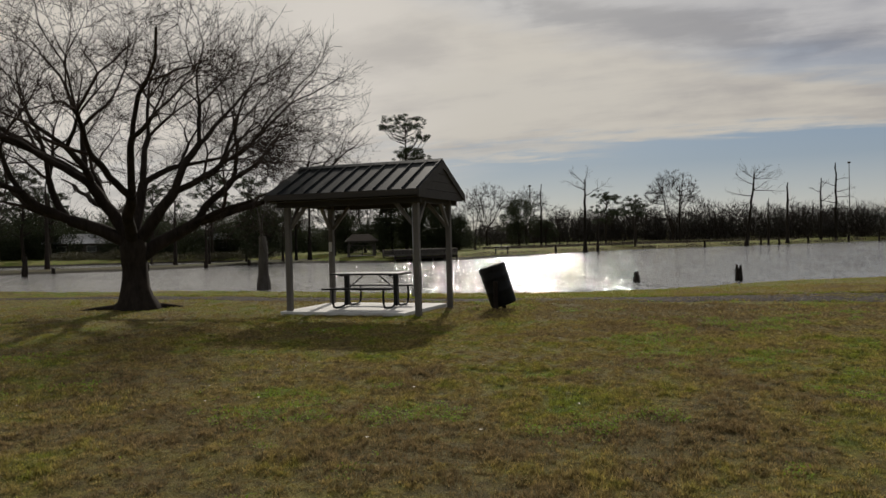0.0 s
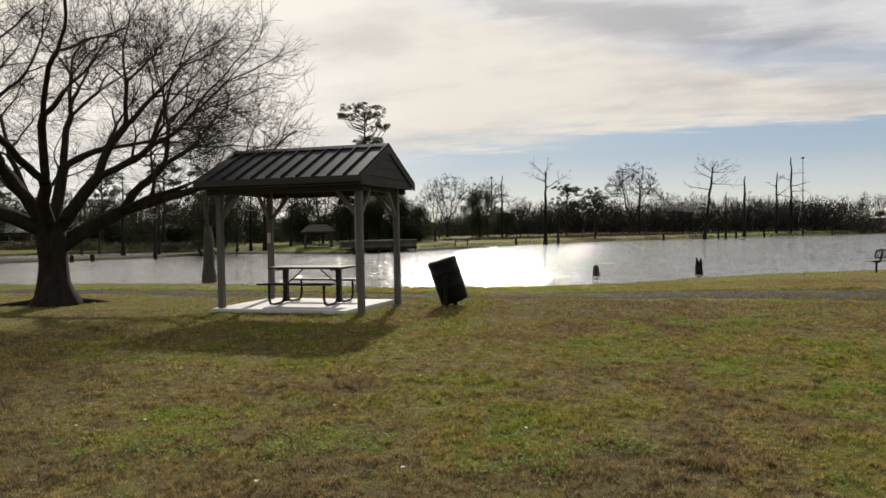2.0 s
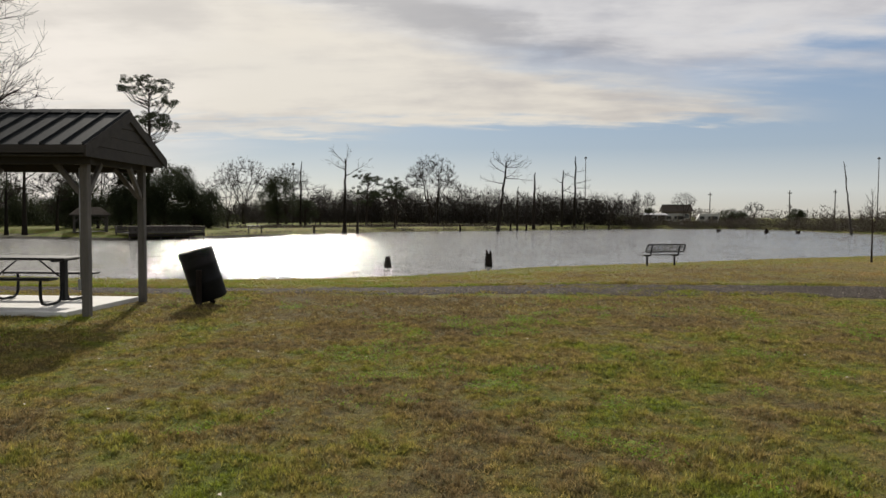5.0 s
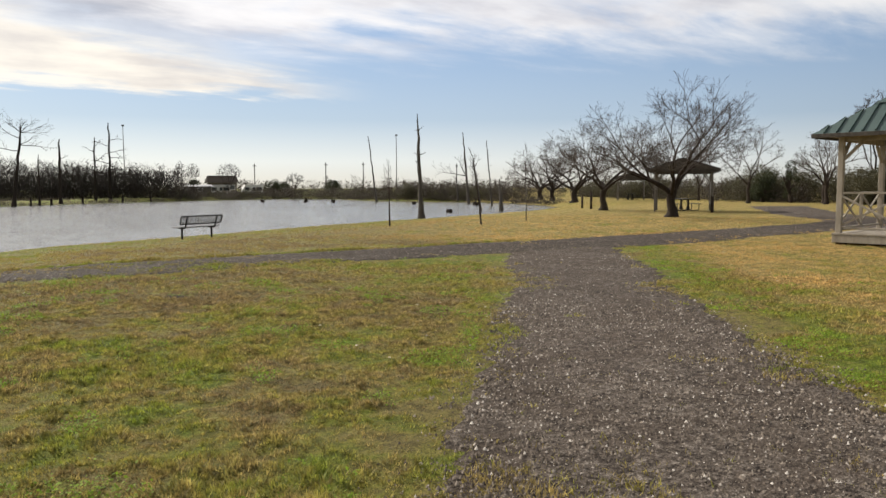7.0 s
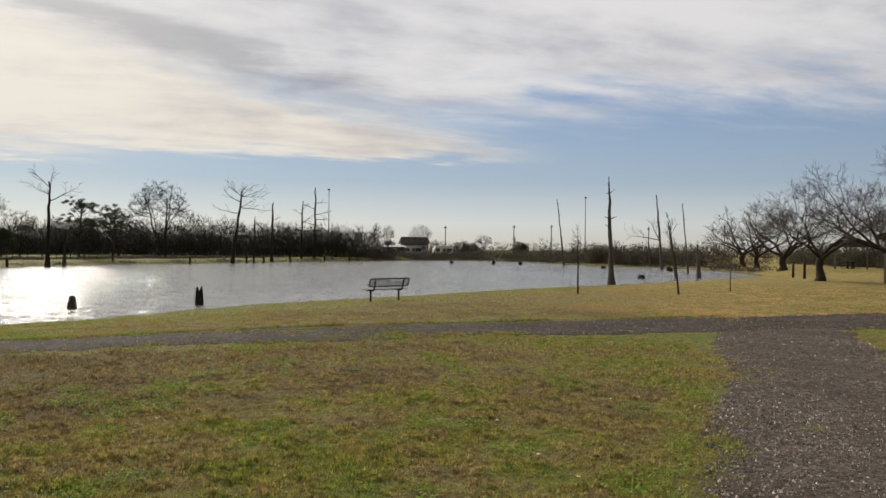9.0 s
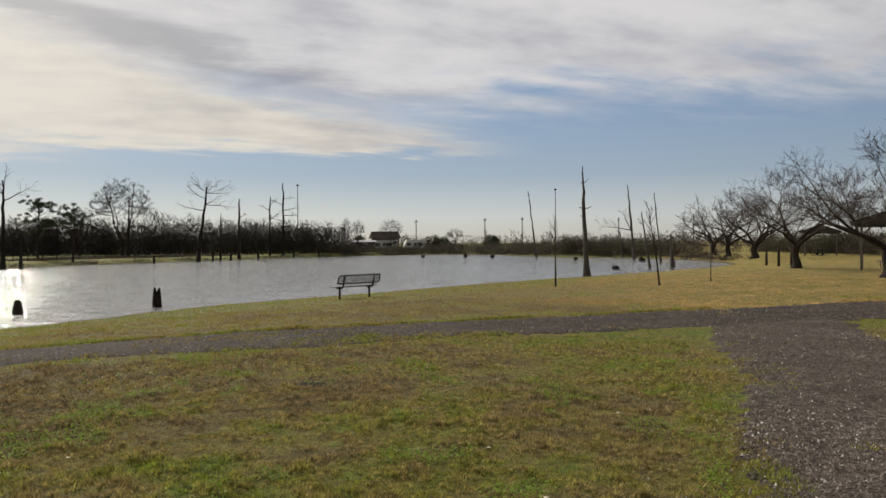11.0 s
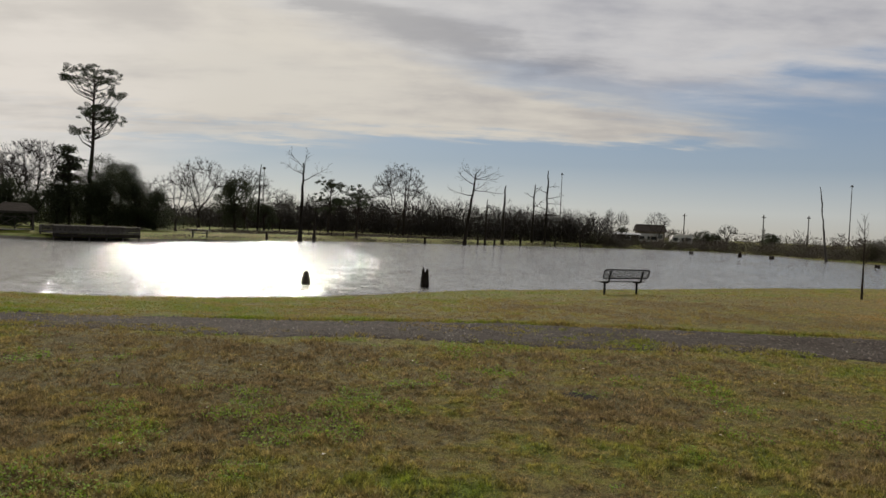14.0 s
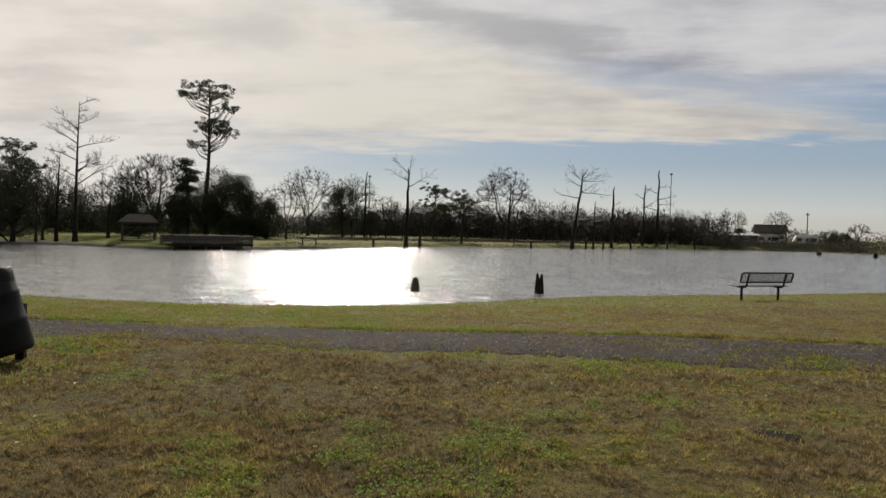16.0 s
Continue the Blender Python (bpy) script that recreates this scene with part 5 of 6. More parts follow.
def umbrella_pine(at, height, radius, heads, seed, label, leaf=0.13, count=800, bow=0.3):
    """A tall pine; heads are rounded tufts of boughs: (middle height, half width, half height, offset x, offset y, clumps)."""
    root = thing("pine_tree", pose(at[0], at[1], ground_z(*at)), label, "tree", "pines on the far bank")
    sk = Skeleton(seed)
    trunk = [Vector((bow * math.sin(2.6 * k / 14) * k / 14, 0.1 * math.sin(k), -0.3 + (height * 0.93 + 0.3) * k / 14)) for k in range(15)]
    sk.lines.append((trunk, [radius * (1.0 - 0.80 * (k / 14) ** 1.5) for k in range(15)]))
    clumps = []
    for z, wide, tall, ox, oy, n in heads:
        for c in range(n):
            a, el = 2.4 * c + sk.rng.uniform(-0.5, 0.5), math.asin(sk.rng.uniform(-0.45, 1.0))
            share = sk.rng.uniform(0.45, 1.0)
            q = Vector((ox + wide * share * math.cos(a) * math.cos(el), oy + wide * share * math.sin(a) * math.cos(el), z + tall * share * math.sin(el)))
            low = max(q.z - 0.55 * math.hypot(q.x, q.y) - sk.rng.uniform(0.2, 0.6), height * 0.2)
            u = min(low / height, 0.92) * 14 / 0.93
            k = min(int(u), 13)
            base = trunk[k].lerp(trunk[k + 1], u - k)
            way = q - base
            mid = base + way * 0.5 + Vector((way.x * 0.12, way.y * 0.12, -0.10 * way.length))
            sk.lines.append(([base, base.lerp(mid, 0.5), mid, q], [0.05, 0.04, 0.03, 0.012]))
            for _ in range(3):
                p = q + Vector((sk.rng.gauss(0, 0.46), sk.rng.gauss(0, 0.46), sk.rng.gauss(0.05, 0.20)))
                clumps.append((p.x, p.y, p.z, sk.rng.uniform(0.18, 0.42)))
    v, f = sk.arrays(0, 9, 6)
    sheet("trunk", v, f, BARK, root, smooth=True)
    v, f = leaf_cloud(clumps, leaf, count, seed, 0.6)
    sheet("crown", v, f, PINELEAF, root)
    return root


def make_evergreen(at, height, reach, seed, label, mat=None, count=760, size=0.13, low=0.05):
    """A round-headed evergreen: a short forked trunk and a lumpy crown with gaps."""
    root = thing("evergreen_tree", pose(at[0], at[1], ground_z(*at)), label, "tree", "evergreens on the far bank")
    sk = Skeleton(seed)
    trunk = sk.limb((0, 0, -0.3), (0, 0, 1), height * 0.7, 0.16 + height * 0.012, 0.06, 6, 0.06, 0.03)
    clumps = []
    for k in range(int(16 + reach * 9)):
        u = sk.rng.uniform(low, 1.0)
        a = sk.rng.uniform(0, 6.28)
        wide = reach * math.sin(math.pi * min(max(0.12 + 0.80 * u, 0), 1)) ** 0.7 * sk.rng.uniform(0.3, 1.0)
        q = Vector((math.cos(a) * wide, math.sin(a) * wide, height * (0.06 + 0.86 * u)))
        clumps.append((q.x, q.y, q.z, reach * sk.rng.uniform(0.22, 0.46)))
        base = trunk[0][min(int(u * 6), 5)]
        sk.limb(base, q - base, (q - base).length, 0.05, 0.02, 4, 0.05, 0.0)
    v, f = sk.arrays(0, 9, 5)
    sheet("trunk", v, f, BARK, root, smooth=True)
    v, f = leaf_cloud(clumps, size, count, seed, 0.85)
    sheet("crown", v, f, mat or OAKLEAF, root)
    return root


def far_bare(at, height, reach, seed, trunk_h, label="leafless broad tree among the far bank woods", fine=0.8, shoots=2.0, twig=None):
    low = trunk_h * 0.75
    up = 25 if reach < 0.36 * height else 0
    return crown_tree("bare_tree", at, ((height + low) / 2 + 0.1 * height, reach * 1.15, (height - low) / 2), trunk_h, 0.06 + height * 0.010, [(a + seed * 47, e + up) for a, e in ((5, 5), (65, 25), (125, 5), (185, 30), (240, 5), (300, 25), (30, 60), (200, 65))], (int(32 * fine), int(115 * fine), int(330 * fine)), seed, label, "bare trees of the far bank", tip=0.017, thick=0.06, sides=6, shoots=shoots, low_edge=-0.1 if up else -0.2, boughs=8, coarse=3.0, fine_tip=0.0075, twig=twig or WETWOOD)


make_cypress((-29.3, 51.0), 11.6, 0.18, 71, "tall bare cypress with level limbs on the bank")
make_cypress((-30.2, 49.9), 7.4, 0.15, 72, "smaller bare cypress on the bank")
make_cypress((-27.6, 53.0), 4.2, 0.16, 73, "short bare cypress on the bank")
umbrella_pine((-25.2, 66.1), 16.0, 0.25, [(14.6, 2.5, 1.45, -0.45, 0.0, 30), (13.1, 1.1, 0.5, 1.9, 0.3, 8), (11.2, 2.3, 0.95, 0.55, 0.0, 20), (10.5, 1.0, 0.6, 2.1, 0.0, 7), (9.3, 0.9, 0.6, -1.0, 0.0, 6)], 74, "very tall pine with an umbrella crown and bare trunk")
make_pine((-26.8, 65.6), 8.4, 0.16, [(0.97, 0.6, 4, 0.5), (0.85, 1.2, 6, 0.5), (0.72, 1.5, 7, 0.55), (0.60, 1.5, 7, 0.5), (0.48, 1.3, 6, 0.5), (0.36, 1.0, 4, 0.5)], 75, "small pine beside the tall pine")
make_evergreen((-23.6, 66.6), 7.2, 3.5, 76, "dark evergreen oak behind the fishing pier")
make_evergreen((-31.0, 62.5), 4.4, 3.0, 211, "dark evergreen bush behind the small gazebo")
make_evergreen((-27.2, 64.2), 4.6, 2.4, 212, "dark evergreen bush under the tall pine")
make_evergreen((-20.8, 67.4), 5.0, 2.6, 213, "dark evergreen bush beside the tall pine")
make_evergreen((-19.6, 68.6), 4.2, 2.0, 77, "dark evergreen bush on the far bank")
far_bare((-29.4, 63.7), 7.4, 3.6, 78, 1.3, "dense dark leafless tree behind the small gazebo", 1.6, 5.0)
far_bare((-34.0, 66.0), 6.0, 2.9, 79, 1.2, fine=1.3, shoots=4.0)
far_bare((-18.0, 70.0), 5.4, 2.6, 80, 1.0)
far_bare((-24.0, 95.0), 8.6, 3.6, 81, 2.2, "leafless round-headed oak standing alone on the far bank", 1.0, 4.0)
far_bare((-19.0, 100.0), 8.0, 3.4, 82, 2.0, fine=1.0, shoots=4.0)
make_evergreen((-18.2, 92.5), 7.0, 2.7, 83, "dark evergreen beside the leafless oak")
make_evergreen((-14.2, 92.0), 3.6, 1.6, 84, "small dark evergreen bush on the far bank")
far_bare((-12.8, 95.0), 5.4, 2.0, 85, 0.8)
umbrella_pine((-5.9, 93.5), 7.9, 0.16, [(6.5, 1.6, 1.15, 0.2, 0, 16), (4.6, 1.3, 0.7, -0.9, 0, 8), (4.4, 1.2, 0.7, 1.1, 0, 8), (3.2, 1.2, 0.8, 0, 0, 7)], 86, "short dark pine on the far bank", 0.16, 600)
umbrella_pine((-0.9, 84.0), 6.7, 0.15, [(5.3, 1.35, 1.05, 0, 0, 15), (4.0, 1.5, 0.6, 0.2, 0, 10)], 87, "short dark pine near the far water's edge", 0.16, 600)
far_bare((2.6, 108.7), 10.0, 3.7, 88, 1.6, "leafless round-headed tree rising above the far woods", 1.6, 5.0)
far_bare((-3.4, 112.5), 6.4, 2.4, 89, 1.4, fine=1.0, shoots=4.0)


def make_thicket(name, line, depth, heights, per_metre, stems, seed, mat, label, sliver=0.07, lean=0.55, reach=(0.10, 0.30)):
    """A belt of brush: stems that fan from many roots, each a thin three-cornered twig spray."""
    r = np.random.RandomState(seed)
    line = np.array(line, float)
    run = np.concatenate([[0], np.cumsum(np.hypot(*np.diff(line, axis=0).T))])
    n = int(run[-1] * per_metre)
    s = r.uniform(0, run[-1], n)
    x, y = np.interp(s, run, line[:, 0]), np.interp(s, run, line[:, 1])
    x, y = x + r.uniform(-0.5, 0.5, n) * depth, y + r.uniform(-0.5, 0.5, n) * depth
    tall = np.interp(s, run, np.interp(np.arange(len(line)), np.linspace(0, len(line) - 1, len(heights)), heights))
    lump = 0.70 + 0.22 * np.sin(s * 0.55 + 3 * np.sin(s * 0.13)) + 0.16 * np.sin(s * 1.7 + 2 * np.sin(s * 0.4)) + r.uniform(-0.2, 0.2, n)
    tall = tall * lump
    base = np.column_stack([x, y, ground_height(x, y) - 0.1])
    base, tall = np.repeat(base, stems, 0), np.repeat(tall, stems)
    m = len(base)
    rise = r.uniform(0, 0.72, m) ** 0.9
    start = base + np.column_stack([r.normal(0, 0.45, m), r.normal(0, 0.45, m), rise * tall])
    way = np.column_stack([r.normal(0, lean, m), r.normal(0, lean, m), r.uniform(0.5, 1.0, m)])
    end = start + way * (tall * r.uniform(*reach, m))[:, None]
    side = np.column_stack([r.normal(size=m), r.normal(size=m), r.normal(0, 0.4, m)])
    side *= (sliver * r.uniform(0.5, 1.5, m) / np.linalg.norm(side, axis=1))[:, None]
    v = np.stack([start - side, start + side, end], 1).reshape(-1, 3)
    ob = sheet(name, v, np.arange(len(v)).reshape(-1, 3), mat)
    return tagged(ob, label, "woods", kind="stuff")


def make_bushes(name, line, depth, tall, per_metre, leaves, size, seed, mat, label):
    """A belt of rounded bushes made of leaf sprays, uneven in height."""
    r = np.random.RandomState(seed)
    line = np.array(line, float)
    run = np.concatenate([[0], np.cumsum(np.hypot(*np.diff(line, axis=0).T))])
    n = int(run[-1] * per_metre)
    s = r.uniform(0, run[-1], n)
    x = np.interp(s, run, line[:, 0]) + r.uniform(-0.5, 0.5, n) * depth
    y = np.interp(s, run, line[:, 1]) + r.uniform(-0.5, 0.5, n) * depth
    h = np.interp(s, run, np.interp(np.arange(len(line)), np.linspace(0, len(line) - 1, len(tall)), tall)) * (0.62 + 0.25 * np.sin(s * 0.4 + 2 * np.sin(s * 0.17)) + r.uniform(-0.15, 0.25, n))
    z = ground_height(x, y)
    clumps = [(x[k], y[k], z[k] + h[k] * u, h[k] * 0.36 * r.uniform(0.8, 1.2)) for k in range(n) for u in (0.22, 0.45, 0.68)]
    v, f = leaf_cloud(clumps, size, leaves, seed, 0.9)
    return tagged(sheet(name, v, f, mat), label, "bushes", kind="stuff")


make_bushes("far_bushes", [(33, 118), (46, 122.5), (58, 127), (66, 114), (64.5, 100), (65, 88), (69.5, 76.5), (70, 67)], 4, [2.6, 1.2, 1.1, 1.8, 2.6, 2.8, 2.8], 1.6, 380, 0.12, 21, OLIVE, "low olive-brown bushes along the far east shore")
make_bushes("side_bushes", [(90, 78), (85, 62), (79, 46), (75, 32), (72, 20), (69, 6), (65, -10)], 8, [2.7, 2.8, 2.9, 3.6, 4.4, 4.6, 4.6], 2.2, 330, 0.15, 22, OLIVE, "olive evergreen bushes beyond the picnic lawn")
make_bushes("west_bushes", [(-90, 44), (-76, 54), (-60, 62), (-49, 67), (-45, 69.5)], 10, [5.2, 5.2], 1.7, 330, 0.17, 23, OAKLEAF, "dark evergreen undergrowth of the west bank woods")
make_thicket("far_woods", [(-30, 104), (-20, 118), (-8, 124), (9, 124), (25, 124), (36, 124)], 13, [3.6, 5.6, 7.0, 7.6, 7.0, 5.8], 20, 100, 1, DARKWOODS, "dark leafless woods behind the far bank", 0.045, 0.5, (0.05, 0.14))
make_thicket("far_brush", [(33, 119), (46, 124), (58, 128.5), (67, 115), (66, 100), (66.5, 88), (71, 77), (72, 67)], 7, [2.8, 2.0, 2.0, 2.2, 2.6, 3.0, 3.1, 2.8], 7, 150, 2, THICKET, "low olive-brown brush along the far east shore", 0.032, 0.8, (0.05, 0.15))
make_thicket("side_woods", [(90, 78), (86, 62), (80, 46), (76, 32), (73, 20), (70, 6), (66, -10)], 10, [2.8, 2.9, 2.9, 3.0, 3.0, 3.2, 3.2], 4, 140, 3, THICKET, "olive evergreen brush beyond the picnic lawn", 0.032, 0.9, (0.05, 0.15))
make_thicket("left_woods", [(-96, 44), (-80, 56), (-64, 66), (-50, 74), (-40, 80), (-28, 88)], 12, [8.2, 7.6, 7.6, 7.0, 4.2, 2.8], 13, 110, 4, OAKLEAF, "dark mixed woods behind the west bank", 0.045, 0.7, (0.07, 0.2))
make_thicket("distant_brush", [(-120, 150), (-60, 165), (0, 180), (60, 185), (120, 150), (150, 90), (140, 20)], 16, [4.5, 4.5, 4.5, 4.5, 4.5, 4.5], 5, 26, 5, THICKET, "distant hazy brown treeline", 0.10, 0.5, (0.08, 0.2))
make_thicket("bank_brush", [(-62, 50.5), (-50, 53), (-42, 55), (-36, 55)], 3, [1.2, 1.3, 1.2, 1.0], 10, 70, 6, OLIVE, "low brush along the west bank", 0.04, 0.8)
r_far = random.Random(77)
for k in range(9):
    t = k / 8
    far_bare((-86 + 52 * t + r_far.uniform(-2, 2), 52 + 32 * t + r_far.uniform(-3, 3)), r_far.uniform(6.0, 7.6), r_far.uniform(2.2, 3.0), 120 + k, 1.4, fine=0.45)
for k, (x, y, h) in enumerate([(-48.2, 60.4, 10.2), (-62.5, 46.5, 10.2), (-64.0, 44.7, 9.7), (-63.1, 50.5, 8.2), (-44.5, 62.5, 9.6), (-54.0, 57.0, 8.6)]):
    umbrella_pine((x, y), h, 0.18, [(h * 0.88, 1.9, 1.0, 0.3, 0, 16), (h * 0.72, 2.4, 0.8, -0.4 + 0.3 * k, 0.2, 14), (h * 0.56, 2.2, 0.8, 0.6 - 0.3 * k, 0, 12), (h * 0.40, 1.6, 0.7, 0, 0, 8)], 140 + k, "dark pine in the west bank woods", 0.16, 620)
for k, (x, y, h, w) in enumerate([(70, 22, 8.0, 2.0), (76, 44, 6.0, 1.8), (68.5, 14, 7.6, 2.0), (66.5, 6, 8.4, 2.4), (64, -1, 8.0, 2.6), (80, 54, 5.4, 1.8)]):
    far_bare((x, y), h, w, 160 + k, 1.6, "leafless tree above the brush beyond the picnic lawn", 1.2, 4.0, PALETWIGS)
for k in range(16):
    t = k / 15
    far_bare((-26 + 62 * t + r_far.uniform(-2, 2), 116 + 8 * math.sin(t * 3) + r_far.uniform(-3, 3)), r_far.uniform(4.0, 5.2), r_far.uniform(1.4, 2.2), 180 + k, 1.0, fine=0.4)

for k, (x, y, h, w) in enumerate([(66.4, 31.0, 7.8, 2.5), (66.3, 23.9, 7.6, 2.6), (69.5, 26.0, 6.8, 2.2), (68.0, 19.0, 7.4, 2.6)]):
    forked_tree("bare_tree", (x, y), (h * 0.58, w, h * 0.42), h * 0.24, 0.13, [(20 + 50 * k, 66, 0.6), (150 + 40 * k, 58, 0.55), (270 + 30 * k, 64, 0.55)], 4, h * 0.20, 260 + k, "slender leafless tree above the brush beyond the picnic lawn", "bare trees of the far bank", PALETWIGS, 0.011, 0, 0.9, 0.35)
make_evergreen((71.4, 33.1), 2.9, 1.7, 171, "dark evergreen bush behind the picnic lawn")
make_evergreen((70.2, 29.4), 4.0, 0.9, 172, "narrow dark evergreen behind the picnic lawn")
make_evergreen((66.4, 20.2), 2.6, 2.0, 173, "broad olive evergreen behind the picnic lawn", OLIVE)

make_thicket("shore_brush", [(62.6, 52), (65.4, 60), (68.4, 68), (67.4, 76.4), (63.4, 86.4), (62.4, 98), (64.2, 112), (56.6, 125.2), (40, 118.2), (30, 111.2), (20, 100.3), (12, 92.3), (0, 82.8), (-7.6, 72), (-11.2, 60), (-14, 53)], 2.0, [0.8, 0.9, 1.0, 0.9, 0.7, 0.6, 0.35, 0.3], 5, 36, 7, THICKET, "low brown reeds and brush at the far water's edge", 0.035, 0.7, (0.15, 0.4))
make_evergreen((-31.4, 46.4), 6.6, 2.6, 201, "dark dense evergreen on the west bank beside the cypresses")
far_bare((-33.3, 52.4), 5.7, 2.2, 202, 1.2, "low leafless tree on the west bank beside the cypresses")
make_thicket("scrub_field", [(-17, 74), (-10, 84), (-1, 93), (8, 101), (18, 108)], 9, [0.45, 0.5, 0.5, 0.45], 22, 26, 8, THICKET, "low brown scrub between the far bank lawn and the woods", 0.035, 0.7, (0.2, 0.5))

# ---- buildings, pier, poles ----


def hip_roof(bm, x0, x1, y0, y1, z0, z1, ridge=0.0):
    """A hipped roof solid over a rectangle; ridge: half length of its top along x."""
    cx, cy = (x0 + x1) / 2, (y0 + y1) / 2
    low = [bm.verts.new(p) for p in ((x0, y0, z0), (x1, y0, z0), (x1, y1, z0), (x0, y1, z0))]
    a, b = bm.verts.new((cx - ridge - 0.02, cy, z1)), bm.verts.new((cx + ridge + 0.02, cy, z1))
    for f in ((low[0], low[1], b, a), (low[1], low[2], b), (low[2], low[3], a, b), (low[3], low[0], a), low[::-1]):
        bm.faces.new(f)
    return bm


def make_gazebo(m, size, label, roofmat, wood, floor=0.30, eave=2.58, top=3.7, group="", cupola=False, o=0.60, ridge=0.0):
    """A square open gazebo with crossed railings and a hipped metal roof; a corner stands at the origin."""
    root = thing("gazebo", m, label, "gazebo", group)
    deck = part("deck", boxed((-0.06, -0.06, floor - 0.05), (size + 0.06, size + 0.06, floor), 0.008), wood, root)
    for a, b in (((-0.05, -0.05, 0.06), (size + 0.05, -0.01, floor - 0.055)), ((-0.05, size + 0.01, 0.06), (size + 0.05, size + 0.05, floor - 0.055)), ((-0.05, 0.0, 0.06), (-0.01, size, floor - 0.055)), ((size + 0.01, 0.0, 0.06), (size + 0.05, size, floor - 0.055))):
        part("skirt_board", boxed(a, b), wood, deck)
    for x, y in ((0.12, 0.12), (size - 0.12, 0.12), (0.12, size - 0.12), (size - 0.12, size - 0.12)):
        part("footing", boxed((x - 0.1, y - 0.1, -0.1), (x + 0.1, y + 0.1, floor - 0.06)), WETWOOD, root)
    corners = [(0.07, 0.07), (size - 0.07, 0.07), (size - 0.07, size - 0.07), (0.07, size - 0.07)]
    for x, y in corners:
        part("post", boxed((x - 0.065, y - 0.065, floor + 0.002), (x + 0.065, y + 0.065, eave), 0.008), wood, root)
    for (ax, ay), (bx, by) in zip(corners, corners[1:] + corners[:1]):
        part("beam", bar((ax, ay, eave - 0.09), (bx, by, eave - 0.09), 0.05, 0.16), wood, root)
        d = Vector((bx - ax, by - ay, 0)).normalized()
        for (cx, cy), s in (((ax, ay), 1), ((bx, by), -1)):
            part("brace", bar((cx + s * d.x * 0.05, cy + s * d.y * 0.05, eave - 0.62), (cx + s * d.x * 0.48, cy + s * d.y * 0.48, eave - 0.18), 0.07, 0.07), wood, root)
        if (ax, ay) == corners[2]:
            continue
        mid = ((ax + bx) / 2, (ay + by) / 2)
        part("baluster", boxed((mid[0] - 0.035, mid[1] - 0.035, floor + 0.002), (mid[0] + 0.035, mid[1] + 0.035, floor + 1.0)), wood, root)
        for z in (0.12, 1.0):
            part("rail", bar((ax, ay, floor + z), (bx, by, floor + z), 0.045, 0.05), wood, root)
        for (px, py), (qx, qy) in (((ax, ay), mid), (mid, (bx, by))):
            part("cross_rail", bar((px, py, floor + 0.16), (qx, qy, floor + 0.96), 0.035, 0.05), wood, root)
            part("cross_rail", bar((px + d.y * 0.04, py - d.x * 0.04, floor + 0.96), (qx + d.y * 0.04, qy - d.x * 0.04, floor + 0.16), 0.035, 0.05), wood, root)
    roof = part("roof", hip_roof(bmesh.new(), -o, size + o, -o, size + o, eave + 0.02, top, ridge), roofmat, root)
    half, c = size / 2 + o, size / 2
    count = 14 if cupola else 0
    for k in range(1, count):
        t = (k / count - 0.5) * 2 * half
        for side in range(4):
            flat = ridge if side % 2 == 0 else 0.0
            run = min((half - abs(t)) / max(half - flat, 0.1), 1.0) * half
            if side % 2:
                run = (half - abs(t)) * (half - ridge) / half
            deep = half if side % 2 == 0 else half - ridge
            a = Vector((c + t, -o, eave + 0.045))
            b = Vector((c + t, -o + run, eave + 0.045 + (top - eave - 0.02) * run / deep))
            spin = Matrix.Translation((c, c, 0)) @ Matrix.Rotation(side * math.pi / 2, 4, "Z") @ Matrix.Translation((-c, -c, 0))
            part("seam", bar(spin @ a, spin @ b, 0.028, 0.045, 0), roofmat, roof)
    # fascia takes a darker wood colour to stand for the shade on it
    for (ax, ay), (bx, by) in (((-o, -o), (size + o, -o)), ((size + o, -o), (size + o, size + o)), ((size + o, size + o), (-o, size + o)), ((-o, size + o), (-o, -o))):
        part("fascia", bar((ax, ay, eave - 0.03), (bx, by, eave - 0.03), 0.03, 0.10), GREYWOOD, root)
    part("soffit", boxed((-o + 0.02, -o + 0.02, eave - 0.015), (size + o - 0.02, size + o - 0.02, eave + 0.01), 0), wood, root)
    if cupola:
        part("cupola", hip_roof(bmesh.new(), c - 0.95, c + 0.95, c - 0.95, c + 0.95, top - 0.60, top + 0.10), roofmat, root)
    return root


GREENROOF = surface("faded_green_metal_roof", (0.022, 0.044, 0.040), (0.045, 0.076, 0.070), 2.0, 0.55, 0.0, 0.003, fine=30.0, strength=0.2)
make_gazebo(pose(27.5, 0.75, 0.0, 0, 0, -80), 3.1, "pale timber gazebo with crossed railings and a green metal roof", GREENROOF, PALEWOOD, eave=2.74, top=4.12, cupola=True, o=0.46)
gx, gy = -23.9, 48.9
make_gazebo(pose(gx, gy, ground_z(gx, gy), 0, 0, 30), 2.6, "small brown gazebo with crossed railings on the far bank", DARKROOF, GREYWOOD, 0.12, 1.55, 2.2, o=0.22, ridge=0.8)

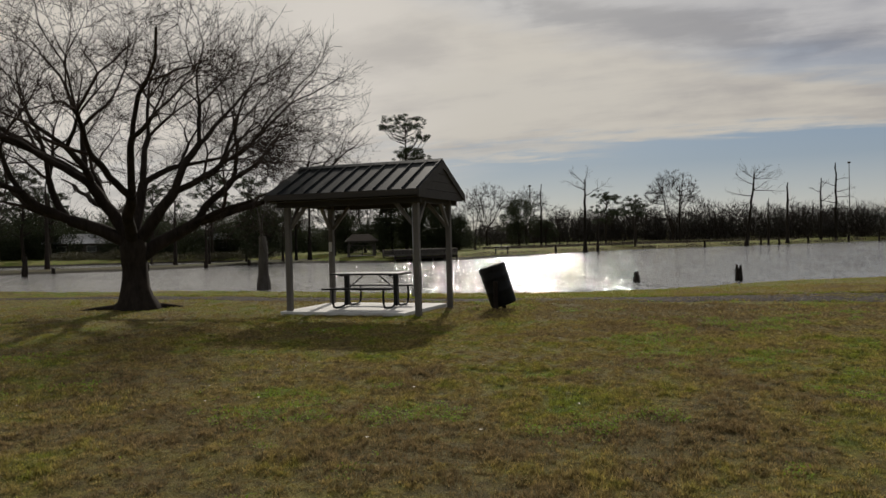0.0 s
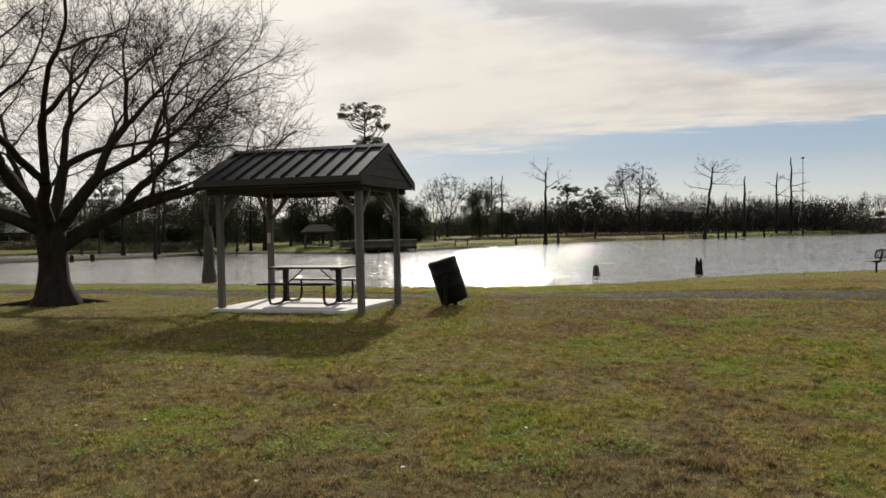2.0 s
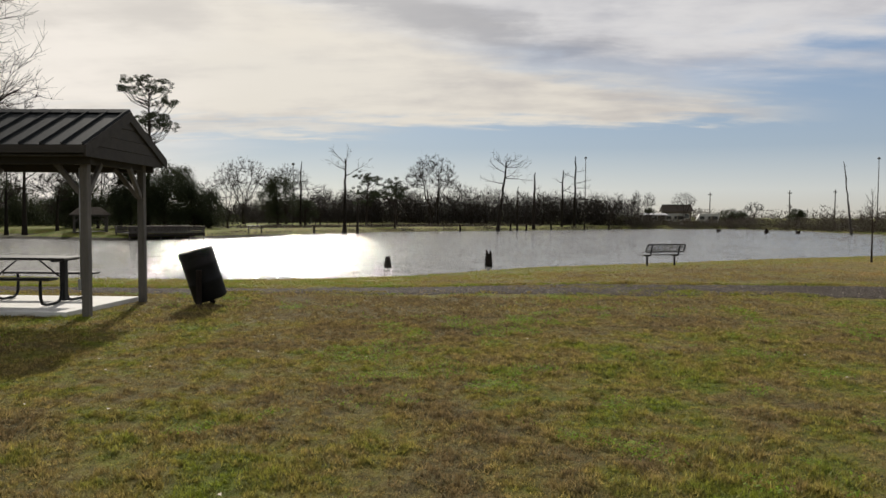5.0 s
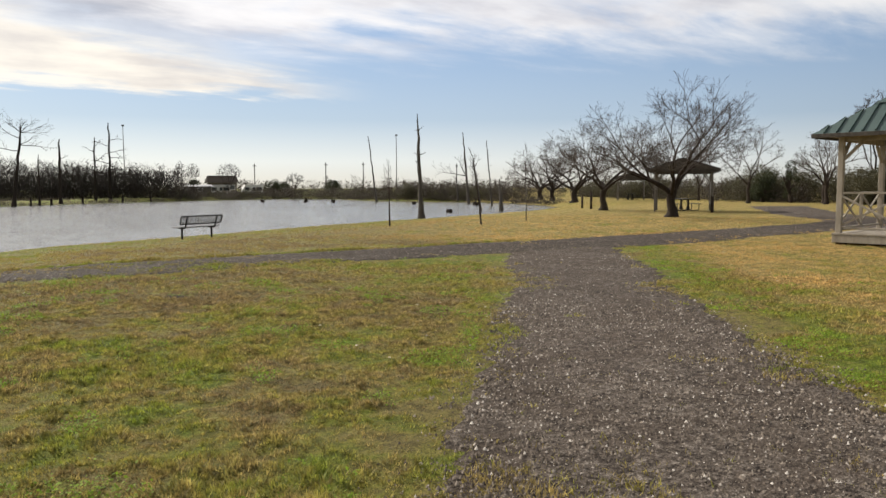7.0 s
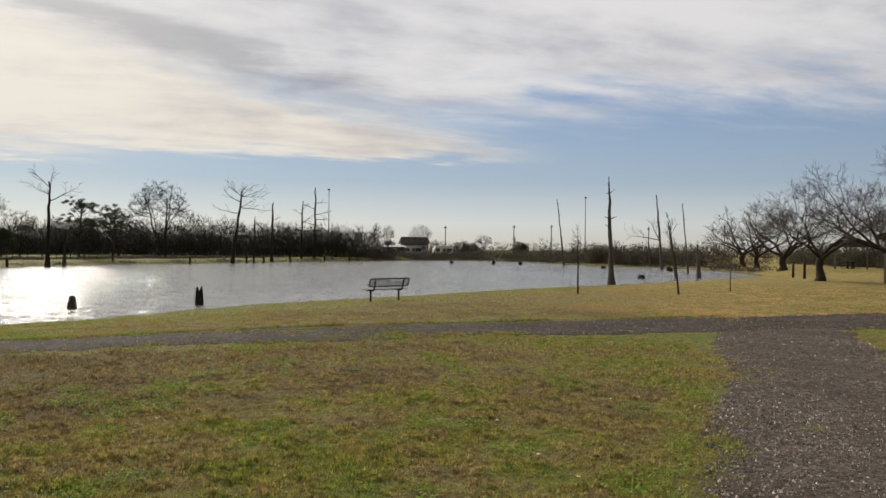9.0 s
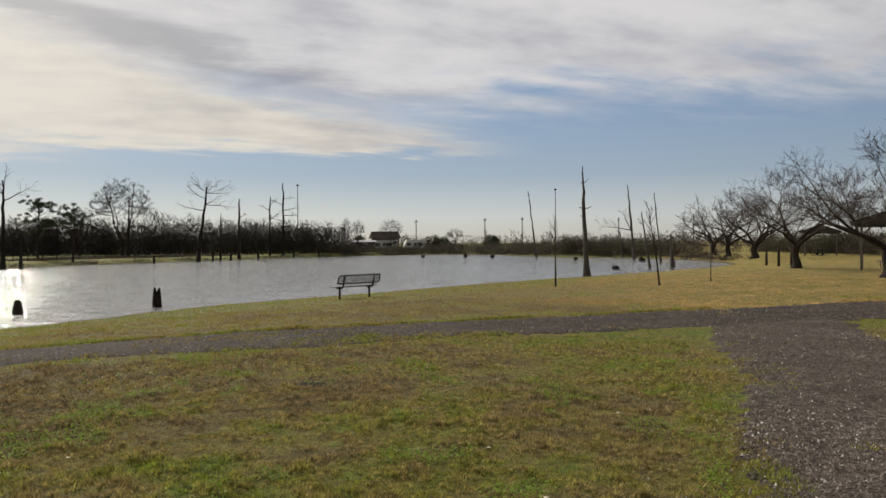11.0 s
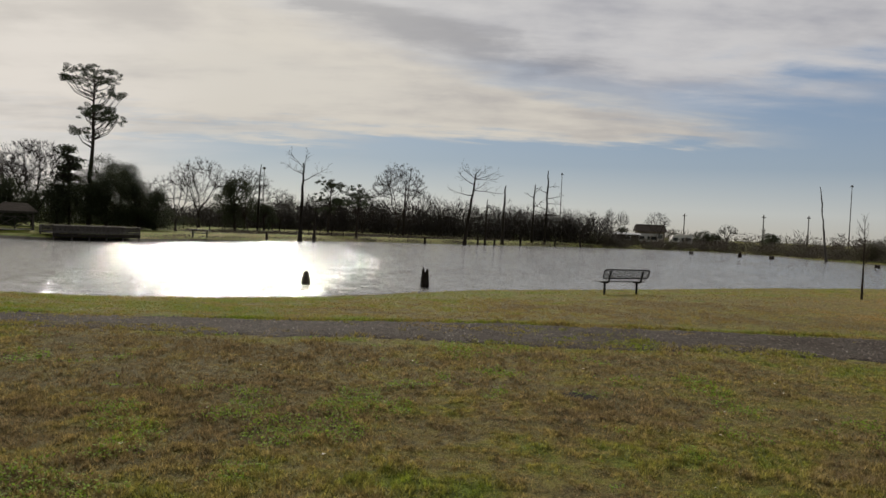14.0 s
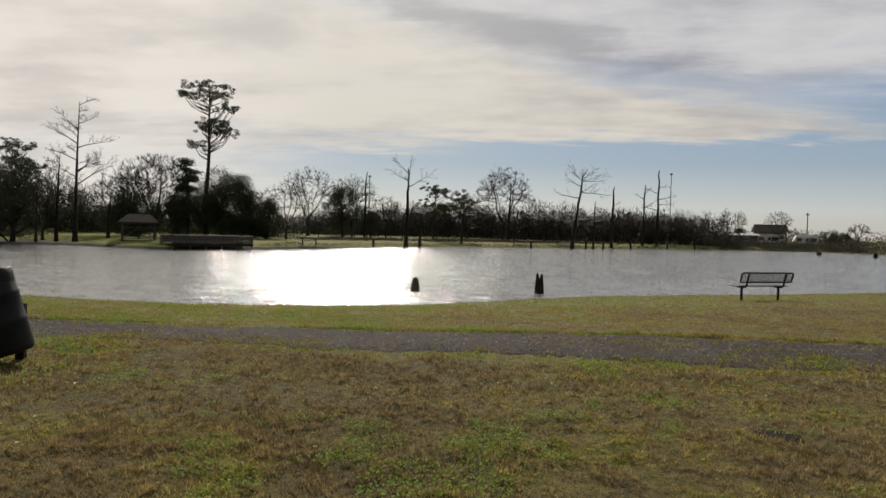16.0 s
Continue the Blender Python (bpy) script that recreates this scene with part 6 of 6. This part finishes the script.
make_shelter(pose(45.5, 18.5, ground_z(45.5, 18.5), 0, 0, 40), "grey timber picnic shelter on the lawn beyond the path", 3.3, 3.2, "far picnic shelters")
make_picnic_table(pose(45.9, 20.8, ground_z(45.9, 20.8), 0, 0, 60), "black steel picnic table under a far shelter", "far picnic tables")
make_shelter(pose(72.6, 48.8, ground_z(72.6, 48.8), 0, 0, 42), "distant timber picnic shelter beside the row of trees", 2.9, 2.9, "far picnic shelters")
make_picnic_table(pose(73.0, 51.2, ground_z(73.0, 51.2), 0, 0, 20), "black steel picnic table under a far shelter", "far picnic tables")
for x, y, h in [(44.9, 18.0, 0.95), (48.0, 31.2, 1.3), (48.4, 30.5, 1.3), (52.0, 36.5, 1.0)]:
    make_pole("bollard", (x, y), h, 0.09, 0.085, "short wooden post on the picnic lawn", "post", "posts on the picnic lawn", BARK)


def make_pier():
    """A low fishing pier with a boarded railing, built over the water of the far bank."""
    a, b = Vector((-17.7, 45.55, 0)), Vector((-13.57, 50.5, 0))
    along = (b - a).normalized()
    turn = math.degrees(math.atan2(along.y, along.x))
    n = (b - a).length
    root = thing("fishing_pier", pose(a.x, a.y, 0, 0, 0, turn), "grey timber fishing pier with a boarded railing over the water", "pier")
    for k in range(int(n / 0.15)):
        part("plank", boxed((k * 0.15, 0, -0.05), (k * 0.15 + 0.14, 2.4, -0.01), 0), LUMBER, root)
    for k in range(6):
        x = 0.07 + (n - 0.14) * k / 5
        for y in (0.06, 2.34):
            part("pile", tube([(x, y, -1.5), (x, y, 0.52)], 0.07, 8), GREYWOOD, root)
    for y in (-0.02, 2.42):
        for z in (0.06, 0.22, 0.38):
            part("railing_board", boxed((0, y - 0.018, z - 0.074), (n, y + 0.018, z + 0.074), 0), GREYWOOD, root)
        part("handrail", boxed((0, y - 0.07, 0.50), (n, y + 0.07, 0.54), 0.006), PALEWOOD, root)
    part("edge_beam", boxed((0, -0.05, -0.30), (n, 0.03, -0.06), 0), WETWOOD, root)
    return root


make_pier()
# picnic table on the far bank, small signs and fence posts
make_picnic_table(pose(-11.6, 58.5, ground_z(-11.6, 58.5), 0, 0, 15), "dark picnic table on the far bank lawn")
for k in range(14):
    x, y = -20 + 1.35 * k, 78 + 0.45 * k
    make_pole("fence_post", (x, y), 1.0, 0.05, 0.045, "thin dark fence post on the far bank", "fence post", "fence posts along the far bank", WETWOOD)


def make_house(m, w, d, h, roof_h, label, wall, roofmat, windows=3):
    root = thing("house", m, label, "house")
    body = part("wall", boxed((-w / 2, -d / 2, -0.3), (w / 2, d / 2, h), 0.02), wall, root)
    bm = bmesh.new()
    e = 0.5
    v = [bm.verts.new(p) for p in ((-w / 2 - e, -d / 2 - e, h - 0.05), (w / 2 + e, -d / 2 - e, h - 0.05), (w / 2 + e, d / 2 + e, h - 0.05), (-w / 2 - e, d / 2 + e, h - 0.05), (-w / 2 - e * 0.4, 0, h + roof_h), (w / 2 + e * 0.4, 0, h + roof_h))]
    for q in ((0, 1, 5, 4), (2, 3, 4, 5), (1, 2, 5), (3, 0, 4), (3, 2, 1, 0)):
        bm.faces.new([v[i] for i in q])
    part("roof", bm, roofmat, root)
    for k in range(windows):
        x = -w / 2 + w * (k + 0.5) / windows
        win = part("window", boxed((x - 0.55, -d / 2 - 0.05, h * 0.42), (x + 0.55, -d / 2 + 0.02, h * 0.82), 0.01), WHITEPAINT, root)
        part("pane", boxed((x - 0.47, -d / 2 - 0.065, h * 0.46), (x + 0.47, -d / 2 - 0.052, h * 0.78), 0), GLASS, win)
    return root


def make_trailer(m, n, label):
    root = thing("camper_trailer", m, label, "trailer", "trailers by the far house")
    bm = bmesh.new()
    profile = [(-n / 2, 0.55), (-n / 2 - 0.15, 1.3), (-n / 2 + 0.5, 2.65), (n / 2 - 0.15, 2.75), (n / 2, 2.5), (n / 2, 0.55)]
    ends = [[bm.verts.new((x, y, z)) for x, z in profile] for y in (-1.2, 1.2)]
    for k in range(6):
        bm.faces.new((ends[0][k], ends[0][(k + 1) % 6], ends[1][(k + 1) % 6], ends[1][k]))
    bm.faces.new(ends[0][::-1])
    bm.faces.new(ends[1])
    bmesh.ops.recalc_face_normals(bm, faces=bm.faces)
    part("shell", bm, WHITEPAINT, root)
    for x, w in ((-n * 0.28, 0.9), (n * 0.05, 0.5), (n * 0.30, 1.1)):
        part("window", boxed((x - w / 2, -1.23, 1.5), (x + w / 2, -1.19, 2.15), 0.01), GLASS, root)
    part("door", boxed((n * 0.12, -1.225, 0.62), (n * 0.12 + 0.65, -1.195, 2.3), 0.01), PALEWOOD, root)
    for x in (-0.35, 0.45):
        part("wheel", tube([(x, -1.25, 0.36), (x, -1.05, 0.36)], 0.36, 16), BLACKPLASTIC, root)
    return root


hz = ground_z(54, 150)
make_house(pose(53.6, 151, hz, 0, 0, -8), 5.6, 5.0, 2.7, 1.5, "brown house with a dark roof behind the far brush", BROWNWALL, DARKROOF)
make_trailer(pose(50.6, 141.8, hz - 0.5, 0, 0, -10), 4.0, "white camper trailer parked before the far house")
make_trailer(pose(57.0, 140.6, hz - 0.5, 0, 0, -10), 4.2, "short white camper trailer parked before the far house")
make_house(pose(46.4, 141.5, hz, 0, 0, -6), 4.2, 3.4, 1.9, 0.35, "low grey shed beside the far house", LUMBER, GALVANISED, 1)
make_house(pose(-66.0, 60.0, ground_z(-66, 60), 0, 0, 40), 10.0, 7.0, 1.9, 1.2, "low house with a pale roof among the west bank trees", BROWNWALL, GALVANISED)
make_house(pose(-52.0, 71.0, ground_z(-52, 71), 0, 0, 30), 7.0, 5.0, 2.0, 0.8, "small pale building among the west bank trees", LUMBER, GALVANISED, 2)

make_thicket("yard_brush", [(40, 134), (47, 135.5), (54, 136), (62, 134)], 3.5, [1.6, 1.1, 1.0, 1.9], 6, 110, 9, THICKET, "low brown brush before the far house", 0.04, 0.7, (0.08, 0.22))
for k, (x, y, h, w) in enumerate([(51.4, 138.0, 6.0, 2.2), (43.0, 132.0, 5.6, 1.3), (40.5, 131.0, 6.0, 0.9), (66.0, 140.0, 4.2, 1.8)]):
    far_bare((x, y), h, w, 230 + k, 1.4, "leafless tree in the yard of the far house", 0.8, 3.0)
for k, (x, y, h, w) in enumerate([(62.0, 142.0, 3.2, 1.8), (64.8, 143.0, 2.8, 1.5), (79.0, 150.0, 3.4, 1.9), (46.5, 146.0, 3.4, 1.5)]):
    make_evergreen((x, y), h, w, 240 + k, "dark evergreen bush in the yard of the far house")


def make_mast(at, height, label):
    """A tall lighting mast with a ring of lamp heads."""
    root = thing("light_mast", pose(at[0], at[1], 0), label, "light mast", "tall lighting masts")
    part("shaft", tube([(0, 0, -1), (0, 0, height)], [0.20, 0.11], 8), GREYWOOD, root)
    part("crown_ring", tube([(0, 0, height - 0.5), (0, 0, height - 0.15), (0, 0, height)], [0.15, 0.42, 0.38], 12), GREYWOOD, root)
    for k in range(6):
        a = k * math.pi / 3
        part("lamp_head", boxed((0.42 * math.cos(a) - 0.13, 0.42 * math.sin(a) - 0.13, height - 0.6), (0.42 * math.cos(a) + 0.13, 0.42 * math.sin(a) + 0.13, height - 0.3), 0.05), GREYWOOD, root)
    return root


make_mast((-50.5, 236.6), 18.8, "tall grey lighting mast far beyond the woods")
make_mast((55.8, 290.5), 25.5, "tall grey lighting mast far beyond the woods")
make_mast((152.8, 254.9), 23.0, "tall grey lighting mast far beyond the woods")
make_mast((-153.5, 245.6), 18.6, "tall grey lighting mast far beyond the woods")


def make_utility_pole(at, height, turn):
    root = thing("utility_pole", pose(at[0], at[1], 0, 0, 0, turn), "wooden utility pole with a crossarm beyond the brush", "utility pole", "utility poles")
    part("shaft", tube([(0, 0, -0.5), (0, 0, height)], [0.17, 0.11], 8), GREYWOOD, root)
    arm = part("crossarm", boxed((-0.6, -0.06, height - 0.75), (0.6, 0.06, height - 0.60), 0.01), GREYWOOD, root)
    for x in (-0.5, -0.2, 0.2, 0.5):
        part("insulator", tube([(x, 0, height - 0.60), (x, 0, height - 0.42)], 0.045, 6), GLASS, arm)
    return root


for x, y, h, a in [(75, 195, 8.4, 20), (88, 175, 8.3, 20), (102, 181, 8.8, 25), (120, 160, 8.0, 30), (128, 140, 8.0, 40)]:
    make_utility_pole((x, y), h, a)

# ---- grass, gravel and litter, as fine geometry ----
WALKED = [(8.39, -13.5), (8.3, -12.2), (8.4, -11.0), (8.6, -10.5), (9.4, -9.6), (9.8, -8.7), (10.1, -7.4), (10.1, -6.5), (9.7, -5.3)]


def from_walk(x, y):
    line = np.array(WALKED)
    best = np.full(x.shape, 1e9)
    for (ax, ay), (bx, by) in zip(line, line[1:]):
        t = np.clip(((x - ax) * (bx - ax) + (y - ay) * (by - ay)) / ((bx - ax) ** 2 + (by - ay) ** 2), 0, 1)
        best = np.minimum(best, np.hypot(x - ax - t * (bx - ax), y - ay - t * (by - ay)))
    return best


def scatter(r, x0, x1, y0, y1, per_m2, near, far):
    n = int((x1 - x0) * (y1 - y0) * per_m2)
    x, y = r.uniform(x0, x1, n), r.uniform(y0, y1, n)
    d = from_walk(x, y)
    keep = (d >= near) & (d < far)
    return x[keep], y[keep]


def blades(x, y, r, each, tall, wide, mat, name, label):
    """Tufts of single-triangle blades."""
    n = len(x)
    clump = 0.7 * patchy(x, y, 1.1, 31) + 0.8 * patchy(x, y, 6.3, 12) + 0.5 * patchy(x, y, 3.0, 32)
    size = np.clip(0.85 + 0.55 * clump, 0.45, 1.9)
    bx, by, size = np.repeat(x, each), np.repeat(y, each), np.repeat(size, each)
    m = len(bx)
    spread = wide * 1.9
    bx, by = bx + r.normal(0, spread, m), by + r.normal(0, spread, m)
    gravel = np.minimum(edge_distance(bx, by, TRACK), edge_distance(bx, by, FOOTPATH))
    base = np.column_stack([bx, by, ground_height(bx, by) - 0.004 + 0.016 * ramp01(-gravel, 0.0, 0.2)])
    h = tall * size * r.uniform(0.45, 1.25, m)
    a = r.uniform(0, 2 * np.pi, m)
    lean = r.uniform(0.1, 1.25, m)
    tip = base + np.column_stack([np.cos(a) * lean * h, np.sin(a) * lean * h, h])
    b = a + np.pi / 2 + r.normal(0, 0.5, m)
    w = (wide * r.uniform(0.6, 1.4, m))[:, None] * np.column_stack([np.cos(b), np.sin(b), np.zeros(m)])
    v = np.stack([base - w * 0.5, base + w * 0.5, tip], 1).reshape(-1, 3)
    ob = sheet(name, v, np.arange(len(v)).reshape(-1, 3), mat)
    return tagged(ob, label, "grass", kind="stuff")


def on_lawn(x, y, ragged):
    clear = (edge_distance(x, y, TRACK) > ragged) & (edge_distance(x, y, FOOTPATH) > ragged) & (edge_distance(x, y, SLAB) > 0.0)
    clear &= edge_distance(x, y, NEAR_SHORE + FAR_SHORE) > 0.25
    return clear


rs = np.random.RandomState(8)
for x0, x1, y0, y1, per, near, far, each, tall, wide in [(2, 22, -12.5, 4, 860, 0.0, 6.0, 6, 0.034, 0.0095), (-8, 24, -11, 9, 300, 6.0, 11.0, 6, 0.036, 0.014), (-16, 34, -8, 17, 100, 11.0, 19.0, 5, 0.036, 0.020), (-28, 48, -4, 33, 14, 19.0, 36.0, 5, 0.045, 0.026)]:
    x, y = scatter(rs, x0, x1, y0, y1, per, near, far)
    keep = on_lawn(x, y, 1.0 * patchy(x, y, 0.8, 7.0) + 0.7 * patchy(x, y, 2.7, 8.0) + rs.uniform(-0.25, 0.45, len(x)) - np.where(x > 13.5, 0.4, 1.2) * rs.rand(len(x)) ** 4)
    keep &= patchy(x, y, 6.3, 12) + 0.5 * patchy(x, y, 2.2, 4.0) > rs.uniform(-1.7, -0.45, len(x))
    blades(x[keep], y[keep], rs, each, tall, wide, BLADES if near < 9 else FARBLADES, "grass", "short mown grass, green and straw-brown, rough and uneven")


# a taller unmown lip of turf along the far edge of the footpath
edge_x, edge_y = np.array(PATH_FAR).T
x = rs.uniform(-12, 30, 11000)
y = np.interp(x, edge_x, edge_y) + 0.10 + 0.10 * patchy(x, x * 0, 0.9, 3.0) + rs.normal(0, 0.06, len(x))
keep = patchy(x, y, 0.7, 6.0) + 0.5 * patchy(x, y, 3.0, 2.0) > rs.uniform(-0.55, 0.15, len(x))
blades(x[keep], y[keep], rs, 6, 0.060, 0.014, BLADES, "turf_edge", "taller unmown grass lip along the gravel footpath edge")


def clover(x, y, r, size):
    """Small broad leaves held flat on short stalks, in patches."""
    n = len(x)
    z = ground_height(x, y) + r.uniform(0.012, 0.05, n)
    a, tilt = r.uniform(0, 6.28, n), r.normal(0, 0.45, (n, 2))
    s = size * r.uniform(0.5, 1.2, n)
    leaf = np.array([(-1, 0), (-0.2, -0.8), (1, 0), (-0.2, 0.8)])
    lx = leaf[None, :, 0] * np.cos(a)[:, None] - leaf[None, :, 1] * np.sin(a)[:, None]
    ly = leaf[None, :, 0] * np.sin(a)[:, None] + leaf[None, :, 1] * np.cos(a)[:, None]
    v = np.stack([x[:, None] + s[:, None] * lx, y[:, None] + s[:, None] * ly, z[:, None] + s[:, None] * (lx * tilt[:, :1] + ly * tilt[:, 1:])], 2).reshape(-1, 3)
    return tagged(sheet("clover", v, np.arange(4 * n).reshape(-1, 4), CLOVER), "bright green clover leaves in low patches on the lawn", "clover", kind="stuff")


CLOVER = make_leaf_material("bright_clover_leaves", (0.120, 0.190, 0.020), (0.270, 0.390, 0.038), 0.45)
for x0, x1, y0, y1, per, near, far, size in [(2, 22, -12.5, 4, 2300, 0.0, 6.5, 0.0095), (-6, 22, -9, 6, 900, 6.5, 12.0, 0.013)]:
    x, y = scatter(rs, x0, x1, y0, y1, per, near, far)
    keep = on_lawn(x, y, 0.05) & (0.6 * patchy(x, y, 0.6, 2) + 0.9 * patchy(x, y, 2.2, 5) + 0.5 * patchy(x, y, 5.5, 6) > rs.uniform(0.62, 0.86, len(x)))
    clover(x[keep], y[keep], rs, size)


def pebbles(x, y, r, size, name, label, mat):
    """Small angular stones, half sunk into the bed."""
    n = len(x)
    s = size * (0.35 + 1.5 * r.rand(n) ** 3.0)
    a = r.uniform(0, 6.28, n)
    corners = np.array([(1, 0, -0.5), (0, 1, -0.5), (-1, 0, -0.5), (0, -1, -0.5), (0, 0, 0.75)], float)
    jitter = corners[None] * r.uniform(0.6, 1.3, (n, 5, 1)) + r.normal(0, 0.12, (n, 5, 3))
    c, d = np.cos(a)[:, None], np.sin(a)[:, None]
    px = jitter[:, :, 0] * c - jitter[:, :, 1] * d * 0.8
    py = jitter[:, :, 0] * d + jitter[:, :, 1] * c * 0.8
    z = ground_height(x, y) + np.where(np.minimum(edge_distance(x, y, TRACK), edge_distance(x, y, FOOTPATH)) < 0, 0.019 + gravel_relief(x, y), 0.004)
    v = np.stack([px * s[:, None] + x[:, None], py * s[:, None] + y[:, None], jitter[:, :, 2] * s[:, None] + z[:, None]], 2).reshape(-1, 3)
    tri = np.array([(0, 1, 4), (1, 2, 4), (2, 3, 4), (3, 0, 4)])
    f = (np.arange(n)[:, None, None] * 5 + tri[None]).reshape(-1, 3)
    ob = sheet(name, v, f, mat)
    return tagged(ob, label, "gravel", kind="stuff")


x, y = scatter(rs, 7, 26, -12, 6.6, 2300, 0.0, 13.0)
keep = (edge_distance(x, y, TRACK) < rs.normal(-0.05, 0.17, len(x)) + 0.45 * rs.rand(len(x)) ** 5) & ((from_walk(x, y) < 6.5) | (rs.rand(len(x)) < 0.25)) & (patchy(x, y, 1.4, 41) + 0.8 * patchy(x, y, 5.0, 42) > rs.uniform(-1.6, 0.6, len(x)))
pebbles(x[keep], y[keep], rs, 0.0105, "gravel_stones", "loose angular grey and brown gravel stones on the track", STONES)
x, y = scatter(rs, -4, 40, 2.6, 7.6, 110, 6.0, 26.0)
keep = (edge_distance(x, y, FOOTPATH) < rs.normal(-0.05, 0.15, len(x)))
pebbles(x[keep], y[keep], rs, 0.017, "gravel_stones", "loose angular grey gravel stones on the footpath", DULLSTONES)

# pale fallen leaves and scraps on the grass
x, y = scatter(rs, -6, 40, -9, 26, 0.6, 2.5, 34.0)
keep = on_lawn(x, y, 0.1)
x, y = x[keep], y[keep]
n = len(x)
a, s = rs.uniform(0, 6.28, n), rs.uniform(0.007, 0.020, n)
z = ground_height(x, y) + 0.03
quad = np.array([(-1, -0.6, 0), (1, -0.5, 0.3), (0.9, 0.7, -0.1), (-0.8, 0.5, 0.35)])
v = np.stack([x[:, None] + s[:, None] * (quad[:, 0] * np.cos(a)[:, None] - quad[:, 1] * np.sin(a)[:, None]), y[:, None] + s[:, None] * (quad[:, 0] * np.sin(a)[:, None] + quad[:, 1] * np.cos(a)[:, None]), z[:, None] + s[:, None] * quad[None, :, 2]], 2).reshape(-1, 3)
tagged(sheet("fallen_leaves", v, np.arange(4 * n).reshape(-1, 4), surface("dry_pale_leaves", (0.30, 0.24, 0.16), (0.62, 0.57, 0.46), 2.0, 0.8)), "small pale dry leaves scattered on the grass", "leaves", kind="stuff")
